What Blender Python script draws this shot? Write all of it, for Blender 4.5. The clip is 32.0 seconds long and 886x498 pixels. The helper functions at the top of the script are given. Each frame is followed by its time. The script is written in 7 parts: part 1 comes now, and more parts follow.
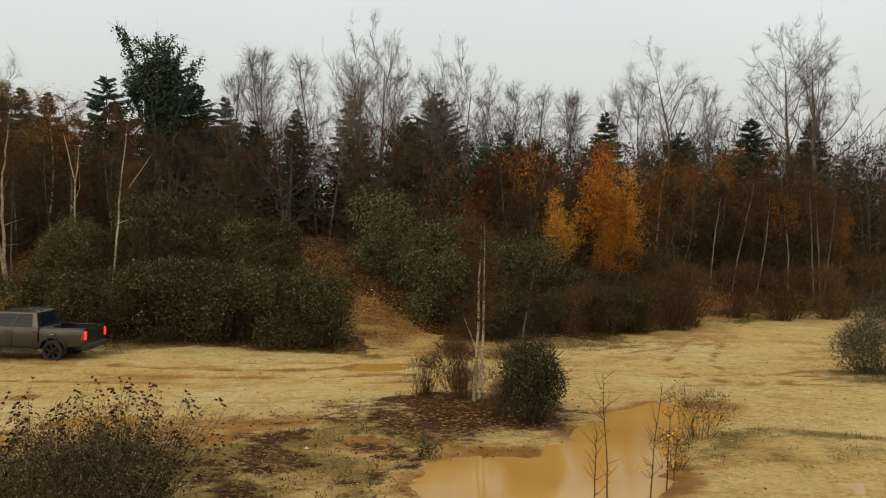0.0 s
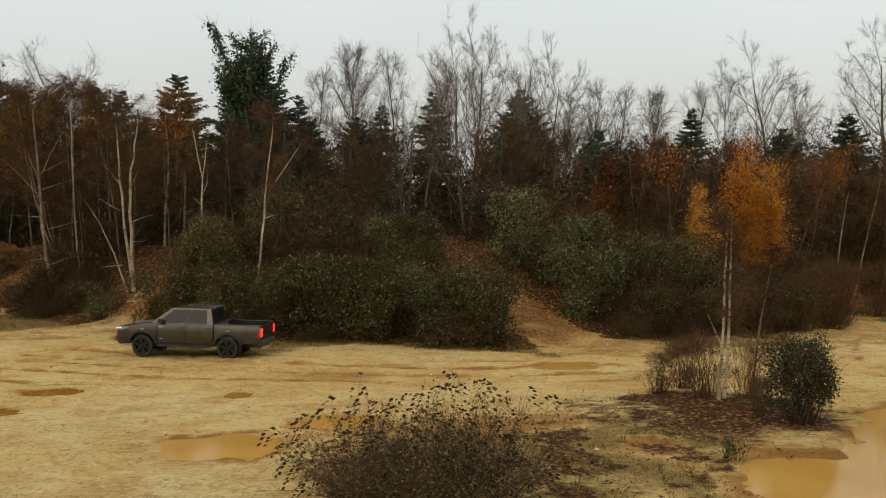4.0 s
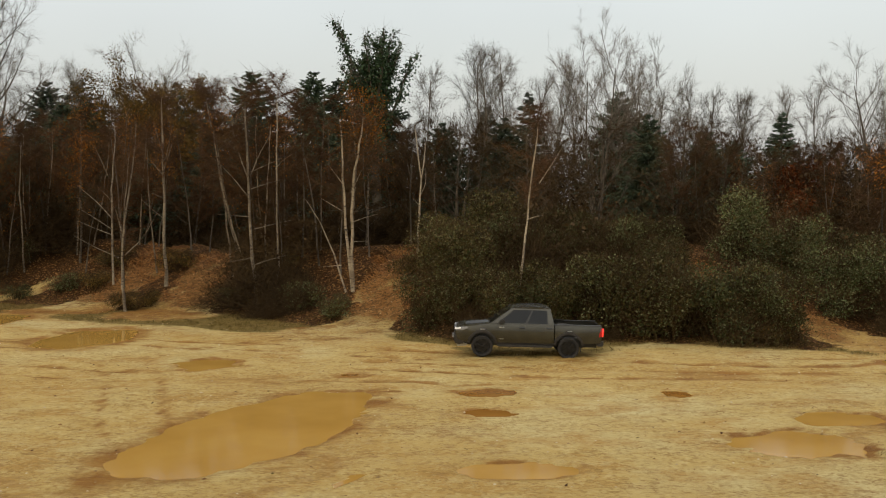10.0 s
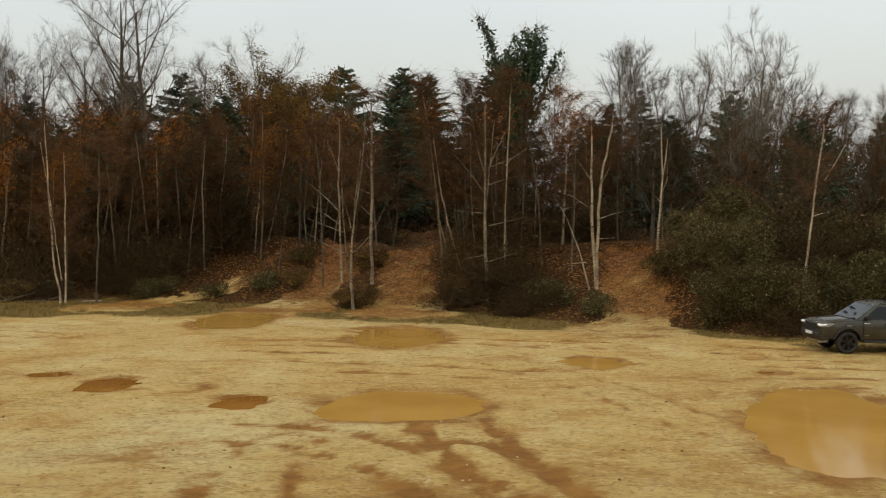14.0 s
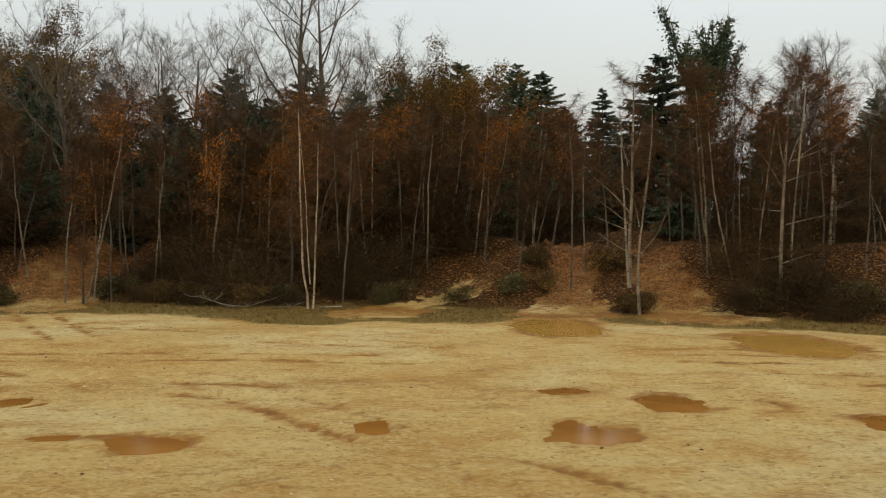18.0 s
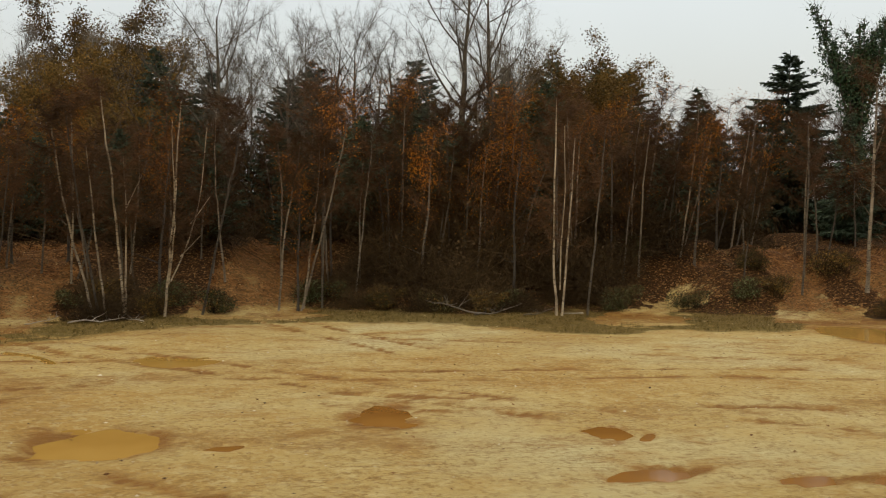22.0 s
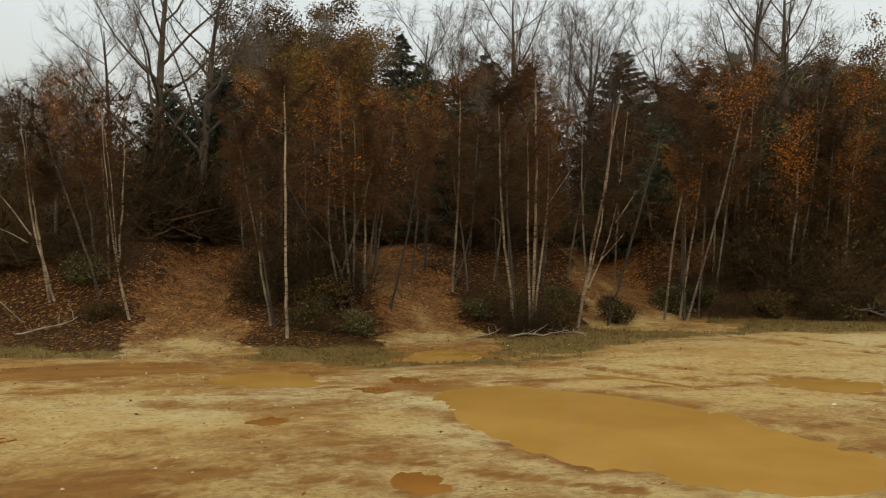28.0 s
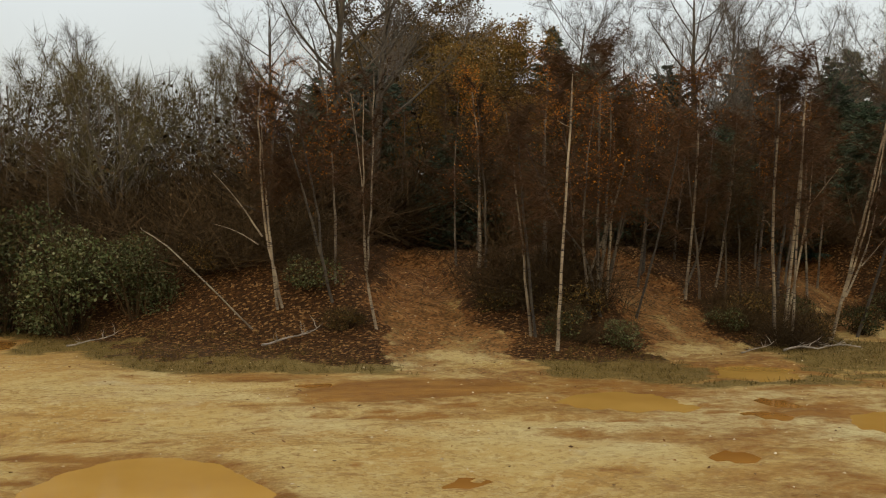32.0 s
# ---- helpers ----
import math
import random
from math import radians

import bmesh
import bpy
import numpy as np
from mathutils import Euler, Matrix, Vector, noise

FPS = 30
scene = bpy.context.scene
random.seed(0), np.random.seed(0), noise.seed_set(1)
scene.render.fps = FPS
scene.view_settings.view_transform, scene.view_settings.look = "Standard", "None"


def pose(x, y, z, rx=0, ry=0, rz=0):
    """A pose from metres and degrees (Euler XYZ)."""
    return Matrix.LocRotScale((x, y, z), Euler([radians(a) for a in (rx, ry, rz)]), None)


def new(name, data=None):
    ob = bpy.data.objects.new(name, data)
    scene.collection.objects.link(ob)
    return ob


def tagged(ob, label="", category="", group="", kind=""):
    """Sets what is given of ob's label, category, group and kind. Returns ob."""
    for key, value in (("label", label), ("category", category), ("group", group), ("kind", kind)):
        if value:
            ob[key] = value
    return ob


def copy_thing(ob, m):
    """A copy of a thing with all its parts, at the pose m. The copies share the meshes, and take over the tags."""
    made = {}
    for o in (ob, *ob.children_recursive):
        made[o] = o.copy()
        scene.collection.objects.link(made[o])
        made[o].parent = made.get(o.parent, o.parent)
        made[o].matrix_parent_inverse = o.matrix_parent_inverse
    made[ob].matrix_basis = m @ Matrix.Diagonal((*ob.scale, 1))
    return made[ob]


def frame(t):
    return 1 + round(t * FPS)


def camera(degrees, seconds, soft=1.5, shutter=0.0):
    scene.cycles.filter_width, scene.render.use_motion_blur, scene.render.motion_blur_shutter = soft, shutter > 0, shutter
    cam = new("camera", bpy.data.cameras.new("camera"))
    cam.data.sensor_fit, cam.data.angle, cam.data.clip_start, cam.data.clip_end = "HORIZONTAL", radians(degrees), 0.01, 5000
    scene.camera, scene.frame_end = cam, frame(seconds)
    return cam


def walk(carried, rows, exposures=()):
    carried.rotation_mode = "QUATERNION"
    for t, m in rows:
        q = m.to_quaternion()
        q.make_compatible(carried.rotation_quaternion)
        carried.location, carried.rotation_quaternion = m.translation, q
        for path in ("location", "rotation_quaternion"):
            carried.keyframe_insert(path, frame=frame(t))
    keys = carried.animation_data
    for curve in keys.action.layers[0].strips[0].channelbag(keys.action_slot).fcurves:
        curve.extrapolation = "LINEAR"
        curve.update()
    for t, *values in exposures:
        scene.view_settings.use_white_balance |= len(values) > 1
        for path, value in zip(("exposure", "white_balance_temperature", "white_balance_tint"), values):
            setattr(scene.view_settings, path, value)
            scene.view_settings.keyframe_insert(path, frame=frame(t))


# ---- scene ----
PATH = [
    (0.0, 0.001, -0.001, 4.927, 88.110, 0.279, -0.004),
    (0.5, -0.405, 0.085, 4.932, 88.111, 0.283, 0.126),
    (1.0, -0.947, 0.236, 4.915, 88.112, 0.291, 0.371),
    (1.5, -1.630, 0.397, 4.853, 88.113, 0.296, 0.520),
    (2.0, -2.531, 0.557, 4.842, 88.109, 0.302, 0.687),
    (2.5, -3.374, 0.717, 4.834, 88.126, 0.305, 0.800),
    (3.0, -4.236, 0.874, 4.765, 88.201, 0.309, 0.906),
    (3.5, -5.122, 1.031, 4.678, 88.218, 0.315, 1.098),
    (5.5, -8.645, 0.873, 4.702, 88.110, 0.282, 0.099),
    (6.0, -9.580, 0.861, 4.701, 88.109, 0.276, -0.093),
    (6.5, -10.498, 0.888, 4.716, 88.108, 0.269, -0.316),
    (7.0, -11.594, 1.028, 4.790, 88.107, 0.260, -0.579),
    (7.5, -12.897, 1.107, 4.868, 88.107, 0.256, -0.712),
    (8.0, -14.381, 1.043, 4.887, 88.106, 0.253, -0.779),
    (8.5, -15.853, 0.957, 4.897, 88.106, 0.252, -0.812),
    (9.0, -17.347, 0.877, 4.894, 88.105, 0.246, -1.112),
    (9.5, -18.814, 0.791, 4.843, 88.102, 0.207, -1.811),
    (10.0, -20.301, 0.721, 4.840, 88.103, 0.103, -2.663),
    (10.5, -21.787, 0.711, 4.851, 88.085, 0.065, -3.315),
    (11.0, -23.411, 0.711, 4.862, 88.008, 0.050, -3.882),
    (11.5, -25.073, 0.717, 4.857, 87.990, 0.037, -4.294),
    (12.0, -26.931, 0.785, 4.803, 87.994, 0.026, -4.598),
    (12.5, -28.824, 0.968, 4.793, 87.993, 0.017, -4.894),
    (13.0, -30.865, 1.338, 4.794, 87.992, 0.007, -5.198),
    (13.5, -32.981, 1.754, 4.791, 87.996, -0.003, -5.481),
    (14.0, -35.180, 2.231, 4.786, 87.985, -0.010, -5.707),
    (14.5, -37.285, 2.791, 4.777, 87.892, -0.020, -5.991),
    (16.5, -45.369, 5.420, 4.411, 88.188, 0.042, -7.098),
    (17.0, -47.407, 6.208, 4.388, 88.203, 0.037, -7.483),
    (17.5, -49.243, 7.034, 4.385, 88.277, 0.004, -7.908),
    (18.0, -51.174, 7.966, 4.424, 88.294, -0.091, -8.501),
    (18.5, -53.073, 8.869, 4.417, 88.286, -0.130, -9.179),
    (19.0, -55.007, 9.722, 4.395, 88.302, -0.139, -9.671),
    (19.5, -56.846, 10.475, 4.379, 88.378, -0.167, -10.019),
    (20.0, -58.761, 11.245, 4.363, 88.395, -0.261, -10.584),
    (20.5, -60.516, 11.997, 4.347, 88.388, -0.301, -11.295),
    (21.0, -62.301, 12.751, 4.330, 88.410, -0.319, -11.966),
    (21.5, -64.027, 13.350, 4.319, 88.465, -0.333, -12.391),
    (22.0, -65.734, 13.977, 4.307, 88.423, -0.343, -12.690),
    (22.5, -67.313, 14.703, 4.290, 88.479, -0.353, -12.994),
    (23.0, -68.941, 15.486, 4.272, 88.496, -0.362, -13.266),
    (23.5, -70.507, 16.219, 4.256, 88.509, -0.371, -13.402),
    (24.0, -72.058, 16.928, 4.240, 88.585, -0.361, -13.586),
    (24.5, -73.464, 17.674, 4.219, 88.598, -0.292, -13.780),
    (25.0, -74.874, 18.513, 4.207, 88.605, -0.277, -13.896),
    (25.5, -76.246, 19.260, 4.263, 88.697, -0.287, -13.988),
    (27.5, -81.269, 22.327, 3.984, 88.701, 0.100, -14.200),
    (28.0, -82.406, 23.099, 3.954, 88.794, 0.102, -14.100),
    (28.5, -83.432, 23.778, 3.934, 88.804, 0.109, -14.000),
    (29.0, -84.439, 24.409, 3.925, 88.796, 0.095, -13.900),
    (29.5, -85.401, 25.012, 3.920, 88.813, 0.026, -13.794),
    (30.0, -86.359, 25.669, 3.909, 88.889, -0.001, -13.710),
    (30.5, -87.263, 26.287, 3.932, 88.905, -0.088, -13.683),
    (31.0, -88.156, 26.874, 3.952, 88.901, -0.178, -13.598),
    (31.5, -88.993, 27.351, 3.956, 88.901, -0.191, -13.493),
    (32.0, -89.746, 27.696, 3.964, 88.902, -0.181, -13.393),
]
cam = camera(50.0, 32.0, soft=1.1, shutter=0.3)
walk(cam, [(t, pose(*p)) for t, *p in PATH])

# ---- sky and light: an overcast late-autumn day ----
SUN_UP, SUN_TURN = radians(38), radians(205)
world = bpy.data.worlds.new("overcast_sky")
scene.world = world
world.use_nodes = True
wn, wl = world.node_tree.nodes, world.node_tree.links
wn.clear()
sky = wn.new("ShaderNodeTexSky")
sky.sky_type, sky.sun_disc, sky.sun_elevation, sky.sun_rotation = "NISHITA", False, SUN_UP, SUN_TURN
sky.air_density, sky.dust_density = 2.0, 6.0
sky_bg = wn.new("ShaderNodeBackground")
wl.new(sky.outputs[0], sky_bg.inputs[0])
sky_bg.inputs[1].default_value = 0.05
tc = wn.new("ShaderNodeTexCoord")
sep = wn.new("ShaderNodeSeparateXYZ")
wl.new(tc.outputs["Generated"], sep.inputs[0])
ramp = wn.new("ShaderNodeValToRGB")
wl.new(sep.outputs["Z"], ramp.inputs[0])
ramp.color_ramp.elements[0].position, ramp.color_ramp.elements[0].color = 0.0, (0.70, 0.72, 0.72, 1)
ramp.color_ramp.elements[1].position, ramp.color_ramp.elements[1].color = 1.0, (1.0, 1.0, 1.0, 1)
mid = ramp.color_ramp.elements.new(0.2)
mid.color = (0.735, 0.755, 0.765, 1)
cloud = wn.new("ShaderNodeTexNoise")
cloud.inputs["Scale"].default_value, cloud.inputs["Detail"].default_value = 2.2, 4.0
cmap = wn.new("ShaderNodeMapRange")
wl.new(cloud.outputs["Fac"], cmap.inputs["Value"])
cmap.inputs["From Min"].default_value, cmap.inputs["From Max"].default_value = 0.25, 0.75
cmap.inputs["To Min"].default_value, cmap.inputs["To Max"].default_value = 0.70, 0.79
lift = wn.new("ShaderNodeMapRange")  # an overcast sky is about twice as bright overhead as near the horizon
wl.new(sep.outputs["Z"], lift.inputs["Value"])
lift.inputs["From Min"].default_value, lift.inputs["From Max"].default_value = 0.12, 1.0
lift.inputs["To Min"].default_value, lift.inputs["To Max"].default_value = 1.0, 1.75
gain = wn.new("ShaderNodeMath")
gain.operation = "MULTIPLY"
wl.new(cmap.outputs[0], gain.inputs[0])
wl.new(lift.outputs[0], gain.inputs[1])
cloud_bg = wn.new("ShaderNodeBackground")
wl.new(ramp.outputs[0], cloud_bg.inputs[0])
wl.new(gain.outputs[0], cloud_bg.inputs[1])
both = wn.new("ShaderNodeAddShader")
wl.new(sky_bg.outputs[0], both.inputs[0])
wl.new(cloud_bg.outputs[0], both.inputs[1])
wout = wn.new("ShaderNodeOutputWorld")
wl.new(both.outputs[0], wout.inputs[0])
sun = new("sun", bpy.data.lights.new("sun", "SUN"))
sun.data.energy, sun.data.angle, sun.data.color = 0.5, radians(25), (1.0, 0.95, 0.87)
sun.matrix_world = Matrix.Rotation(-SUN_TURN, 4, "Z") @ Matrix.Rotation(radians(90) - SUN_UP, 4, "X")


# ---- materials ----
def material(name, rough=0.8, metal=0.0):
    m = bpy.data.materials.new(name)
    m.use_nodes = True
    b = m.node_tree.nodes["Principled BSDF"]
    b.inputs["Roughness"].default_value, b.inputs["Metallic"].default_value = rough, metal
    return m, m.node_tree.nodes, m.node_tree.links, b


def ramped(nodes, links, source, stops):
    r = nodes.new("ShaderNodeValToRGB")
    while len(r.color_ramp.elements) < len(stops):
        r.color_ramp.elements.new(0.5)
    for e, (p, c) in zip(r.color_ramp.elements, stops):
        e.position, e.color = p, (*c, 1)
    links.new(source, r.inputs[0])
    return r.outputs[0]


def noise_of(nodes, links, scale, detail=4.0, stretch=(1, 1, 1), space="Object", rough=0.55):
    tx = nodes.new("ShaderNodeTexCoord")
    mp = nodes.new("ShaderNodeMapping")
    mp.inputs["Scale"].default_value = stretch
    links.new(tx.outputs[space], mp.inputs[0])
    n = nodes.new("ShaderNodeTexNoise")
    n.inputs["Scale"].default_value, n.inputs["Detail"].default_value, n.inputs["Roughness"].default_value = scale, detail, rough
    links.new(mp.outputs[0], n.inputs["Vector"])
    return n.outputs["Fac"]


def blend(nodes, links, fac, a, b, how="MIX"):
    m = nodes.new("ShaderNodeMix")
    m.data_type, m.blend_type = "RGBA", how
    for sock, v in ((m.inputs[0], fac), (m.inputs[6], a), (m.inputs[7], b)):
        if isinstance(v, bpy.types.NodeSocket):
            links.new(v, sock)
        elif isinstance(v, tuple):
            sock.default_value = (*v, 1)
        else:
            sock.default_value = v
    return m.outputs[2]


def math_of(nodes, links, op, a, b=0.0, clamp=False):
    m = nodes.new("ShaderNodeMath")
    m.operation, m.use_clamp = op, clamp
    for sock, v in ((m.inputs[0], a), (m.inputs[1], b)):
        if isinstance(v, bpy.types.NodeSocket):
            links.new(v, sock)
        else:
            sock.default_value = v
    return m.outputs[0]


def bumped(nodes, links, b, source, strength, dist):
    n = nodes.new("ShaderNodeBump")
    n.inputs["Strength"].default_value, n.inputs["Distance"].default_value = strength, dist
    links.new(source, n.inputs["Height"])
    links.new(n.outputs[0], b.inputs["Normal"])


def simple(name, dark, light, scale=8.0, rough=0.8, stretch=(1, 1, 1), bump=0.0, metal=0.0, detail=5.0):
    m, n, l, b = material(name, rough, metal)
    f = noise_of(n, l, scale, detail, stretch)
    l.new(ramped(n, l, f, [(0.32, dark), (0.68, light)]), b.inputs["Base Color"])
    if bump:
        bumped(n, l, b, f, bump, 0.02)
    return m


def foliage(name, colours, rough=0.7, sheen=0.15):
    """Leaves or twigs: every island its own tint, every plant a little lighter or darker."""
    m, n, l, b = material(name, rough)
    geo = n.new("ShaderNodeNewGeometry")
    info = n.new("ShaderNodeObjectInfo")
    k = len(colours)
    c = ramped(n, l, geo.outputs["Random Per Island"], [((i + 0.5) / k, col) for i, col in enumerate(colours)])
    v = n.new("ShaderNodeMapRange")
    v.inputs["To Min"].default_value, v.inputs["To Max"].default_value = 0.55, 1.3
    l.new(info.outputs["Random"], v.inputs["Value"])
    hsv = n.new("ShaderNodeHueSaturation")
    l.new(c, hsv.inputs["Color"])
    l.new(v.outputs[0], hsv.inputs["Value"])
    l.new(hsv.outputs[0], b.inputs["Base Color"])
    b.inputs["Specular IOR Level"].default_value = sheen * 0.3
    return m


def birch_bark(name, lo, hi):
    m, n, l, b = material(name, 0.75)
    a = noise_of(n, l, 3.0, 4.0, (1, 1, 0.5))
    bands = noise_of(n, l, 6.0, 3.0, (0.6, 0.6, 4.0))
    white = ramped(n, l, a, [(0.35, (0.24, 0.175, 0.105)), (0.6, (0.56, 0.45, 0.29))])
    dark = ramped(n, l, bands, [(0.55, (0, 0, 0)), (0.63, (1, 1, 1))])
    info = n.new("ShaderNodeObjectInfo")
    v = n.new("ShaderNodeMapRange")
    v.inputs["To Min"].default_value, v.inputs["To Max"].default_value = lo, hi
    l.new(math_of(n, l, "POWER", info.outputs["Random"], 1.6), v.inputs["Value"])
    hsv = n.new("ShaderNodeHueSaturation")
    l.new(blend(n, l, dark, white, (0.06, 0.045, 0.035)), hsv.inputs["Color"])
    l.new(v.outputs[0], hsv.inputs["Value"])
    l.new(hsv.outputs[0], b.inputs["Base Color"])
    bumped(n, l, b, bands, 0.3, 0.01)
    return m


def ground_material():
    m, n, l, b = material("sandy_ground", 0.85)
    at = n.new("ShaderNodeAttribute")
    at.attribute_name = "cover"
    parts = n.new("ShaderNodeSeparateColor")
    l.new(at.outputs["Color"], parts.inputs[0])
    big = noise_of(n, l, 0.11, 6.0, (1, 1.3, 1), rough=0.62)
    patch = noise_of(n, l, 0.42, 8.0, (1, 1.35, 1), rough=0.66)
    fine = noise_of(n, l, 2.2, 10.0, (1, 1.25, 1), rough=0.76)
    streak = noise_of(n, l, 1.1, 9.0, (0.62, 1.5, 1), rough=0.74)
    grit = noise_of(n, l, 16.0, 6.0, rough=0.78)
    sand = ramped(n, l, big, [(0.34, (0.385, 0.234, 0.066)), (0.5, (0.442, 0.312, 0.110)), (0.66, (0.495, 0.405, 0.192))])
    sand = blend(n, l, ramped(n, l, patch, [(0.50, (0, 0, 0)), (0.62, (0.7, 0.7, 0.7))]), sand, (0.345, 0.193, 0.050))
    sand = blend(n, l, ramped(n, l, fine, [(0.53, (0, 0, 0)), (0.62, (0.6, 0.6, 0.6))]), sand, (0.550, 0.432, 0.200))
    rough_here = ramped(n, l, noise_of(n, l, 0.23, 5.0, (1, 1.5, 1), rough=0.6), [(0.42, (0.45, 0.45, 0.45)), (0.58, (1.2, 1.2, 1.2))])
    sand = blend(n, l, math_of(n, l, "MULTIPLY", ramped(n, l, fine, [(0.36, (0.65, 0.65, 0.65)), (0.44, (0, 0, 0))]), rough_here), sand, (0.27, 0.150, 0.045))
    # churned ridges: their shadows painted as thin broken dark lines in two runs
    ridge_shade = noise_of(n, l, 1.3, 7.0, (0.5, 1.5, 1), rough=0.60)
    thin = noise_of(n, l, 3.4, 5.0, (0.45, 1.3, 1), rough=0.55)
    some = ramped(n, l, streak, [(0.40, (0, 0, 0)), (0.58, (1, 1, 1))])
    lines = blend(n, l, 1.0, ramped(n, l, ridge_shade, [(0.470, (0, 0, 0)), (0.492, (0.85, 0.85, 0.85)), (0.506, (0, 0, 0))]),
                  ramped(n, l, thin, [(0.455, (0, 0, 0)), (0.492, (0.75, 0.75, 0.75)), (0.515, (0, 0, 0))]), "LIGHTEN")
    sand = blend(n, l, math_of(n, l, "MULTIPLY", math_of(n, l, "MULTIPLY", lines, some), rough_here), sand, (0.21, 0.112, 0.033))
    sand = blend(n, l, math_of(n, l, "MULTIPLY", ramped(n, l, grit, [(0.37, (0.6, 0.6, 0.6)), (0.45, (0, 0, 0))]), rough_here), sand, (0.19, 0.105, 0.034))
    tcs = n.new("ShaderNodeTexCoord")
    crumbs = n.new("ShaderNodeTexVoronoi")
    crumbs.inputs["Scale"].default_value, crumbs.inputs["Randomness"].default_value = 11.0, 1.0
    warp = n.new("ShaderNodeVectorMath")
    warp.operation = "ADD"
    shake = n.new("ShaderNodeTexNoise")
    shake.inputs["Scale"].default_value, shake.inputs["Detail"].default_value = 7.0, 5.0
    l.new(tcs.outputs["Object"], shake.inputs["Vector"])
    l.new(tcs.outputs["Object"], warp.inputs[0])
    small = n.new("ShaderNodeVectorMath")
    small.operation, small.inputs["Scale"].default_value = "SCALE", 0.22
    l.new(shake.outputs["Color"], small.inputs[0])
    l.new(small.outputs[0], warp.inputs[1])
    l.new(warp.outputs[0], crumbs.inputs["Vector"])
    tone = n.new("ShaderNodeSeparateColor")
    l.new(crumbs.outputs["Color"], tone.inputs[0])
    sand = blend(n, l, ramped(n, l, tone.outputs[0], [(0.78, (0, 0, 0)), (0.84, (0.30, 0.30, 0.30))]), sand, (0.505, 0.395, 0.180))
    sand = blend(n, l, ramped(n, l, tone.outputs[1], [(0.80, (0, 0, 0)), (0.86, (0.38, 0.38, 0.38))]), sand, (0.21, 0.118, 0.036))
    # whitish sand and painted wet sky sheen, where the mud channel is below nought
    pale_sheen = math_of(n, l, "MULTIPLY", math_of(n, l, "MINIMUM", parts.outputs[0], 0.0), -1.0)
    pale_sheen = ramped(n, l, math_of(n, l, "ADD", pale_sheen, math_of(n, l, "MULTIPLY", math_of(n, l, "SUBTRACT", patch, 0.5), 1.2)), [(0.20, (0, 0, 0)), (1.0, (0.8, 0.8, 0.8))])
    sand = blend(n, l, pale_sheen, sand, (0.52, 0.455, 0.285))
    # wet ochre mud in ruts and round the puddles
    wob = math_of(n, l, "MULTIPLY", math_of(n, l, "SUBTRACT", math_of(n, l, "ADD", math_of(n, l, "MULTIPLY", fine, 0.65), math_of(n, l, "MULTIPLY", patch, 0.35)), 0.5), 2.4)
    mud_f = math_of(n, l, "ADD", parts.outputs[0], wob)
    mud_m = ramped(n, l, mud_f, [(0.30, (0, 0, 0)), (0.70, (1, 1, 1))])
    mud = ramped(n, l, streak, [(0.3, (0.150, 0.062, 0.013)), (0.7, (0.300, 0.148, 0.031))])
    col = blend(n, l, mud_m, sand, mud)
    # short grass
    gr_f = math_of(n, l, "ADD", parts.outputs[1], wob)
    gr_m = ramped(n, l, gr_f, [(0.26, (0, 0, 0)), (0.70, (0.88, 0.88, 0.88))])
    grass = ramped(n, l, grit, [(0.38, (0.060, 0.042, 0.010)), (0.5, (0.125, 0.088, 0.022)), (0.62, (0.22, 0.145, 0.046))])
    col = blend(n, l, gr_m, col, grass)
    # fallen leaves
    tx = n.new("ShaderNodeTexCoord")
    vor = n.new("ShaderNodeTexVoronoi")
    vor.inputs["Scale"].default_value = 13.0
    l.new(tx.outputs["Object"], vor.inputs["Vector"])
    sepc = n.new("ShaderNodeSeparateColor")
    l.new(vor.outputs["Color"], sepc.inputs[0])
    leaf = ramped(n, l, sepc.outputs[0], [(0.0, (0.024, 0.012, 0.005)), (0.5, (0.046, 0.021, 0.007)), (0.82, (0.088, 0.039, 0.011)), (1.0, (0.26, 0.145, 0.052))])
    li_f = math_of(n, l, "ADD", parts.outputs[2], wob)
    li_m = ramped(n, l, li_f, [(0.38, (0, 0, 0)), (0.66, (1, 1, 1))])
    col = blend(n, l, li_m, col, leaf)
    worn = ramped(n, l, fine, [(0.36, (0.066, 0.025, 0.007)), (0.50, (0.180, 0.074, 0.020)), (0.66, (0.340, 0.175, 0.056))])
    worn = blend(n, l, ramped(n, l, sepc.outputs[1], [(0.62, (0, 0, 0)), (0.70, (0.8, 0.8, 0.8))]), worn, leaf)
    wo_f = math_of(n, l, "ADD", at.outputs["Alpha"], wob)
    col = blend(n, l, ramped(n, l, wo_f, [(0.35, (0, 0, 0)), (0.75, (0.9, 0.9, 0.9))]), col, worn)
    l.new(col, b.inputs["Base Color"])
    l.new(ramped(n, l, mud_m, [(0.0, (0.92, 0.92, 0.92)), (1.0, (0.68, 0.68, 0.68))]), b.inputs["Roughness"])
    b.inputs["Specular IOR Level"].default_value = 0.05
    relief = math_of(n, l, "ADD", math_of(n, l, "MULTIPLY", grit, 0.5), math_of(n, l, "SUBTRACT", fine, math_of(n, l, "MULTIPLY", crumbs.outputs["Distance"], 0.35)))
    bumped(n, l, b, relief, 0.9, 0.09)
    return m


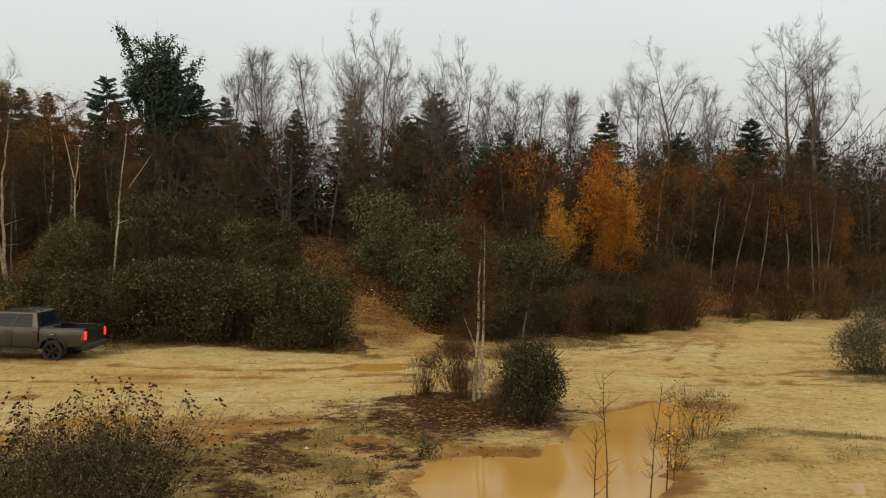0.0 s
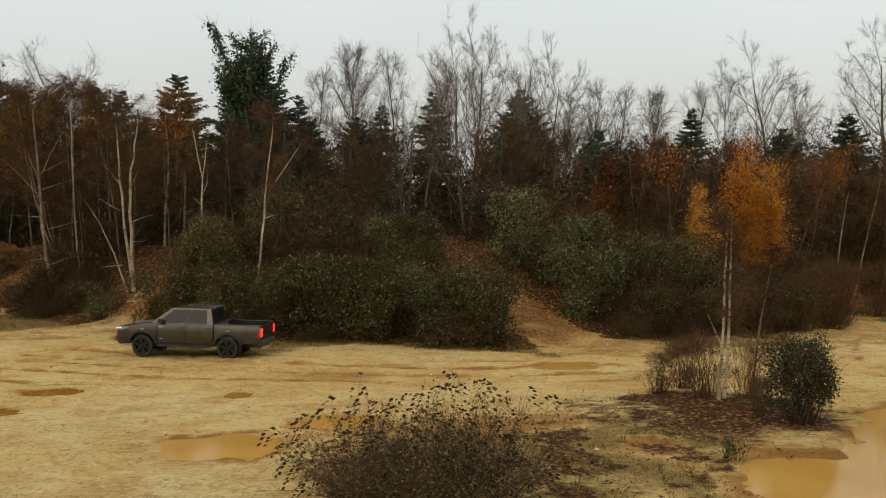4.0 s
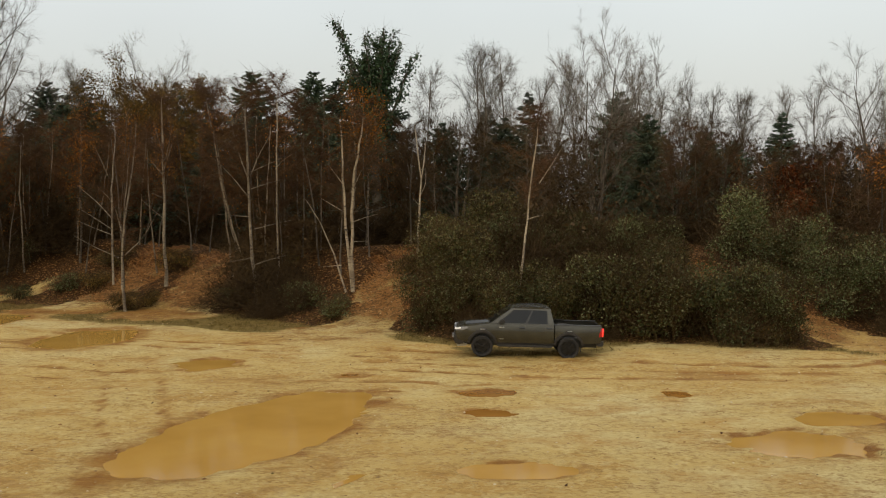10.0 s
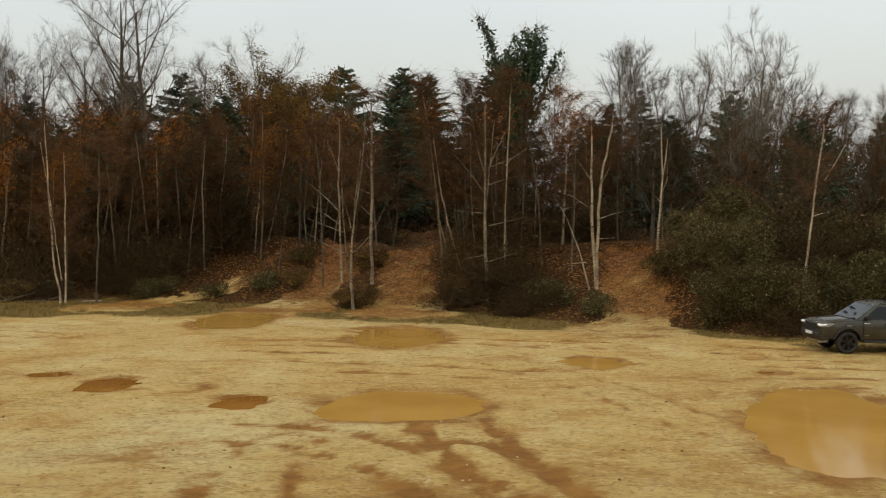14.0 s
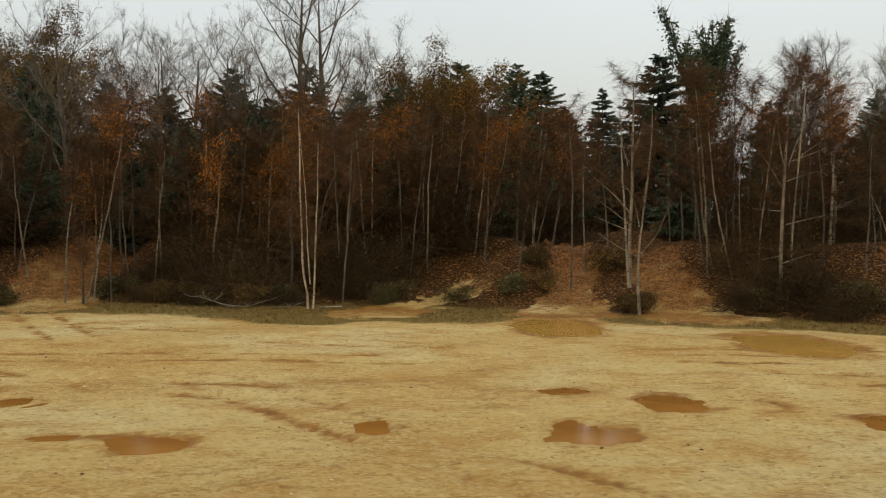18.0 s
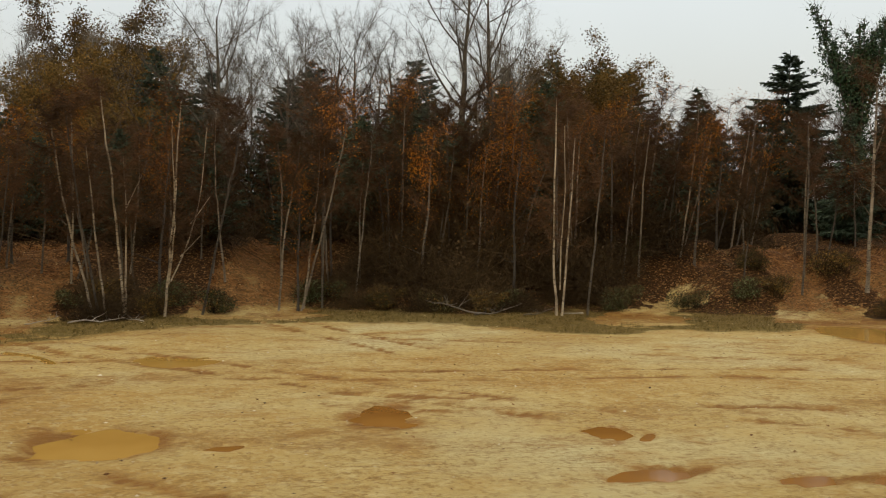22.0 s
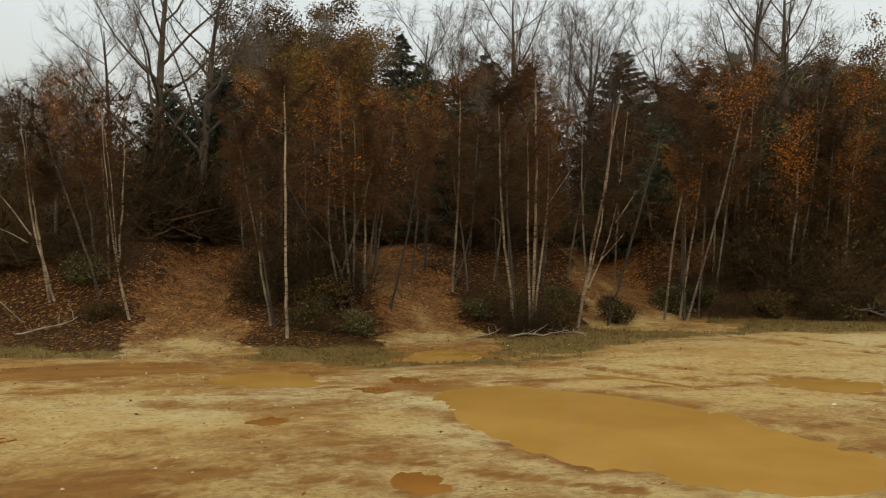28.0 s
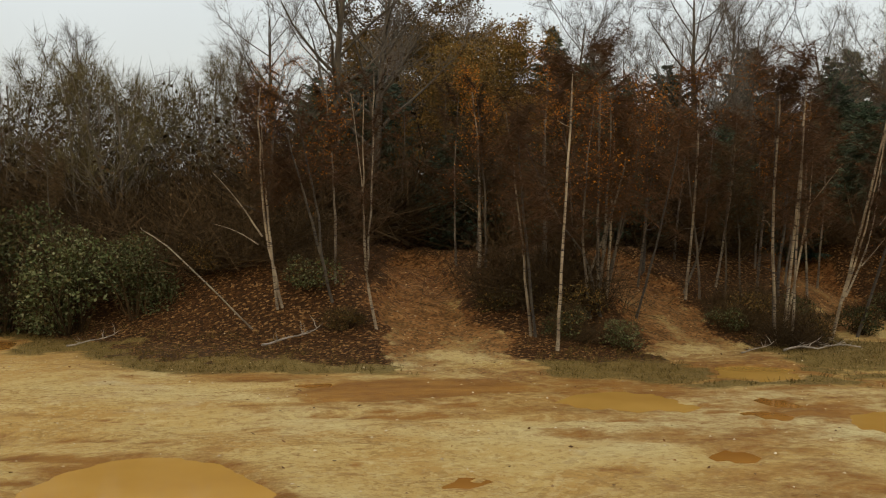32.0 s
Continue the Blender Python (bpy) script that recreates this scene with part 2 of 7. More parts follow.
def water_material(name, dark, light):
    m, n, l, b = material(name, 0.07)
    big = noise_of(n, l, 0.35, 3.0)
    l.new(ramped(n, l, big, [(0.3, dark), (0.7, light)]), b.inputs["Base Color"])
    b.inputs["IOR"].default_value = 1.33
    b.inputs["Specular IOR Level"].default_value = 0.17
    bumped(n, l, b, noise_of(n, l, 5.0, 2.0, (1, 2, 1)), 0.04, 0.01)
    return m


WATER = water_material("muddy_water", (0.300, 0.160, 0.030), (0.375, 0.214, 0.048))
SHALLOW = water_material("shallow_muddy_water", (0.17, 0.068, 0.012), (0.27, 0.125, 0.025))
GROUND, BIRCH, BIRCH_OLD = ground_material(), birch_bark("birch_bark", 0.11, 0.58), birch_bark("old_birch_bark", 0.42, 0.85)
BARK = simple("dark_bark", (0.035, 0.027, 0.016), (0.105, 0.082, 0.050), 7.0, 0.9, (1, 1, 0.25), 0.5)
BARK_PALE = simple("grey_bark", (0.06, 0.047, 0.031), (0.15, 0.120, 0.082), 7.0, 0.9, (1, 1, 0.25), 0.4)
TWIG_RED = foliage("reddish_twigs", [(0.058, 0.030, 0.014), (0.084, 0.044, 0.019), (0.108, 0.056, 0.024), (0.068, 0.043, 0.022)], 0.8, 0.2)
TWIG_BROWN = foliage("brown_twigs", [(0.036, 0.023, 0.010), (0.060, 0.038, 0.016), (0.090, 0.056, 0.024)], 0.8, 0.2)
TWIG_DARK = foliage("dark_twigs", [(0.030, 0.019, 0.011), (0.050, 0.030, 0.017), (0.072, 0.043, 0.023)], 0.85, 0.1)
TWIG_GREY = foliage("grey_twigs", [(0.085, 0.070, 0.053), (0.135, 0.113, 0.088), (0.185, 0.158, 0.124)], 0.8, 0.2)
LEAF_ORANGE = foliage("orange_leaves", [(0.270, 0.092, 0.009), (0.440, 0.160, 0.014), (0.600, 0.240, 0.022), (0.340, 0.112, 0.010)])
LEAF_GOLD = foliage("golden_leaves", [(0.400, 0.165, 0.017), (0.540, 0.260, 0.030), (0.640, 0.340, 0.055)])
LEAF_RUST = foliage("rust_leaves", [(0.085, 0.024, 0.007), (0.17, 0.050, 0.010), (0.13, 0.036, 0.008)])
LEAF_OAK = foliage("brown_oak_leaves", [(0.110, 0.068, 0.018), (0.155, 0.092, 0.024), (0.220, 0.125, 0.028), (0.085, 0.064, 0.020)])
LEAF_OLIVE = foliage("yellowing_leaves", [(0.22, 0.165, 0.06), (0.34, 0.26, 0.10), (0.15, 0.12, 0.045)])
LEAF_BRAMBLE = foliage("bramble_leaves", [(0.046, 0.043, 0.013), (0.072, 0.064, 0.019), (0.096, 0.074, 0.024), (0.072, 0.047, 0.015), (0.140, 0.120, 0.056)], 0.75, 0.12)
LEAF_GREEN = foliage("grey_green_leaves", [(0.046, 0.054, 0.019), (0.070, 0.082, 0.029), (0.098, 0.108, 0.042), (0.152, 0.150, 0.072)], 0.75, 0.12)
LEAF_IVY = foliage("ivy_leaves", [(0.030, 0.056, 0.026), (0.050, 0.085, 0.040), (0.078, 0.118, 0.058)], 0.6, 0.25)
LEAF_HOLLY = foliage("dark_leaves", [(0.017, 0.018, 0.008), (0.029, 0.030, 0.013), (0.047, 0.046, 0.021)], 0.65, 0.15)
LEAF_DRY = foliage("withered_leaves", [(0.095, 0.064, 0.028), (0.145, 0.100, 0.046), (0.235, 0.185, 0.110), (0.070, 0.052, 0.022)], 0.6, 0.3)
NEEDLE = foliage("conifer_needles", [(0.034, 0.050, 0.028), (0.056, 0.078, 0.044), (0.084, 0.110, 0.064)], 0.6, 0.3)
GRASS = foliage("grass_blades", [(0.050, 0.036, 0.008), (0.088, 0.062, 0.014), (0.145, 0.098, 0.030)], 0.7, 0.2)
LITTER = foliage("fallen_leaves", [(0.055, 0.026, 0.010), (0.120, 0.050, 0.015), (0.200, 0.088, 0.024), (0.300, 0.165, 0.060)], 0.7, 0.2)
LITTER_PALE = foliage("pale_fallen_leaves", [(0.200, 0.095, 0.030), (0.330, 0.190, 0.070), (0.450, 0.300, 0.140)], 0.7, 0.2)
STONE = foliage("pale_stones", [(0.360, 0.280, 0.160), (0.300, 0.210, 0.100), (0.460, 0.390, 0.260), (0.180, 0.110, 0.050)], 0.85, 0.2)
TWIG_OLIVE = foliage("olive_twigs", [(0.075, 0.060, 0.022), (0.11, 0.088, 0.036), (0.16, 0.130, 0.06)], 0.85, 0.1)
DEADWOOD = simple("bleached_wood", (0.12, 0.095, 0.07), (0.40, 0.34, 0.26), 9.0, 0.85, (0.3, 1, 1), 0.3)


# ---- ground ----
def lattice(seed):
    return np.random.RandomState(seed).rand(64, 64)


LATTICES = [lattice(s) for s in range(8)]


def vnoise(x, y, s):
    """Smooth noise from 0 to 1 on a lattice of one metre."""
    tab = LATTICES[s]
    xi, yi = np.floor(x).astype(int), np.floor(y).astype(int)
    fx, fy = x - xi, y - yi
    fx, fy = fx * fx * (3 - 2 * fx), fy * fy * (3 - 2 * fy)
    a, b = tab[xi % 64, yi % 64], tab[(xi + 1) % 64, yi % 64]
    c, d = tab[xi % 64, (yi + 1) % 64], tab[(xi + 1) % 64, (yi + 1) % 64]
    return (a * (1 - fx) + b * fx) * (1 - fy) + (c * (1 - fx) + d * fx) * fy


def smooth(u):
    u = np.clip(u, 0, 1)
    return u * u * (3 - 2 * u)


# the foot of the wooded bank, from west to east
FOOT_X = [-140, -110, -98, -95, -92, -88, -85, -80, -76, -71, -66, -62, -55, -47, -38, -33, -29, -25, -21, -18, -11, -4, 0, 5, 8.6, 11, 14, 18, 25, 60]
FOOT_Y = [72, 70, 66, 61, 59, 55.5, 53.6, 53, 53.5, 55.5, 57, 61, 57, 57.5, 54, 52.4, 49.5, 46.3, 43.2, 39.5, 38.7, 36.5, 38.5, 40, 42.4, 46.5, 50, 53, 55.5, 61]

# tracks that climb the bank: half width, then the line
BANK_TRACKS = [
    (1.1, [(-0.6, 38.0), (-2.0, 40.1), (-3.6, 41.6), (-4.8, 43.7), (-6.2, 46.6), (-8.0, 51.0), (-10, 58)]),
    (1.5, [(-32.4, 50.0), (-32.6, 54.0), (-32.0, 57.0), (-31.4, 60.0), (-31.0, 66.0)]),
    (1.0, [(-47.8, 54.0), (-44.8, 58.0), (-41.4, 60.2), (-39.2, 62.2), (-36, 66)]),
    (1.3, [(-38.6, 52.5), (-37.0, 56.5), (-35.8, 60.0), (-35.0, 64.0)]),
    (1.9, [(-64.8, 58.0), (-64.0, 63.0), (-63.2, 67.0), (-62.4, 72.0)]),
    (1.5, [(-75.0, 53.0), (-74.7, 57.5), (-74.6, 60.5), (-74.4, 66.0)]),
    (1.5, [(-83.1, 52.5), (-82.9, 56.8), (-82.8, 60.0), (-82.5, 66.0)]),
    (1.2, [(10.5, 41.0), (13.0, 46.5), (15.0, 52.0), (16.5, 57.0)]),
    (1.2, [(-23.0, 42.0), (-21.6, 46.5), (-20.6, 50.0), (-19.8, 54.0)]),
]

# puddles: centre and half sizes; the pond by the island has two lobes
POND = [(1.8, 18.4, 2.8, 3.0), (3.5, 20.8, 1.7, 1.9), (4.5, 22.9, 1.6, 1.8), (5.6, 24.6, 1.7, 1.7), (6.6, 25.7, 1.6, 1.5)]
PUDDLES_EAST = [
    (-11.2, 21.7, 1.6, 1.25), (-9.0, 24.1, 1.4, 1.1), (-12.3, 27.7, 0.55, 0.55), (-17.6, 28.0, 0.9, 0.65),
    (-17.9, 25.2, 0.65, 0.5), (-21.8, 31.0, 0.65, 0.55), (-26.9, 33.4, 1.3, 1.5), (-33.2, 40.6, 2.1, 3.6),
    (-17.7, 19.5, 1.2, 0.6), (-23.65, 23.5, 2.2, 5.2, -0.36), (-33.9, 26.7, 2.2, 2.2), (-40.4, 47.0, 1.9, 3.6), (-37.9, 27.5, 0.9, 1.1),
    (-2.2, 33.2, 1.1, 1.0),
]
PUDDLES_MIDDLE = [
    (-58.0, 31.8, 0.6, 0.75), (-58.8, 28.9, 0.85, 0.5), (-58.6, 26.6, 0.9, 0.7), (-56.1, 28.1, 0.65, 0.35), (-54.2, 27.4, 0.85, 0.85),
    (-49.6, 28.4, 0.5, 0.6), (-45.4, 27.4, 1.0, 1.1), (-44.4, 32.1, 0.6, 0.6), (-42.0, 30.3, 1.0, 1.2), (-61.9, 35.2, 0.6, 0.85),
    (-62.5, 34.6, 0.7, 1.4), (-65.8, 32.1, 0.4, 0.3), (-58.2, 32.1, 0.45, 0.6), (-68.4, 32.8, 1.3, 1.6), (-67.4, 43.6, 1.15, 1.3),
]
PUDDLES_WEST = [
    (-74.5, 39.9, 3.0, 5.9, 0.33), (-75.5, 51.0, 1.2, 1.5), (-80.7, 47.4, 1.45, 1.5), (-78.5, 45.5, 0.55, 0.65), (-77.5, 46.5, 0.5, 0.7),
    (-81.2, 42.2, 0.5, 0.55), (-90.9, 41.9, 1.95, 2.3), (-96.7, 60.5, 1.0, 2.0), (-79.3, 37.0, 0.45, 0.9), (-86.2, 41.4, 0.4, 0.3),
    (-87.5, 50.9, 0.5, 0.45),
]
PUDDLES = [POND] + [[p] for p in PUDDLES_EAST + PUDDLES_MIDDLE + PUDDLES_WEST]

# wheel tracks on the flat: lines of places, each driven by two wheels
LANES = [
    [(24, 40), (12, 36), (0, 32.8), (-10, 32.6), (-20, 35.5), (-32, 39.5), (-44, 41.6), (-56, 44.3), (-68, 45), (-76, 45), (-86, 47.2), (-98, 52)],
    [(24, 38), (8, 33), (-4, 31), (-16, 31.8), (-28, 35), (-40, 38), (-52, 39), (-66, 41), (-80, 43), (-98, 46)],
    [(20, 34), (6, 30.5), (-8, 29), (-22, 29), (-34, 33), (-46, 35.5), (-60, 36.5), (-72, 45), (-86, 44), (-98, 44)],
    [(12, 42), (2, 35), (-8, 33.8), (-22, 36.8), (-36, 42), (-50, 46), (-64, 50), (-78, 49), (-90, 47.5), (-100, 49)],
    [(-30.1, 34.7), (-28.3, 29.7), (-27.0, 24.8), (-26.0, 22.3)],
    [(-32.8, 21.7), (-32.3, 19.7), (-31.8, 18.2)],
    [(-36.6, 22.8), (-37.0, 20.5), (-37.1, 18.6)],
    [(-39.0, 23.7), (-37.7, 24.0), (-35.8, 23.0), (-34.2, 20.9), (-32.8, 18.2)],
    [(-33.0, 25.8), (-32.3, 21.0), (-31.6, 17.7)],
    [(-15.7, 23.8), (-18.1, 20.7), (-20.0, 17.8)],
    [(-46, 22), (-52, 32), (-60, 46), (-64.5, 57)],
    [(-50, 26), (-58, 34), (-68, 44), (-74.8, 53)],
    [(-64, 26), (-72, 32.5), (-80, 33.5), (-88, 38), (-97, 40)],
    [(-66, 30), (-74, 33), (-82, 39.5), (-90, 45.5), (-99, 50)],
    [(-70, 30), (-79, 34), (-86, 40.5), (-97, 45)],
    [(14, 28), (9, 33), (11, 40)],
    [(22, 30), (12, 31), (4, 33.5), (-6, 35), (-20, 37.2)],
    [(-40, 30), (-52, 33), (-64, 37), (-72, 44), (-83, 52)],
]


# pale places, whitish sand and sky sheen put into the colour: centre and reach
PALE_SHEEN = [(-75.1, 34.7, 1.6), (-71.0, 32.4, 1.3), (-69.3, 34.0, 0.9), (-85.5, 43.4, 2.6), (-77.9, 41.4, 1.1), (-91.6, 49.6, 2.8), (-88.6, 43.9, 1.0), (-76.4, 43.7, 1.0)]

# drifts of dead leaves and clods on the flat: centre and reach
DRIFTS = [(-90.7, 58.3, 2.0)]


def line_distance(x, y, line):
    """The distance to a line of places, and the way along it."""
    best, along, gone = np.full(x.shape, 1e9), np.zeros(x.shape), 0.0
    for (ax, ay), (bx, by) in zip(line, line[1:]):
        dx, dy = bx - ax, by - ay
        long = math.hypot(dx, dy)
        u = np.clip(((x - ax) * dx + (y - ay) * dy) / long**2, 0, 1)
        d = np.hypot(x - ax - u * dx, y - ay - u * dy)
        near = d < best
        best, along = np.where(near, d, best), np.where(near, gone + u * long, along)
        gone += long
    return best, along


def eased(line, steps=5):
    """The line with its corners rounded."""
    p = np.array([line[0], *line, line[-1]], float)
    out = []
    for i in range(1, len(p) - 2):
        for k in range(steps):
            u = k / steps
            out.append(0.5 * ((2 * p[i]) + (p[i + 1] - p[i - 1]) * u + (2 * p[i - 1] - 5 * p[i] + 4 * p[i + 1] - p[i + 2]) * u**2
                              + (3 * p[i] - p[i - 1] - 3 * p[i + 1] + p[i + 2]) * u**3))
    out.append(p[-2])
    return [(float(a), float(b)) for a, b in out]


LANES_EASED = [eased(line, 4) for line in LANES]


def plain(x):
    return -0.30 + (np.clip(-x, -60, 130) - 5) * 0.0061


def ellipse_radius(x, y, e):
    (cx, cy, rx, ry), turn = e[:4], (e[4] if len(e) > 4 else 0.0)
    tame = 0.30 if e in POND else 0.26 if rx > 1.7 else 0.8
    wob = 0.62 * (vnoise(x * 0.9 / min(1.6, rx) + cx, y * 0.9 / min(1.6, ry) + cy, 3) - 0.5) + 0.34 * (vnoise(x * 2.3 + cx, y * 2.3, 4) - 0.5) + 0.20 * (vnoise(x * 5.1, y * 5.1 + cx, 6) - 0.5)
    ax, ay = (x - cx) * math.cos(turn) + (y - cy) * math.sin(turn), (y - cy) * math.cos(turn) - (x - cx) * math.sin(turn)
    return np.hypot(ax / rx, ay / ry) + wob * 1.4 * tame


def puddle_span(e):
    """Half the room that a puddle takes along x and y."""
    turn = e[4] if len(e) > 4 else 0.0
    return math.hypot(e[2] * math.cos(turn), e[3] * math.sin(turn)), math.hypot(e[2] * math.sin(turn), e[3] * math.cos(turn))


def lay(x, y):
    """Height and cover (mud, grass, litter, worn track) of the ground at arrays of places."""
    x, y = np.asarray(x, float), np.asarray(y, float)
    foot = np.interp(x, FOOT_X, FOOT_Y) + 1.6 * (vnoise(x * 0.35, y * 0.2, 0) - 0.5)
    up = smooth((y - foot) / 12.0)
    z = plain(x) + np.interp(x, (-3, 5), (3.3, 2.15)) * up + 0.035 * np.clip(y - 80, 0, 90)
    z += up * 1.5 * (vnoise(x * 0.22, y * 0.22, 1) - 0.5) + up * 0.35 * (vnoise(x * 0.8, y * 0.8, 2) - 0.5)
    flat = 1 - smooth((y - foot + 1.5) / 3.0)
    z += flat * (0.16 * (vnoise(x * 0.15, y * 0.22, 5) - 0.5) + 0.05 * (vnoise(x * 0.8, y * 1.1, 6) - 0.5) + 0.028 * (vnoise(x * 2.4, y * 3.0, 7) - 0.5))
    damp = smooth((-66 - x) / 14) * smooth((56 - y) / 8) * smooth((y - 20) / 10)
    mud = (0.18 + 0.42 * damp) * vnoise(x * 0.12, y * 0.2, 2) + 0.24 * damp * vnoise(x * 0.35, y * 1.6, 0)
    mud = mud + 0.26 * smooth((vnoise(x * 0.20, y * 0.5, 6) - 0.64) / 0.2) * flat
    verge = smooth((y - foot + np.interp(x, (-84, -76, -40, -22), (3.4, 5.4, 7.6, 3.4)) + 2.0 * (vnoise(x * 0.5, y * 0.5, 2) - 0.5) + 4.6 * (vnoise(x * 0.17 + 3.7, y * 0.12, 6) - 0.45)) / 2.4) * (1 - smooth((y - foot - 1.0) / 2.5))
    grass = verge * (np.interp(x, (-50, -40, -22), (0.80, 0.80, 0.44)) + 0.45 * vnoise(x * 0.22, y * 0.35, 4) + 0.75 * (vnoise(x * 1.1, y * 1.5, 6) - 0.28))
    apron = smooth((y - foot + 11) / 8) * (1 - smooth((y - foot) / 2)) * smooth((-20 - x) / 6)
    mud = np.maximum(mud, apron * (0.20 + 0.66 * vnoise(x * 0.21, y * 0.33, 5)))
    litter = smooth((y - foot + 0.9 + 1.6 * (vnoise(x * 0.9, y * 0.9, 7) - 0.5)) / 2.4)
    # the mound with fallen leaves at the west end
    hump = np.exp(-(((x + 88.5) / 3.2) ** 2 + ((y - 62.5) / 3.4) ** 2))
    z += 0.9 * hump
    # the grassy rise near the camera at the east end, and the island with its shrubs
    near = smooth(1.55 - np.hypot((x + 3.8) / 5.6, (y - 20.0) / 4.6)) * smooth(((x - 1.9) * -1.0 + (y - 20)) / 3 + 1.0)
    grass = np.maximum(grass, near * (0.36 + 0.62 * vnoise(x * 0.8, y * 0.9, 1)))
    z += 0.22 * near * vnoise(x * 0.4, y * 0.4, 3)
    bare = near * smooth((vnoise(x * 0.55, y * 0.6, 5) - 0.42) / 0.2)
    mud = np.maximum(mud, bare * (0.45 + 0.6 * vnoise(x * 1.3, y * 1.3, 2)))
    grass = grass * (1 - 0.75 * bare)
    rise_litter = near * smooth((vnoise(x * 1.5 + 9, y * 1.5, 4) - 0.42) / 0.25) * 0.62
    hill = smooth(1.5 - np.hypot((x - 7.8) / 2.8, (y - 21.4) / 1.9))
    grass = np.maximum(grass, hill * (0.10 + 0.75 * vnoise(x * 1.4, y * 1.6, 2)))
    isle = smooth(1.5 - np.hypot((x - 0.4) / 3.9, (y - 24.9) / 3.0))
    z += 0.20 * isle + 0.2 * hill
    litter = np.maximum(litter, rise_litter)
    litter = np.maximum(litter, isle * (0.40 + 0.6 * vnoise(x * 0.8, y * 0.8, 0)))
    grass = np.maximum(grass, isle * (0.15 + 0.7 * vnoise(x * 0.6, y * 0.6, 7)))
    side = smooth(1.4 - np.hypot((x - 15.5) / 3.6, (y - 31.6) / 2.2))
    grass = np.maximum(grass, side * (0.3 + 0.7 * vnoise(x * 0.7, y * 0.9, 3)))
    # tracks up the bank
    worn_path = 0.0 * x
    for nth, (half, line) in enumerate(BANK_TRACKS):
        d, along = line_distance(x, y, eased(line, 3))
        d = d + 1.1 * (vnoise(x * 0.8, y * 0.8, 5) - 0.5) + 0.8 * (vnoise(x * 2.3, y * 2.3, 1) - 0.5)
        t = smooth((half + 0.5 + np.interp(x, (-72, -62), (0.5, 1.4)) * np.exp(-((along / 3.5) ** 2)) - d) / 1.0)
        z -= t * up * 0.6
        rut = np.exp(-(((d - 0.75) / 0.25) ** 2)) * t
        z -= 0.07 * rut
        litter = litter * (1 - np.clip(smooth((t - 0.40) / 0.45) * (0.9 - 0.6 * smooth((along - 5) / 6)) * (0.45 + 0.8 * vnoise(x * 0.8, y * 0.8, 3)), 0, 1))
        grass = grass * (1 - t)
        worn_path = np.maximum(worn_path, (0.45 if nth == 2 else 1.0) * t ** 0.5 * (0.45 + 0.55 * smooth(up * 6)) * (0.60 + 0.7 * vnoise(x * 1.1, y * 1.1, 6)))
        mud = np.maximum(mud, 0.6 * t * (0.35 + 0.65 * up) * (0.58 + 0.25 * rut + 0.35 * vnoise(x * 0.7, y * 0.7, 2)))
    # ruts on the flat
    for k, line in enumerate(LANES_EASED):
        xs, ys = [p[0] for p in line], [p[1] for p in line]
        box = (x > min(xs) - 3) & (x < max(xs) + 3) & (y > min(ys) - 3) & (y < max(ys) + 3)
        if not box.any():
            continue
        d, along = line_distance(x[box], y[box], line)
        worn = vnoise(along * 0.22 + 7.3 * k, along * 0.0 + 3.1 * k, k % 8) - (-0.06 if k in (12, 13, 14) else 0.13 if k < 4 or k >= 10 else 0.0)
        rut = (np.exp(-(((d - 0.78) / 0.21) ** 2)) + 0.5 * np.exp(-(((d - 1.15) / 0.11) ** 2))) * smooth((worn - 0.22) / 0.3) * flat[box]
        lip = np.exp(-(((d - 0.45) / 0.14) ** 2)) * smooth((worn - 0.30) / 0.3) * flat[box]
        z[box] += 0.018 * lip - 0.05 * rut
        mud[box] = np.maximum(mud[box], rut * ((0.60 if 4 <= k < 10 else 0.52 if k in (12, 13, 14) else 0.30) + 0.70 * worn) * (0.30 + 1.15 * vnoise(x[box] * 1.7, y[box] * 1.7, 5)))
        grass[box] *= 1 - 0.8 * np.clip(rut, 0, 1)
    for cx, cy, reach in PALE_SHEEN:
        near_by = (np.abs(x - cx) < 2.5 * reach) & (np.abs(y - cy) < 2.5 * reach)
        if near_by.any():
            far = np.hypot((x[near_by] - cx) / reach, (y[near_by] - cy) / reach) + 0.9 * (vnoise(x[near_by] * 0.9, y[near_by] * 1.1, 6) - 0.5)
            mud[near_by] -= 0.9 * smooth((1.6 - far) / 1.5)
    for cx, cy, reach in DRIFTS:
        near_by = (np.abs(x - cx) < 3 * reach) & (np.abs(y - cy) < 3 * reach)
        if near_by.any():
            far = np.hypot((x[near_by] - cx) / reach, (y[near_by] - cy) / (reach * 1.1)) + 1.3 * (vnoise(x[near_by] * 2.1, y[near_by] * 2.1, 3) - 0.5)
            litter[near_by] = np.maximum(litter[near_by], 0.75 * smooth((1.3 - far) / 0.6))
    # hollows with water
    for lobes in PUDDLES:
        cx, cy = lobes[0][0], lobes[0][1]
        level = float(plain(np.array(cx)))
        lo_x, hi_x = min(e[0] - 2 * puddle_span(e)[0] for e in lobes) - 1.5, max(e[0] + 2 * puddle_span(e)[0] for e in lobes) + 1.5
        lo_y, hi_y = min(e[1] - 2 * puddle_span(e)[1] for e in lobes) - 1.5, max(e[1] + 2 * puddle_span(e)[1] for e in lobes) + 1.5
        box = (x > lo_x) & (x < hi_x) & (y > lo_y) & (y < hi_y)
        if not box.any():
            continue
        r = np.min([ellipse_radius(x[box], y[box], e) for e in lobes], axis=0)
        wide = max(e[2] for e in lobes)
        keep = smooth((1.9 - r) / 0.5) if len(lobes) == 1 else smooth((2.4 - r) / 1.0)
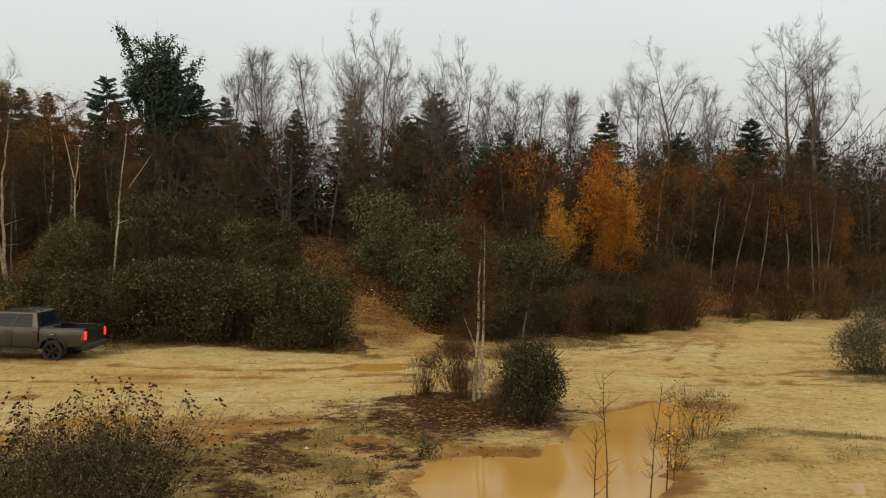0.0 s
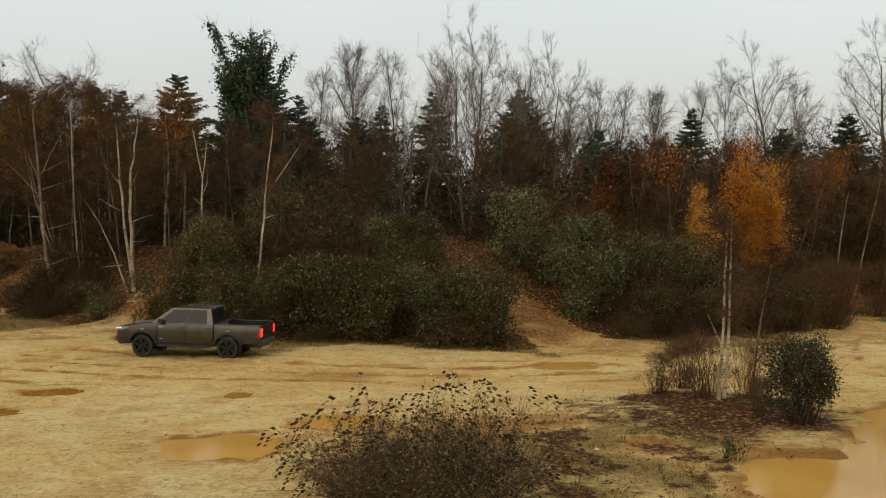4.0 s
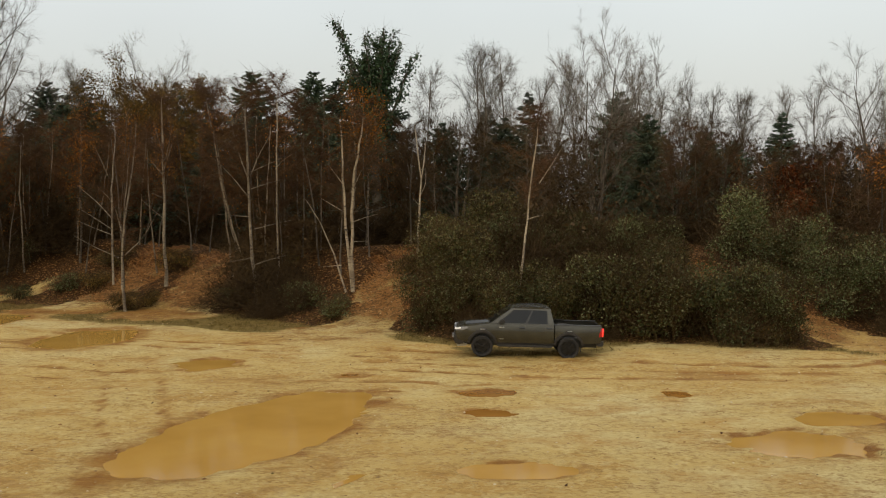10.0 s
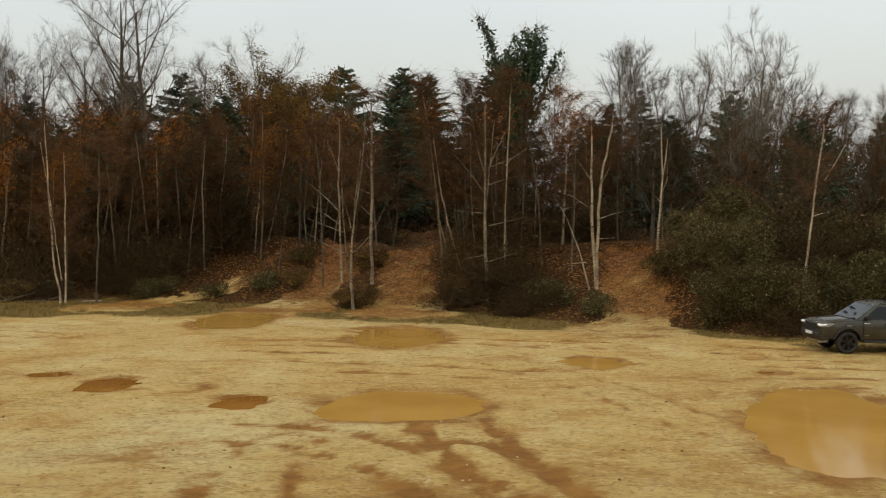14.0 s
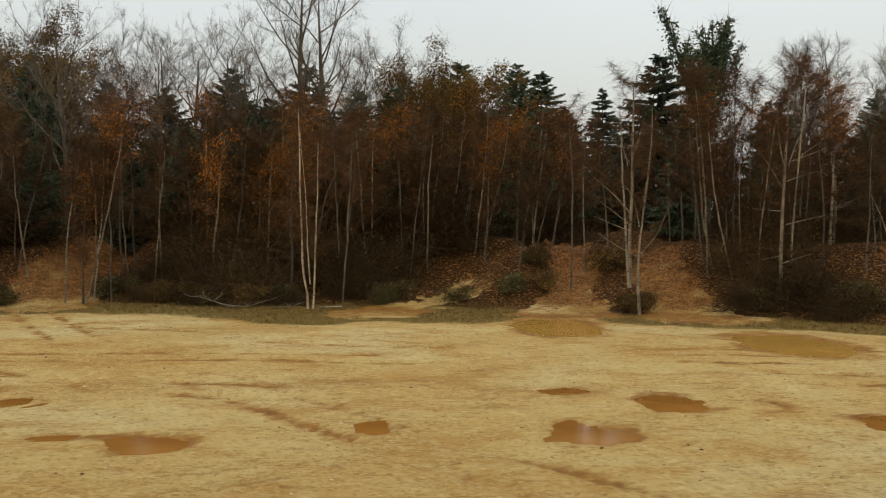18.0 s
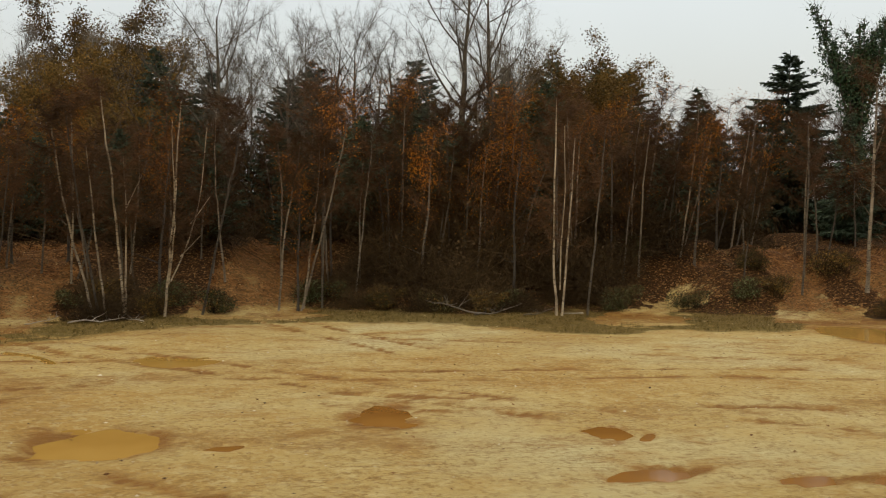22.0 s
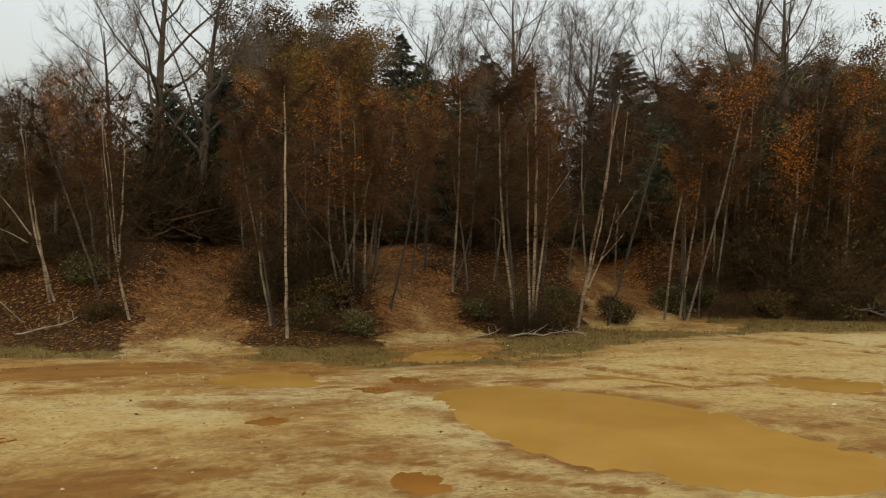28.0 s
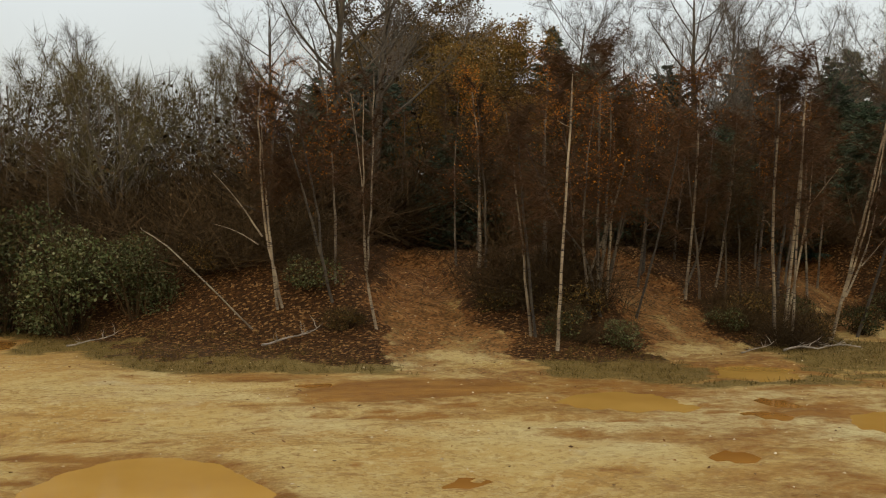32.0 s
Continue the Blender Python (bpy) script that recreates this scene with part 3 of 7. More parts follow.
        z[box] = z[box] * (1 - keep) + (level + 0.012 + 0.25 * np.maximum(z[box] - plain(x[box]), -0.04)) * keep
        z[box] -= (0.11 if wide > 1 else 0.075) * smooth((1.04 - r) / 0.32)
        size = min(1.0, wide / 1.2)
        mud[box] = np.maximum(mud[box], (0.50 + 0.25 * size) * smooth((1.45 - r) / 0.5) * (0.25 + 1.0 * vnoise(x[box] * 1.1, y[box] * 1.1, 1)))
        grass[box] *= 1 - smooth((1.3 - r) / 0.3)
    return z, mud, grass, litter, worn_path


def ground_z(x, y):
    return float(lay(np.array([x]), np.array([y]))[0][0])


def axis(stops):
    """Grid lines: pairs of a place and the step up to the next place."""
    out = []
    for (a, step), (b, _) in zip(stops, stops[1:]):
        n = max(1, round((b - a) / step))
        out += [a + (b - a) * i / n for i in range(n)]
    return np.array(out + [stops[-1][0]])


gx = axis([(-1500, 140), (-400, 40), (-160, 6), (-112, 0.8), (-101, 0.24), (28, 0.8), (44, 6), (100, 40), (400, 140), (1500, 0)])
gy = axis([(-1500, 140), (-400, 40), (-80, 10), (0, 1.5), (12, 0.22), (55, 0.3), (66, 0.8), (84, 3), (120, 12), (240, 60), (480, 170), (1500, 0)])
XX, YY = np.meshgrid(gx, gy)
zz, c_mud, c_grass, c_litter, c_path = lay(XX.ravel(), YY.ravel())
NX, NY = len(gx), len(gy)
me = bpy.data.meshes.new("ground")
corner = (np.arange(NY - 1)[:, None] * NX + np.arange(NX - 1)[None, :]).ravel()
quads = np.stack([corner, corner + 1, corner + NX + 1, corner + NX], 1)
me.vertices.add(NX * NY)
me.vertices.foreach_set("co", np.stack([XX.ravel(), YY.ravel(), zz], 1).astype(np.float32).ravel())
me.loops.add(quads.size)
me.loops.foreach_set("vertex_index", quads.astype(np.int32).ravel())
me.polygons.add(len(quads))
me.polygons.foreach_set("loop_start", np.arange(0, quads.size, 4, dtype=np.int32))
me.polygons.foreach_set("use_smooth", np.ones(len(quads), dtype=bool))
me.update(calc_edges=True)
cover = me.color_attributes.new("cover", "FLOAT_COLOR", "POINT")
cover.data.foreach_set("color", np.stack([c_mud, c_grass, c_litter, c_path], 1).astype(np.float32).ravel())
me.materials.append(GROUND)
tagged(new("ground", me), "pale sandy clearing with ochre ruts below a leaf-strewn bank", "ground", kind="structure")

# water in the hollows
for lobes in PUDDLES:
    bm = bmesh.new()
    cx, cy = lobes[0][0], lobes[0][1]
    lo_x, hi_x = min(e[0] - puddle_span(e)[0] * 1.3 for e in lobes), max(e[0] + puddle_span(e)[0] * 1.3 for e in lobes)
    lo_y, hi_y = min(e[1] - puddle_span(e)[1] * 1.3 for e in lobes), max(e[1] + puddle_span(e)[1] * 1.3 for e in lobes)
    ring = [bm.verts.new(((lo_x + hi_x) / 2 - cx + (hi_x - lo_x) / 2 * math.cos(a), (lo_y + hi_y) / 2 - cy + (hi_y - lo_y) / 2 * math.sin(a), 0))
            for a in np.linspace(0, 2 * math.pi, 40, endpoint=False)]
    bm.faces.new(ring)
    wm = bpy.data.meshes.new("puddle")
    bm.to_mesh(wm)
    bm.free()
    wm.materials.append(WATER if max(e[2] for e in lobes) > 1.02 else SHALLOW)
    w = new("puddle", wm)
    w.location = (cx, cy, float(plain(np.array(cx))) - 0.028)
    big = max(e[2] for e in lobes) > 1.8
    tagged(w, "large ochre puddle of still muddy water" if big else "small ochre puddle in a muddy hollow", "puddle", kind="structure")


# ---- helpers for meshes ----
class Shape:
    """Vertices and faces of one mesh, gathered in lists."""

    def __init__(self):
        self.v, self.f = [], []

    def tube(self, pts, rads, sides=5):
        """A tapering tube through places; it ends in a point."""
        base = len(self.v)
        n = len(pts)
        for i, (p, r) in enumerate(zip(pts, rads)):
            d = pts[min(i + 1, n - 1)] - pts[max(i - 1, 0)]
            d = d / (np.linalg.norm(d) + 1e-9)
            a = np.cross(d, (0.31, 0.17, 0.93) if abs(d[2]) < 0.9 else (1.0, 0.1, 0.0))
            a /= np.linalg.norm(a) + 1e-9
            b = np.cross(d, a)
            for k in range(sides):
                t = 2 * math.pi * k / sides
                self.v.append(tuple(p + r * (math.cos(t) * a + math.sin(t) * b)))
        for i in range(n - 1):
            for k in range(sides):
                q = base + i * sides
                self.f.append((q + k, q + (k + 1) % sides, q + sides + (k + 1) % sides, q + sides + k))
        return self

    def sliver(self, p, q, wide, rng):
        """A thin twig: one long triangle."""
        d = q - p
        s = np.cross(d, rng.normal(size=3))
        s *= 0.5 * wide / (np.linalg.norm(s) + 1e-9)
        k = len(self.v)
        self.v += [tuple(p - s), tuple(p + s), tuple(q)]
        self.f.append((k, k + 1, k + 2))

    def leaf(self, c, size, rng, flat=0.0, droop=None):
        """A leaf: a pointed quad with a turn of its own."""
        n = rng.normal(size=3)
        n[2] += flat * 2
        n /= np.linalg.norm(n) + 1e-9
        a = np.cross(n, rng.normal(size=3)) if droop is None else droop + 0.25 * rng.normal(size=3)
        a /= np.linalg.norm(a) + 1e-9
        b = np.cross(n, a)
        b /= np.linalg.norm(b) + 1e-9
        k = len(self.v)
        self.v += [tuple(c - a * size * 0.6), tuple(c + b * size * 0.36), tuple(c + a * size * 0.6), tuple(c - b * size * 0.36)]
        self.f.append((k, k + 1, k + 2, k + 3))

    def mesh(self, name, mat, soft=False):
        m = bpy.data.meshes.new(name)
        m.from_pydata(self.v, [], self.f)
        m.materials.append(mat)
        if soft:
            m.polygons.foreach_set("use_smooth", np.ones(len(m.polygons), dtype=bool))
        m.update()
        return m


def child(name, mesh, parent, label=""):
    ob = new(name, mesh)
    ob.parent = parent
    return tagged(ob, label) if label else ob


def bent(p, d, long, segs, wander, rng, rise=0.0):
    """A wandering line that starts at p along d."""
    pts, d = [np.array(p, float)], np.array(d, float)
    for _ in range(segs):
        d = d + wander * rng.normal(size=3) + (0, 0, rise)
        d /= np.linalg.norm(d)
        pts.append(pts[-1] + d * long / segs)
    return pts


def point_on(pts, u):
    s = u * (len(pts) - 1)
    i = min(int(s), len(pts) - 2)
    return pts[i] + (pts[i + 1] - pts[i]) * (s - i), pts[i + 1] - pts[i]


def heading(az, el):
    return np.array([math.cos(az) * math.cos(el), math.sin(az) * math.cos(el), math.sin(el)])


PROTO = {}


def stand(key, build, x, y, scale=1.0, turn=0.0, lean=(0.0, 0.0), sink=0.08, label="", category="", group="", kind=""):
    """Sets a plant of the kind key on the ground: the first is built, the others are copies of it."""
    m = (Matrix.Translation((x, y, ground_z(x, y) - sink)) @ Euler((lean[1], lean[0], 0)).to_matrix().to_4x4()
         @ Matrix.Rotation(turn, 4, "Z") @ Matrix.Scale(scale, 4))
    if key not in PROTO:
        ob = PROTO[key] = build()
        ob.matrix_basis = m
    else:
        p = PROTO[key]
        ob = copy_thing(p, m @ Matrix.Diagonal((*[1 / s for s in p.scale], 1)))
    return tagged(ob, label, category, group, kind)


# ---- trees ----
def birch(name, seed, high=9.0, fork=False, wide=0.30, leafy=0, leaves=LEAF_ORANGE, twigs=1500, bare=False, straight=0.018, pale=4, bark=BIRCH, tuft=0.0, stout=1.0, twig_mat=TWIG_RED):
    rng = np.random.RandomState(seed)
    trunk, fine, leaf = Shape(), Shape(), Shape()
    root = new(name)
    stems = []
    start = np.array([0.0, 0.0, -0.1])
    r0 = (0.026 + 0.0042 * high) * stout
    line = bent(start, (0, 0, 1), high * 0.93, 12, straight * 2.4, rng, 0.09)
    trunk.tube(line, [r0 * (1 - (i / 12) ** 1.3) * (1.4 if i == 0 else 1.0) + 0.012 for i in range(13)], 7)
    stems.append((line, r0, 0.26))
    if fork:
        for k in range(2 if fork is True else fork):
            p, d = point_on(line, 0.22 + 0.13 * k)
            az = rng.uniform(0, 6.28)
            l2 = bent(p, heading(az, 1.22), high * 0.55, 8, 0.07, rng, 0.10)
            trunk.tube(l2, np.linspace(r0 * 0.7, 0.012, 9), 6)
            stems.append((l2, r0 * 0.7, 0.3))
    # pale bare boughs low down
    for _ in range(pale):
        line, r, _ = stems[rng.randint(len(stems))]
        p, _ = point_on(line, rng.uniform(0.18, 0.55))
        b = bent(p, heading(rng.uniform(0, 6.28), rng.uniform(0.1, 0.8)), high * rng.uniform(0.10, 0.24), 5, 0.14, rng, 0.06)
        trunk.tube(b, np.linspace(0.015, 0.004, 6), 4)
    per = int(twigs * 1.85) // (12 * len(stems))
    for line, r, low in stems:
        for k in range(12):
            u = low + (1 - low) * (k + rng.rand()) / 12
            p, d = point_on(line, min(u, 0.99))
            long = high * wide * (1.12 - 0.75 * (u - low) / (1 - low)) * rng.uniform(0.7, 1.2)
            b = bent(p, heading(rng.uniform(0, 6.28), rng.uniform(0.35, 1.0)), long, 4, 0.10, rng, 0.04)
            (trunk if bare else fine).tube(b, np.linspace(0.018, 0.005, 5), 3)
            if bare:
                continue
            share = long / (high * wide)
            for _ in range(int(per * (0.25 + 0.85 * share))):
                q, d = point_on(b, rng.uniform(0.15, 1.0))
                w = heading(rng.uniform(0, 6.28), rng.uniform(-0.5, 0.9))
                e = q + w * rng.uniform(0.25, 0.95) * (0.6 + 0.05 * high) * min(1.0, 0.4 + 0.65 * share)
                e[2] -= rng.uniform(0, 0.3)
                fine.sliver(q, e, rng.uniform(0.011, 0.022), rng)
                if rng.rand() < (0.45 if 0 < leafy < 0.5 else 0.85) * (leafy or tuft * (0.9 if u > 0.62 else 0.10)):
                    for _ in range(6):
                        leaf.leaf(e + 0.24 * rng.normal(size=3), rng.uniform(0.04, 0.075) * (1.5 if leafy > 0.7 else 1.0), rng)
    child("trunk", trunk.mesh("birch_trunk", bark, True), root, "white peeling birch bark" if bark is BIRCH else "grey-brown bark")
    if fine.f:
        child("crown", fine.mesh("birch_crown", twig_mat), root, "bare reddish-brown twigs")
    if leaf.f:
        child("foliage", leaf.mesh("birch_leaves", leaves), root, "last orange leaves")
    return root


def white_birch(seed, stems, lean=0.1, high=8.5, twigs=1100, tuft=0.0, crown=True, stout=1.0, bark=BIRCH):
    """A birch drawn stem by stem: (0 for a stem or 1 for a bough, then start, middle and tip, each sideways and up), leaning out of the wood."""
    rng = np.random.RandomState(seed)
    trunk, fine, leaf = Shape(), Shape(), Shape()
    root = new("birch_tree")
    carry = []
    for bough, x0, z0, x1, z1, x2, z2 in stems:
        bough = bough or (carry and abs(x2 - x0) > 0.38 * (z2 - z0))
        side = 0.0 if z0 < 0.5 else rng.uniform(-0.25, 0.25)
        a, m, c = [np.array([px, -lean * pz, pz]) for px, pz in ((x0, z0 - (0.12 if z0 < 0.3 else 0.0)), (x1, z1), (x2, z2))]
        c = c + (0, side * np.linalg.norm(c - a), 0)
        m = m + (0, side * 0.4 * np.linalg.norm(c - a), 0)
        n = 7 if bough else 11
        half = n // 2
        line = [a + (m - a) * i / half for i in range(half)] + [m + (c - m) * i / half for i in range(half + 1)]
        for _ in range(3):
            line = [line[0]] + [0.25 * line[i - 1] + 0.5 * line[i] + 0.25 * line[i + 1] for i in range(1, n - 1)] + [line[-1]]
        wob = 0.0028 * np.linalg.norm(c - a)
        line = [p + (0 if i in (0, n - 1) else wob * rng.normal()) * np.array([1.0, 0.6, 0]) for i, p in enumerate(line)]
        if bough:
            trunk.tube(line, np.linspace(0.014 + 0.007 * float(np.linalg.norm(c - a)), 0.005, n), 4)
            continue
        top = max(0.10 * z2, high * rng.uniform(0.9, 1.08) - z2) if crown else 0.1
        d = (c - m) / np.linalg.norm(c - m) + (0, 0, 0.35)
        for _ in range(4):
            d = d + (0.05 * rng.normal(), 0.05 * rng.normal(), 0.12)
            d /= np.linalg.norm(d)
            line.append(line[-1] + d * top / 4)
        r0 = (0.014 + 0.0032 * (z2 + top - z0)) * (1.0 if z0 < 0.5 else 0.66) * stout
        trunk.tube(line, [r0 * (1.3 if i == 0 and z0 < 0.5 else 1.0) * (1 - (i / (n + 3)) ** 1.4) + 0.010 for i in range(n + 4)], 7)
        carry.append(line)
    for line in carry if crown else ():
        base = line[0][2]
        span = line[-1][2] - base
        for k in range(11):
            u = (0.36 if base < 0.5 else 0.2) + 0.62 * (k + rng.rand()) / 11
            p, d = point_on(line, min(u, 0.99))
            long = span * 0.27 * (1.15 - 0.7 * u) * rng.uniform(0.7, 1.25)
            b = bent(p, heading(rng.uniform(0, 6.28), rng.uniform(0.35, 1.05)), long, 4, 0.10, rng, 0.04)
            fine.tube(b, np.linspace(0.014, 0.004, 5), 3)
            for _ in range(int(twigs * 1.85 / (11 * len(carry) ** 0.6) * (0.35 + 0.8 * rng.rand()))):
                q, _ = point_on(b, rng.uniform(0.1, 1.0))
                e = q + heading(rng.uniform(0, 6.28), rng.uniform(-0.5, 0.9)) * rng.uniform(0.25, 0.95) * (0.35 + 0.08 * span)
                e[2] -= rng.uniform(0, 0.3)
                fine.sliver(q, e, rng.uniform(0.010, 0.020), rng)
                if tuft and u > 0.55 and rng.rand() < tuft:
                    for _ in range(5):
                        leaf.leaf(e + 0.22 * rng.normal(size=3), rng.uniform(0.04, 0.075), rng)
    child("trunk", trunk.mesh("birch_trunk", bark, True), root, "white peeling birch bark")
    if fine.f:
        child("crown", fine.mesh("birch_crown", TWIG_RED), root, "bare reddish-brown twigs")
    if leaf.f:
        child("foliage", leaf.mesh("birch_leaves", LEAF_ORANGE), root, "last orange leaves")
    return root


def bare_tree(name, seed, high=16.0, boughs=6, spread=0.55, first=0.35, upright=0.5, twig=TWIG_GREY, bark=BARK, fine_n=9, ivy=0, leafy=0, leaf_mat=LEAF_OAK, stems=1, leaf_size=0.2, thick=1.0, wild=1.0, dome=0.0):
    rng = np.random.RandomState(seed)
    wood, fine, leaf = Shape(), Shape(), Shape()
    root = new(name)
    for s in range(stems):
        off = np.array([0.35 * high * 0.1 * s, 0.2 * s, -0.15])
        r0 = (0.10 + 0.013 * high) * (1.0 if s == 0 else 0.85) * thick
        line = bent(off, heading(rng.uniform(0, 6.28), 1.5), high * (0.86 if s == 0 else 0.8), 10, 0.045 * wild, rng, 0.05)
        wood.tube(line, np.linspace(r0, 0.03, 11) * np.r_[1.4, np.ones(10)], 7)
        for k in range(boughs):
            u = first + (0.97 - first) * (k + rng.rand() * 0.8) / boughs
            p, _ = point_on(line, u)
            long = high * spread * (1.05 - 0.72 * u + dome * (u - first)) * rng.uniform(0.8, 1.2)
            b1 = bent(p, heading(2.4 * k + rng.uniform(-0.6, 0.6), upright + rng.uniform(-0.2, 0.3)), long, 5, 0.12 * wild, rng, 0.10)
            wood.tube(b1, np.linspace(r0 * 0.42 * (1.15 - u), 0.015, 6), 5)
            for j in range(6):
                q, d = point_on(b1, 0.25 + 0.75 * (j + rng.rand()) / 6)
                d = d / np.linalg.norm(d)
                w = d + 0.75 * wild * rng.normal(size=3) + (0, 0, 0.25)
                b2 = bent(q, w / np.linalg.norm(w), long * rng.uniform(0.28, 0.5), 3, 0.16, rng, 0.08)
                wood.tube(b2, (0.020, 0.013, 0.008, 0.004), 3)
                for _ in range(4):
                    q3, d3 = point_on(b2, rng.uniform(0.2, 1.0))
                    d3 = d3 / (np.linalg.norm(d3) + 1e-9)
                    w3 = d3 + 0.6 * wild * rng.normal(size=3) + (0, 0, 0.2)
                    e3 = q3 + w3 / np.linalg.norm(w3) * rng.uniform(0.5, 1.1) * high * 0.06
                    fine.sliver(q3, e3, 0.018, rng)
                    for _ in range(fine_n):
                        q4 = q3 + (e3 - q3) * rng.uniform(0.2, 1.0)
                        w4 = w3 + 0.9 * wild * rng.normal(size=3)
                        fine.sliver(q4, q4 + w4 / np.linalg.norm(w4) * rng.uniform(0.35, 1.05), 0.011, rng)
                    for _ in range(leafy):
                        leaf.leaf(e3 + 0.27 * rng.normal(size=3), leaf_size * rng.uniform(0.6, 1.2), rng)
            if ivy:
                for _ in range(ivy):
                    q, _ = point_on(b1, rng.uniform(0.0, 0.86))
                    leaf.leaf(q + 0.34 * rng.normal(size=3), rng.uniform(0.15, 0.28), rng)
        if ivy:
            for _ in range(ivy * 4):
                q, _ = point_on(line, rng.uniform(0.05, 0.96))
                leaf.leaf(q + 0.5 * rng.normal(size=3), rng.uniform(0.16, 0.30), rng)
    child("trunk", wood.mesh("tree_trunk", bark, True), root)
    child("crown", fine.mesh("tree_twigs", twig), root, "fine bare twigs")
    if leaf.f:
        child("ivy" if ivy else "foliage", leaf.mesh("tree_leaves", LEAF_IVY if ivy else leaf_mat), root)
    return root


def ivied_tree(seed, high=18.6):
    """A forked tree whose upright limbs are wrapped in ivy."""
    rng = np.random.RandomState(seed)
    wood, fine, leaf = Shape(), Shape(), Shape()
    root = new("ivied_tree")
    line = bent((0, 0, -0.15), (0, 0, 1), high * 0.52, 6, 0.03, rng, 0.05)
    wood.tube(line, np.linspace(0.42, 0.24, 7), 8)
    limbs = [(line, 0.9, 420)]
    for k in range(12):
        p, _ = point_on(line, 0.62 + 0.38 * (k % 4) / 3.0)
        out = heading(2.399 * k + 0.4, (1.32 if k % 2 == 0 else 0.95) + 0.15 * rng.rand())
        b = bent(p, out, high * (0.52 if k % 4 == 0 else 0.30 + 0.06 * (k % 3)), 7, 0.05, rng, 0.12)
        wood.tube(b, np.linspace(0.15, 0.03, 8), 5)
        limbs.append((b, 0.75, 480))
        for _ in range(3):
            q, d = point_on(b, rng.uniform(0.35, 0.85))
            s = bent(q, heading(rng.uniform(0, 6.28), rng.uniform(0.4, 1.1)), high * rng.uniform(0.08, 0.15), 4, 0.12, rng, 0.12)
            wood.tube(s, (0.05, 0.035, 0.025, 0.015, 0.008), 4)
            limbs.append((s, 0.5, 130))
    for b, wide, n in limbs:
        for _ in range(n):
            u = rng.uniform(0.02, 0.97)
            q, _ = point_on(b, u)
            lump = 0.75 + 0.35 * math.sin(9 * u + 3 * wide)
            leaf.leaf(q + wide * lump * (1.15 - 0.5 * u) * 0.62 * rng.normal(size=3), rng.uniform(0.13, 0.26), rng)
        for _ in range(26):
            q, d = point_on(b, rng.uniform(0.5, 1.0))
            w = d / np.linalg.norm(d) + 0.7 * rng.normal(size=3)
            fine.sliver(q, q + w / np.linalg.norm(w) * rng.uniform(0.6, 1.6), 0.03, rng)
    child("trunk", wood.mesh("tree_trunk", BARK, True), root)
    child("crown", fine.mesh("tree_twigs", TWIG_GREY), root, "fine bare twigs")
    child("ivy", leaf.mesh("ivy_leaves", LEAF_IVY), root, "dark green ivy leaves")
    return root


def conifer(name, seed, high=12.0, wide=2.4, whorls=17, droop=0.25, ragged=0.25, low=0.08, slope=0.7, mat=NEEDLE, text="dark green needle sprays"):
    rng = np.random.RandomState(seed)
    wood, needles = Shape(), Shape()
    root = new(name)
    line = bent((0, 0, -0.1), (0, 0, 1), high, 8, 0.012, rng, 0.05)
    wood.tube(line, np.linspace(0.05 + 0.012 * high, 0.012, 9), 6)
    for k in range(whorls * 8):
        level = (k // 8 + 0.5 + rng.uniform(-0.55, 0.55)) / whorls
        u = low + (0.985 - low) * min(0.999, max(0.0, level + rng.normal() * 0.008))
        p, _ = point_on(line, u)
        az = 6.28 * (k % 8 + rng.rand()) / 8 + 1.7 * (k // 8)
        down = high * (1 - u)
        long = (wide * (1 - math.exp(-slope * down / wide)) + 0.14) * rng.uniform(1 - ragged, 1 + ragged * 0.5)
        b = bent(p, heading(az, 0.12 - droop + 0.7 * max(0.0, u - 0.6)), long, 4, 0.04, rng, 0.05)
        wood.tube(b, (0.03, 0.022, 0.016, 0.010, 0.004), 3)
        side = np.array([-math.sin(az), math.cos(az), 0])
        n = int(7 + 8 * long)
        for i in range(n):
            at_u = 0.10 + 0.90 * (i + rng.rand()) / n
            q, d = point_on(b, min(at_u, 1.0))
            w = side * (1 if i % 2 else -1) * rng.uniform(0.3, 1.0) + d / np.linalg.norm(d) * rng.uniform(0.5, 1.0) + (0, 0, rng.uniform(-0.7, 0.0))
            w /= np.linalg.norm(w)
            reach = (0.20 + 0.30 * long * (1.05 - at_u) ** 0.7) * rng.uniform(0.7, 1.3)
            needles.sliver(q - w * 0.05, q + w * reach, 0.11 + 0.08 * reach, rng)
            needles.sliver(q, q + w * reach * 0.8 + (0, 0, -0.22 * reach), 0.12 + 0.08 * reach, rng)
    child("trunk", wood.mesh("conifer_trunk", BARK, True), root)
    child("crown", needles.mesh("conifer_needles", mat), root, text)
    return root


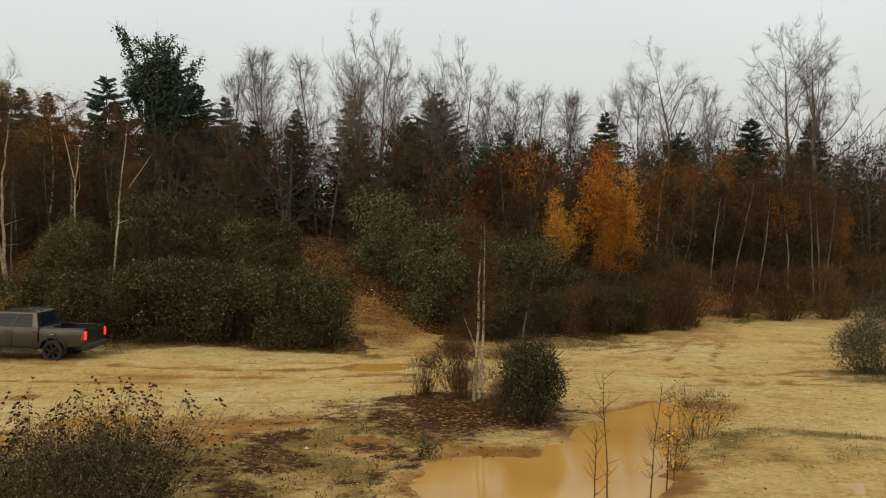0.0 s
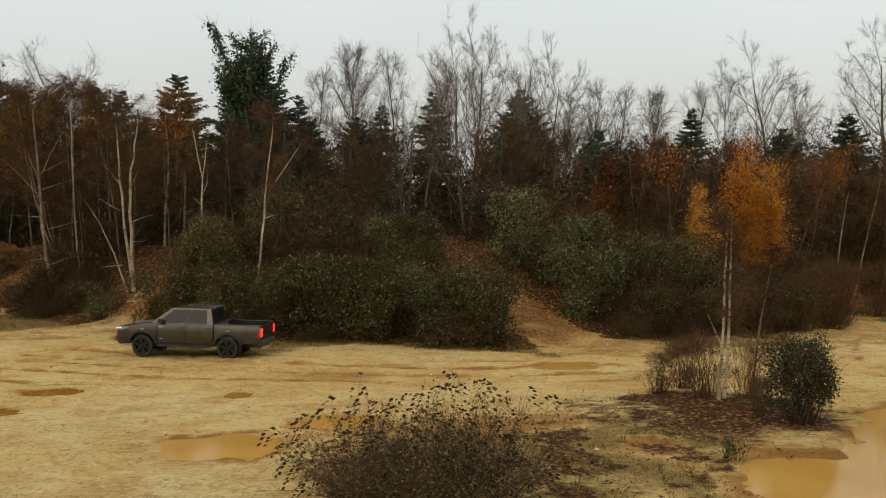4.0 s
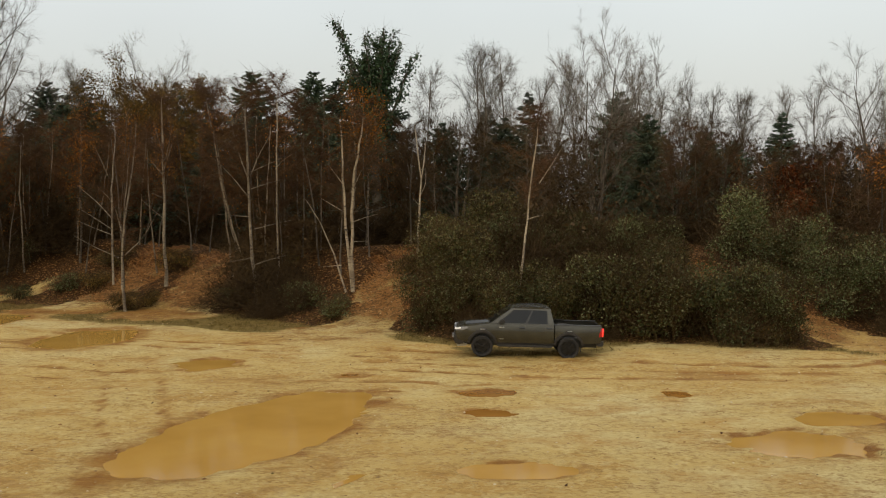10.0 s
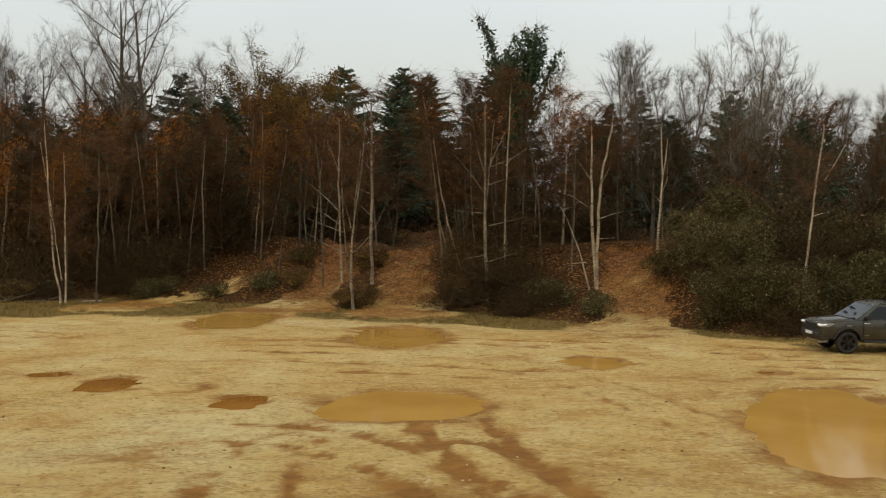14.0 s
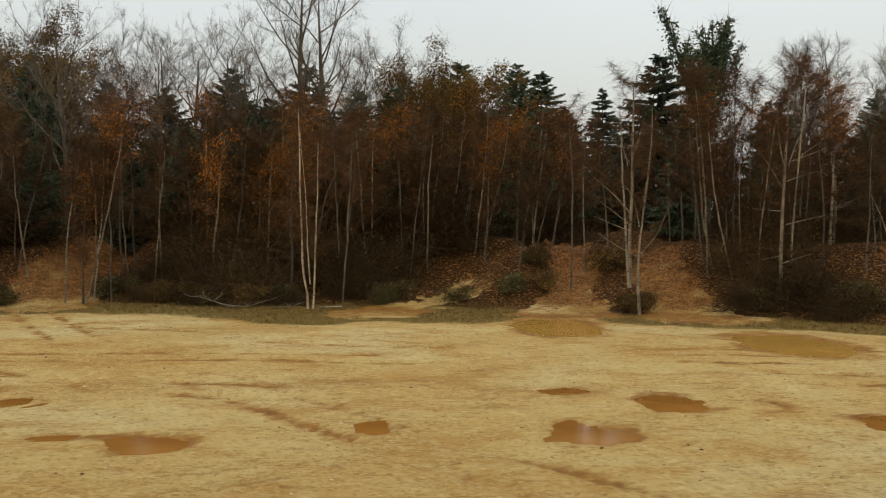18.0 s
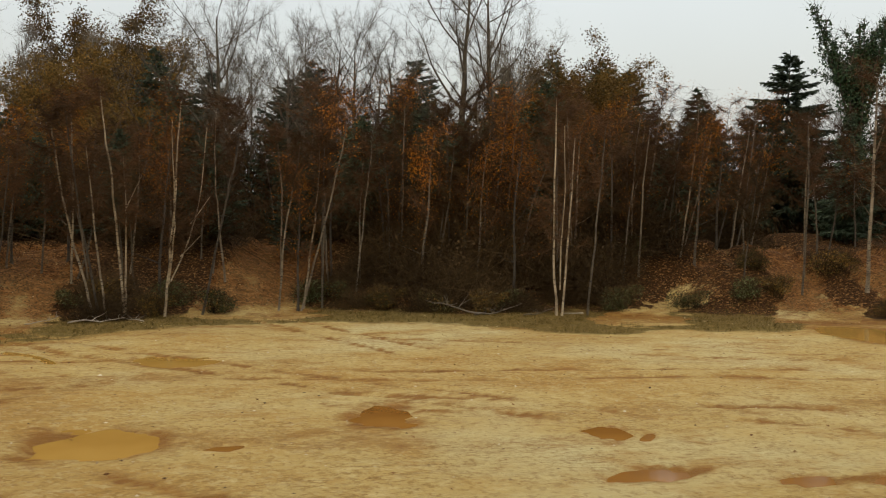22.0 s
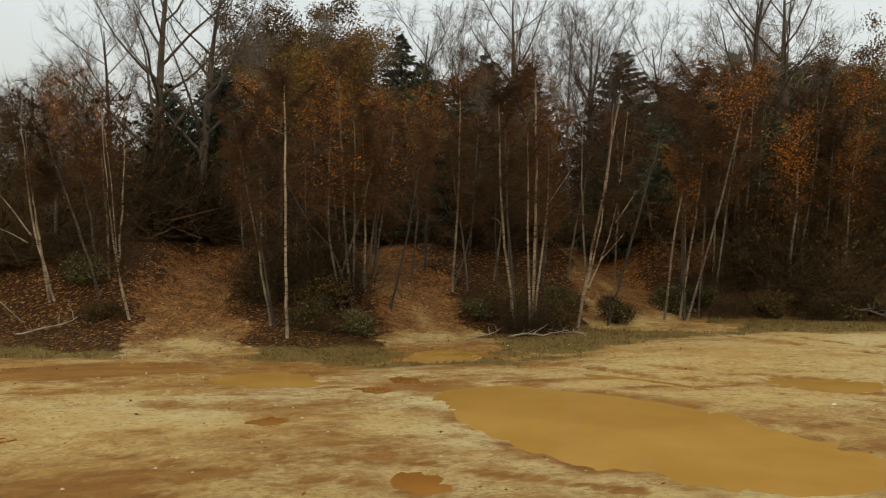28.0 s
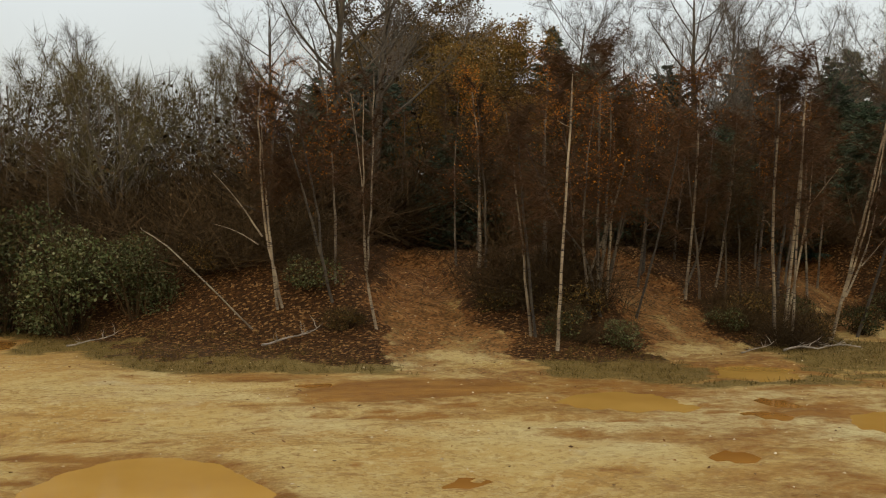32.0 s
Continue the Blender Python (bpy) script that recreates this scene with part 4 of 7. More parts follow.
def bush(name, seed, wide=3.0, deep=2.6, high=2.6, leaves=1800, size=0.15, mat=LEAF_BRAMBLE, stems=40, twig=TWIG_BROWN, second=None, lumps=7, skin=0.35, sprigs=260, stem_r=0.022):
    """A shrub: stems from the ground, and leaves in lumps round their ends."""
    rng = np.random.RandomState(seed)
    wood, leaf, other = Shape(), Shape(), Shape()
    root = new(name)
    centres = []
    for k in range(lumps):
        a, r = rng.uniform(0, 6.28), math.sqrt(rng.rand()) * 0.62
        s = rng.uniform(0.30, 0.52)
        centres.append((np.array([math.cos(a) * r * wide / 2, math.sin(a) * r * deep / 2, high * rng.uniform(0.16, 1.0 - s * 0.5)]), s))
    tall = np.array([wide / 2, deep / 2, high * 0.62])
    for _ in range(stems):
        c, s = centres[rng.randint(lumps)]
        e = c + rng.normal(size=3) * tall * s * 0.55
        e[2] = max(e[2], 0.3)
        p = np.array([e[0] * 0.35 + rng.normal() * 0.12, e[1] * 0.35 + rng.normal() * 0.12, -0.05])
        m = (p + e) / 2 + rng.normal(size=3) * 0.1 * high + (0, 0, 0.1 * high)
        wood.tube([p, m, e], (stem_r, stem_r * 0.64, stem_r * 0.23), 3)
    for _ in range(sprigs):
        c, s = centres[rng.randint(lumps)]
        d = rng.normal(size=3)
        d /= np.linalg.norm(d)
        d[2] = abs(d[2]) * 0.9
        p = c + d * tall * s * rng.uniform(0.6, 1.0)
        wood.sliver(p, p + (d + 0.5 * rng.normal(size=3) + (0, 0, 0.4)) * rng.uniform(0.15, 0.42) * (0.5 + 0.2 * high), min(0.016, stem_r), rng)
    for i in range(leaves):
        c, s = centres[i % lumps]
        d = rng.normal(size=3)
        d /= np.linalg.norm(d)
        q = c + d * tall * s * (1 - skin * rng.rand() ** 1.5) * (1 + 0.14 * math.sin(5 * d[0] + 3 * i % 7) + 0.08 * rng.normal())
        if q[2] < 0.02:
            q[2] = rng.uniform(0.02, 0.4)
        (other if second and rng.rand() < 0.22 else leaf).leaf(q, size * rng.uniform(0.6, 1.25), rng, 0.35)
    child("branchwork", wood.mesh("bush_stems", twig), root)
    child("foliage", leaf.mesh("bush_leaves", mat), root)
    if other.f:
        child("foliage", other.mesh("bush_leaves", second), root, "paler withered leaves")
    return root


def brush(seed, wide=5.0, deep=3.0, high=3.6, n=1800, mat=TWIG_BROWN, leaf_n=260, leaf_mat=LEAF_OAK):
    """Tangled undergrowth that nobody could count."""
    rng = np.random.RandomState(seed)
    s = Shape()
    for _ in range(n):
        px, py = wide / 2 * rng.normal() * 0.55, deep / 2 * rng.normal() * 0.55
        top = high * 0.62 * max(0.12, 1 - (2 * px / wide) ** 2 * 0.6 - (2 * py / deep) ** 2 * 0.3) * (0.7 + 0.3 * math.sin(2.1 * px + seed))
        p = np.array([px, py, rng.uniform(-0.1, top)])
        d = rng.normal(size=3) * (0.8, 0.8, 0.5) + (0, 0, 0.5)
        s.sliver(p, p + d / np.linalg.norm(d) * rng.uniform(0.4, 1.5) * high * 0.5, rng.uniform(0.017, 0.034), rng)
    for _ in range(leaf_n):
        p = np.array([rng.uniform(-wide / 2, wide / 2), rng.uniform(-deep / 2, deep / 2), high * rng.rand() ** 1.6])
        s.leaf(p, rng.uniform(0.1, 0.2), rng)
    return new("undergrowth", s.mesh("undergrowth", mat))


def dead_branch(seed, long=2.5, mat=None):
    rng = np.random.RandomState(seed)
    root = new("fallen_branch")
    main = Shape()
    line = bent((-long / 2, 0, 0.10), (1, 0.1, 0.02), long, 7, 0.16, rng, 0.0)
    for p in line:
        p[2] = 0.08 + abs(p[2] - 0.10)
    main.tube(line, np.linspace(0.045, 0.01, 8), 5)
    for _ in range(6):
        p, _ = point_on(line, rng.uniform(0.2, 0.95))
        off = Shape()
        off.tube(bent(p, heading(rng.uniform(0, 6.28), rng.uniform(0.0, 0.9)), long * rng.uniform(0.15, 0.35), 4, 0.2, rng), (0.02, 0.016, 0.012, 0.008, 0.004), 4)
        child("side_branch", off.mesh("branch_twig", mat or DEADWOOD, True), root)
    child("stem", main.mesh("branch_stem", mat or DEADWOOD, True), root)
    return root


# ---- planting ----
RNG = random.Random(11)
BIRCH_KINDS = [
    dict(seed=31, high=9, bark=BARK_PALE, wide=0.32, twigs=1900, stout=0.7, twig_mat=TWIG_BROWN), dict(seed=32, high=9, bark=BARK_PALE, wide=0.3, twigs=1900, stout=0.7),
    dict(seed=33, high=9, bark=BARK, wide=0.34, twigs=2000, stout=0.7, twig_mat=TWIG_BROWN), dict(seed=34, high=9, wide=0.3, twigs=1600, leafy=0.05, stout=0.7, bark=BARK_PALE),
]


def plant_birch(kind, x, y, high, drift):
    spec = BIRCH_KINDS[kind]
    high *= float(np.interp(x, (-70, -58), (0.86, 1.0)))
    text = ("slender white birch with a few orange leaves on the bank" if spec.get("leafy") else "slender white birch with bare reddish twigs on the bank")
    turn = RNG.uniform(0, 6.28)
    return stand(("birch", kind), lambda: birch("birch_tree", **spec), x, y, high / 9.0, turn, (math.atan2(drift, high), RNG.uniform(-0.03, 0.05)), 0.08,
                 text, "birch", "birches in the wood")


# slender single birches: place, then sideways and up for the middle and for the last white of the stem
SLENDER_A = [
    (-86.22, 60, -0.17, 2.4, -0.68, 4.5), (-86, 59, -0.94, 3.3, -1.44, 4.8), (-85.81, 60, -0.08, 2.9, -0.17, 4.1), (-80.79, 63, -0.13, 1.6, -0.2, 3.8),
    (-80.22, 55.8, -0.38, 2.3, -0.9, 5), (-80.1, 55.7, -0.47, 2.6, -0.91, 5.3), (-77.88, 58, 0.93, 2.8, 1.3, 4.5), (-77.58, 57.4, -0.58, 2.8, -0.55, 4.4),
    (-77.2, 57.6, -0.33, 3, -0.67, 7.9), (-77.16, 57.5, -0.73, 2.1, -1.59, 3), (-77.13, 59.8, -0.33, 1.7, -0.52, 3.1), (-77.11, 57.9, -0.01, 2.9, -0.05, 5.2),
    (-76.77, 58.5, 0.56, 2.2, 0.85, 4.3), (-76.59, 58.5, 0.34, 2.7, 0.49, 4.8), (-75.74, 61, 0.18, 1.7, 0.49, 3.9), (-75.68, 58, 0.59, 3, 0.91, 5.3),
]
SLENDER_B = [
    (-74.23, 61, 0.22, 2.7, 0.32, 3.8), (-72.76, 60, 0.18, 4.4, 0.14, 7.5), (-72.6, 60.5, 0.73, 2, 0.86, 5.4), (-71.13, 56.7, -0.64, 3.9, -1.04, 8.2),
    (-70.76, 56.2, -0.34, 3.3, -0.52, 5.9), (-70.41, 62, 0.45, 3.6, 0.5, 6.1), (-68.58, 62, 0.1, 4.3, -0.04, 6.7), (-66.93, 58, 1.15, 5.4, 1.69, 8.4),
    (-65.92, 62.5, -0.37, 3.5, -0.48, 6), (-63.42, 60, 0.33, 4.5, 0.86, 7), (-63, 66, 0.04, 4.8, -0.18, 6.8), (-62.38, 60, 1.11, 4.1, 2.04, 8.6),
    (-62.17, 61, 0.55, 4.8, 0.69, 6.4), (-61.25, 61, 0.04, 4.1, 0.01, 6.3), (-61.09, 63, 0.04, 7.7, -0.09, 9.3), (-60.72, 63.2, -0.25, 4.5, -0.26, 8),
]
SLENDER_C = [
    (-60.5, 64, -0.05, 5.4, -0.15, 9.4), (-59.32, 63, 0.34, 3.7, 0.67, 6.8), (-58.99, 63.7, -0.11, 3.4, 0.03, 6.2), (-57.39, 65, -0.43, 4.1, -0.67, 7),
    (-56.71, 66, 0.28, 3.9, 0.47, 7.3), (-56.63, 65, 0.05, 4.9, 0.06, 8.4), (-55.02, 63, 0.53, 3.4, 0.68, 5.6), (-54.18, 63.5, -0.21, 3.2, -0.29, 6),
    (-53.64, 63, 0.19, 2.5, 0.17, 5), (-52.62, 66, 0.47, 3.4, 0.4, 7), (-52.01, 64, 0.49, 4.1, 0.77, 7.3), (-50.59, 63, 0.89, 4.5, 2.23, 7.2),
    (-49.08, 56.5, 0.23, 4.3, 0.44, 8.2), (-48.93, 61, -0.33, 4.8, -0.42, 7.2), (-47.47, 63, -0.34, 5.2, -0.61, 7.8), (-45.39, 62.5, -0.24, 5.9, -0.43, 7.3),
]
SLENDER_D = [
    (-44, 62, -0.02, 5.2, 0.19, 7.6), (-43.97, 62.9, -0.21, 2.3, -0.18, 5.8), (-43.63, 64.6, 0.38, 3.2, 0.65, 5.2), (-43.45, 64.3, -0.09, 2.4, -0.29, 5),
    (-42.34, 66, 0.68, 3.1, 1.06, 7.4), (-41.48, 65, 0.48, 3.6, 1.63, 4.9), (-41.45, 64, 0.21, 2.5, 0.43, 5.8), (-41.04, 63, 0.36, 3.8, 0.57, 6.9),
    (-40.3, 64, 0.75, 3.2, 1.22, 5.9), (-37.78, 65, 0.74, 3.1, 1.57, 5.4), (-37.67, 62, -0.24, 2.1, -0.11, 3.4), (-37.35, 64, 0.25, 3, 0.67, 6.6),
    (-37.06, 64, 0.4, 2, 1.35, 5.5), (-36.65, 58, -0.06, 5.5, -0.35, 8.2), (-36.15, 64, 0.45, 2.5, 0.91, 5.4), (-35.2, 60, -0.33, 4.2, -0.35, 6.3),
]
SLENDER_E = [
    (-32.41, 62, 0.33, 2.3, 0.38, 4.1), (-29.81, 55.7, -0.44, 4.9, -1.18, 9.6), (-29.55, 56.8, -0.65, 3.2, -1.45, 8.8), (-29.26, 56.2, -0.83, 2.5, -1.4, 7.6),
    (-28.74, 55, -1.16, 3.8, -1.76, 7.6), (-28.39, 55.7, -0.27, 4.7, -0.44, 9.1), (-27.89, 55.7, -0.3, 2.2, -0.41, 4), (-27.25, 58.6, -0.07, 3.4, -0.44, 7.4),
    (-26.86, 56, -0.01, 2.7, 0.08, 6.2), (-26.24, 58.4, -0.17, 3.6, -0.2, 7.5), (-25.71, 54.2, 0.13, 2.5, 0.18, 6.9), (-24.74, 55.1, 0.04, 2.2, 0.07, 4.5),
    (-24.68, 53.2, -0.19, 3.1, -0.82, 6.4), (4.82, 48.8, -0.29, 2.9, -0.48, 6.2), (5.61, 56.5, -0.19, 1.9, -0.3, 6.2), (6.2, 51, 0.08, 1.4, 0.47, 4.1),
]
SLENDER_F = [
    (7.28, 50.5, 0.18, 2.2, 0.73, 6), (7.44, 52, 0.04, 1.1, 0.12, 2.6), (12.22, 53.6, 0.4, 2.5, 1.56, 5.7), (14.4, 58, 0.7, 2.6, 0.8, 4.7),
    (15.99, 57, 0.16, 3.2, 0.49, 5.8), (17.63, 58, 0.51, 3.2, 0.94, 5.3), (19.14, 58, 0.47, 3.1, 0.59, 5.1), (19.61, 54.1, 0, 3.2, -0.35, 5.3),
    (21.79, 55.7, -0.24, 3.1, -0.53, 6.3), (22.06, 55.5, -0.23, 3.4, -0.46, 5.4), (22.37, 56, 0.28, 3.1, 0.44, 5),
]
for n, (x, y, mx, mz, tx, tz) in enumerate(SLENDER_A + SLENDER_B + SLENDER_C + SLENDER_D + SLENDER_E + SLENDER_F):
    mz = max(mz, 0.35 * tz)
    gold = n % 5 == 2
    stand(("slender", n), lambda: white_birch(2000 + n, [(0, 0, 0, mx, mz, tx, tz)], 0.2 if x < -62 and y < 60 else 0.1, 7.0 if x < -70 else 6.4 if x > 0 else 8.4, tuft=0.16 if gold else 0.0),
          x, y, 1.0, 0.0, (0, 0), 0.02, "slender white birch with a few orange leaves on the bank" if gold else "slender white birch with bare reddish twigs on the bank", "birch", "birches along the bank")

# birches of several stems or with bare white boughs
STEMMED_A = [
    (-88.53, 58.8, 0.1, False, [
        (0, 0, 0, -2.62, 2.62, -3.46, 3.17),
    ]),
    (-87.6, 59.5, 0.2, True, [
        (0, 0, 0, -0.64, 2.52, -0.88, 5.95), (0, -0.18, 0, -0.52, 2.9, -0.65, 4.03), (1, -0.71, 2.37, -1.55, 3.65, -2.27, 4.41), (1, -0.83, 2.1, -1.49, 2.56, -2.25, 2.77),
    ]),
    (-84.87, 57, 0.1, True, [
        (0, 0, 0, -0.33, 1.4, -0.38, 1.95), (0, -0.36, 1.86, -0.2, 4.12, -0.1, 7.32), (0, -0.4, 1.86, -0.54, 3.22, -0.61, 4.83),
    ]),
    (-79.79, 54.6, 0.2, True, [
        (0, 0, 0, -0.09, 2.88, -0.16, 7.33), (1, -0.12, 6.57, -0.33, 6.63, -0.56, 6.75),
    ]),
]
STEMMED_B = [
    (-76.56, 58.5, 0.2, True, [
        (0, 0, 0, -0.07, 2.68, -0.19, 4.98), (1, -0.06, 3.03, -0.19, 3.61, -0.26, 4.18),
    ]),
    (-71.26, 56.4, 0.28, True, [
        (0, 0, 0, -0.92, 3.94, -1.32, 7.52), (1, -0.97, 3.94, -1.14, 4.16, -1.31, 4.12),
    ]),
    (-70.19, 57.6, 0.25, True, [
        (0, 0, 0, 0.14, 3.36, 0.18, 4.71), (0, -0.02, 0, -0.3, 5.21, -0.65, 8.56), (1, 0.18, 4.57, 0.52, 5.23, 0.9, 5.97),
    ]),
    (-68.51, 57.3, 0.25, True, [
        (0, 0, 0, 0.43, 3.99, 0.78, 8.45), (0, 0.21, 1.48, 0.54, 3.99, 0.5, 6.54), (0, 0.3, 1.6, 1.05, 3.28, 1.48, 4.94), (1, 0.71, 2.69, 1.28, 3.28, 1.67, 3.71), (1, 1.15, 4.11, 1.6, 4.71, 1.98, 5.3),
    ]),
]
STEMMED_C = [
    (-50.85, 55.9, 0.1, True, [
        (0, 0, 0, -0.33, 4.17, -0.42, 9.06), (0, 0.26, 0, 0.42, 3.62, 0.49, 6.42), (0, 0.12, 1.25, -0.02, 3.34, -0.06, 4.99),
    ]),
    (-34.9, 52.1, 0.04, True, [
        (0, 0, 0, -0.18, 2.41, 0.04, 4.85), (0, 0.04, 4.79, 0.38, 7, 0.6, 9.28), (0, -0.61, 1.47, -0.79, 5.92, -0.7, 9.25), (1, -0.76, 7.26, -0.98, 7.92, -1.43, 8.97), (1, -0.65, 5.06, -1.35, 5.86, -2.52, 6.81),
        (1, -0.63, 4.44, -1.27, 4.9, -2.27, 5.56), (1, -0.54, 4.09, -1.25, 4.36, -2.39, 4.84), (1, -0.28, 2.9, -1.52, 3.5, -2.43, 4.09), (1, -0.08, 2.96, 0.98, 3.9, 1.76, 5.67), (1, -0.12, 4.31, -0.45, 5.92, -1.25, 6.58),
    ]),
]
STEMMED_D = [
    (-33.84, 56.6, 0.05, True, [
        (1, 0, 6.4, -0.35, 6.9, -0.95, 7.6), (1, 0, 6.7, 0.3, 7.6, 0.7, 8.8), (1, 0, 3.9, -0.55, 4.4, -1.25, 5.1),
        (0, 0, 0, 0.01, 5.13, -0.02, 9.94), (1, 0.09, 7.22, 0.38, 8.18, 0.61, 9.31), (1, -0.01, 7.64, -0.25, 8.5, -0.56, 9.55), (1, -0.03, 5.13, -0.35, 5.29, -0.76, 5.45),
    ]),
]
STEMMED_E = [
    (-27.88, 51.6, 0.12, True, [
        (0, 0, 0, -0.24, 4.12, -0.34, 9.72), (0, -0.24, 6.54, -0.62, 7.6, -0.9, 8.79), (0, -0.12, 6.81, 0.36, 8.02, 0.99, 9.09), (1, -0.31, 5.69, -1.13, 6.8, -1.98, 7.64), (1, -0.13, 6.95, 0.58, 7.22, 1.65, 7.69),
        (1, -0.14, 6.06, 0.66, 6.34, 1.52, 6.56), (1, -0.02, 3.96, 0.85, 4.18, 1.96, 4.43), (1, -0.22, 4.61, -0.96, 4.66, -1.89, 4.74), (1, -0.12, 2.48, -0.61, 2.35, -1.34, 2.24), (1, -0.03, 2.07, 0.72, 2.34, 1.59, 2.56),
    ]),
    (-27.74, 54.3, 0.12, True, [
        (0, 0, 0, 0.02, 2.76, 0.36, 7.33), (1, -0.06, 0.29, -0.62, 0.73, -1.11, 1.02),
    ]),
]
STEMMED_F = [
    (-26.87, 52.7, 0.12, True, [
        (0, 0, 0, -0, 3.21, 0.15, 9.63), (1, -0.03, 6.23, 0.33, 6.68, 1.08, 7.13),
    ]),
    (-22.66, 49.3, 0.1, True, [
        (0, 0, 0, -0.34, 3.32, -0.47, 7.29), (0, 0.01, 0, -0.05, 5.03, 0.52, 8), (0, -0.32, 0, -1.26, 3.04, -2.35, 4.75), (1, -0.5, 4.12, -0.99, 4.41, -1.54, 4.75), (1, 0.04, 3.55, 0.61, 3.78, 1.3, 3.95),
        (1, 0.06, 2.55, 0.4, 2.57, 0.84, 2.6), (1, -0.56, 1.36, -1.08, 1.31, -1.72, 1.25), (1, -0.37, 5.32, -0.73, 5.88, -1.17, 6.44), (1, -0.05, 5.03, 0.28, 5.66, 0.5, 6.17),
    ]),
]
STEMMED_G = [
    (-19.36, 49.8, 0.05, False, [
        (0, 0, 0, 0.12, 3.1, 0.24, 4.53), (0, 0.2, 4.3, 0.05, 5.53, -0.1, 6.82), (0, 0.24, 4.48, 0.36, 5.25, 0.44, 6.1), (1, 0.12, 2.95, -0.05, 3.16, -0.22, 3.33), (1, 0.19, 3.53, 0.49, 4.1, 0.44, 4.82),
    ]),
    (-15.03, 42.8, 0.02, True, [
        (0, 0, 0, 0.41, 4.36, 0.86, 7.89), (1, 0.96, 5.82, 1.52, 6.64, 2.08, 7.52), (1, 0.49, 4.23, 0.83, 4.36, 1.14, 4.41),
    ]),
]
for n, (x, y, lean, crown, stems) in enumerate(STEMMED_A + STEMMED_B + STEMMED_C + STEMMED_D + STEMMED_E + STEMMED_F + STEMMED_G):
    text = "many-stemmed white birch with wide bare boughs" if len(stems) > 4 else "forked white birch with bare reddish twigs" if crown else "dead birch with bleached white stems"
    stand(("stemmed", n), lambda: white_birch(2200 + n, stems, lean, 7.0 if x < -70 else 8.6, 1300, 0.0, crown, 1.8 if len(stems) > 4 and x > -60 else 1.05 if crown else 0.7, BIRCH_OLD), x, y, 1.0, 0.0, (0, 0), 0.02, text, "birch", "birches along the bank")

for x, y, s, mat_key in ((8.0, 48.6, 0.80, 0), (8.6, 47.6, 0.62, 0), (5.8, 47.8, 0.56, 1), (8.0, 46.6, 0.45, 0), (8.5, 48.0, 0.70, 1)):
    stand(("gold_birch", mat_key), lambda k=mat_key: birch("birch_tree", 70 + k, 10, leafy=0.9, wide=0.20, leaves=LEAF_GOLD if k else LEAF_ORANGE, twigs=1500, fork=1), x, y, s, x,
          (0.03, 0), 0.08, "birch still full of golden-orange leaves", "birch", "birches along the bank")
GOLD_CROWNS = [
    (-38.3, 64, 9.3, 0), (-50.3, 66, 9.5, 0), (-68.9, 60, 9.8, 0), (-53.1, 62, 7.8, 1), (-62.5, 60, 8.2, 1), (-56.0, 62, 9.0, 0),
    (-77.6, 62, 9.4, 0), (-88.0, 62.5, 9.0, 0), (-75.6, 61.5, 9.0, 1), (-51.7, 60, 9.6, 0), (-47.2, 63.5, 8.6, 1), (-40.6, 62.2, 8.5, 1), (-23.0, 55.5, 9.5, 0),
    (-22.2, 56.5, 9.8, 0), (12.6, 56.5, 7.2, 0), (18.2, 62, 8.6, 0), (23.4, 56.3, 5.6, 1), (-73.3, 62.5, 9.6, 0), (-80.2, 62.0, 9.0, 1),
]
for x, y, h, k in GOLD_CROWNS:
    h *= float(np.interp(x, (-70, -58), (0.86, 1.0)))
    stand(("gold_crown", k), lambda k=k: birch("birch_tree", 90 + k, 9, leafy=0.0, wide=0.22, twigs=1300, tuft=0.34 if k else 0.42, leaves=LEAF_ORANGE), x, y, h / 9, x,
          (0.03, 0), 0.08, "birch with a crown of orange leaves", "birch", "birches along the bank")
# the island birch and its thin neighbour
stand("island_birch", lambda: white_birch(81, [(0, 0, 0, 0.13, 1.9, 0.20, 4.3), (0, 0.15, 0.2, 0.28, 1.9, 0.30, 3.7), (1, 0.12, 1.4, -0.1, 1.9, -0.25, 2.3)], 0.0, 5.2, 900, stout=1.2, bark=BIRCH_OLD),
      0.83, 26.1, 1.0, 0.0, (0, 0), 0.05, "young twin-stemmed birch among brown shrubs by the pond", "birch")
stand("thin_birch", lambda: white_birch(82, [(0, 0, 0, 0.15, 1.6, 0.42, 3.1)], 0.0, 3.9, 420, stout=0.9), 2.1, 27.4, 1.0, 0.0, (0, 0), 0.05,
      "thin leaning birch behind the pond shrubs", "birch")

# more birches deeper in the wood
deep, tries = 0, 0
while deep < 165 and tries < 4000:
    tries += 1
    x = RNG.uniform(-104, 30)
    foot = float(np.interp(x, FOOT_X, FOOT_Y))
    y = foot + RNG.uniform(4.5, 20)
    if (-21 < x < 4 and y < foot + 11) or (x < -84 and RNG.random() < 0.75):
        continue
    if min(float(line_distance(np.array([x]), np.array([y]), line)[0][0]) - half for half, line in BANK_TRACKS) < 0.6:
        continue
    roof = float(np.interp(x, (-95, -82, -70, -45), (0.19, 0.18, 0.15, 0.128))) * y + 1.0
    plant_birch(RNG.randrange(4), x, y, min(RNG.uniform(6.5, 10.5), roof * RNG.uniform(0.8, 1.02), float(np.interp(x, (-95, -60, -45), (8.4, 9.0, 10.5)))), RNG.uniform(-0.7, 0.9))
    deep += 1

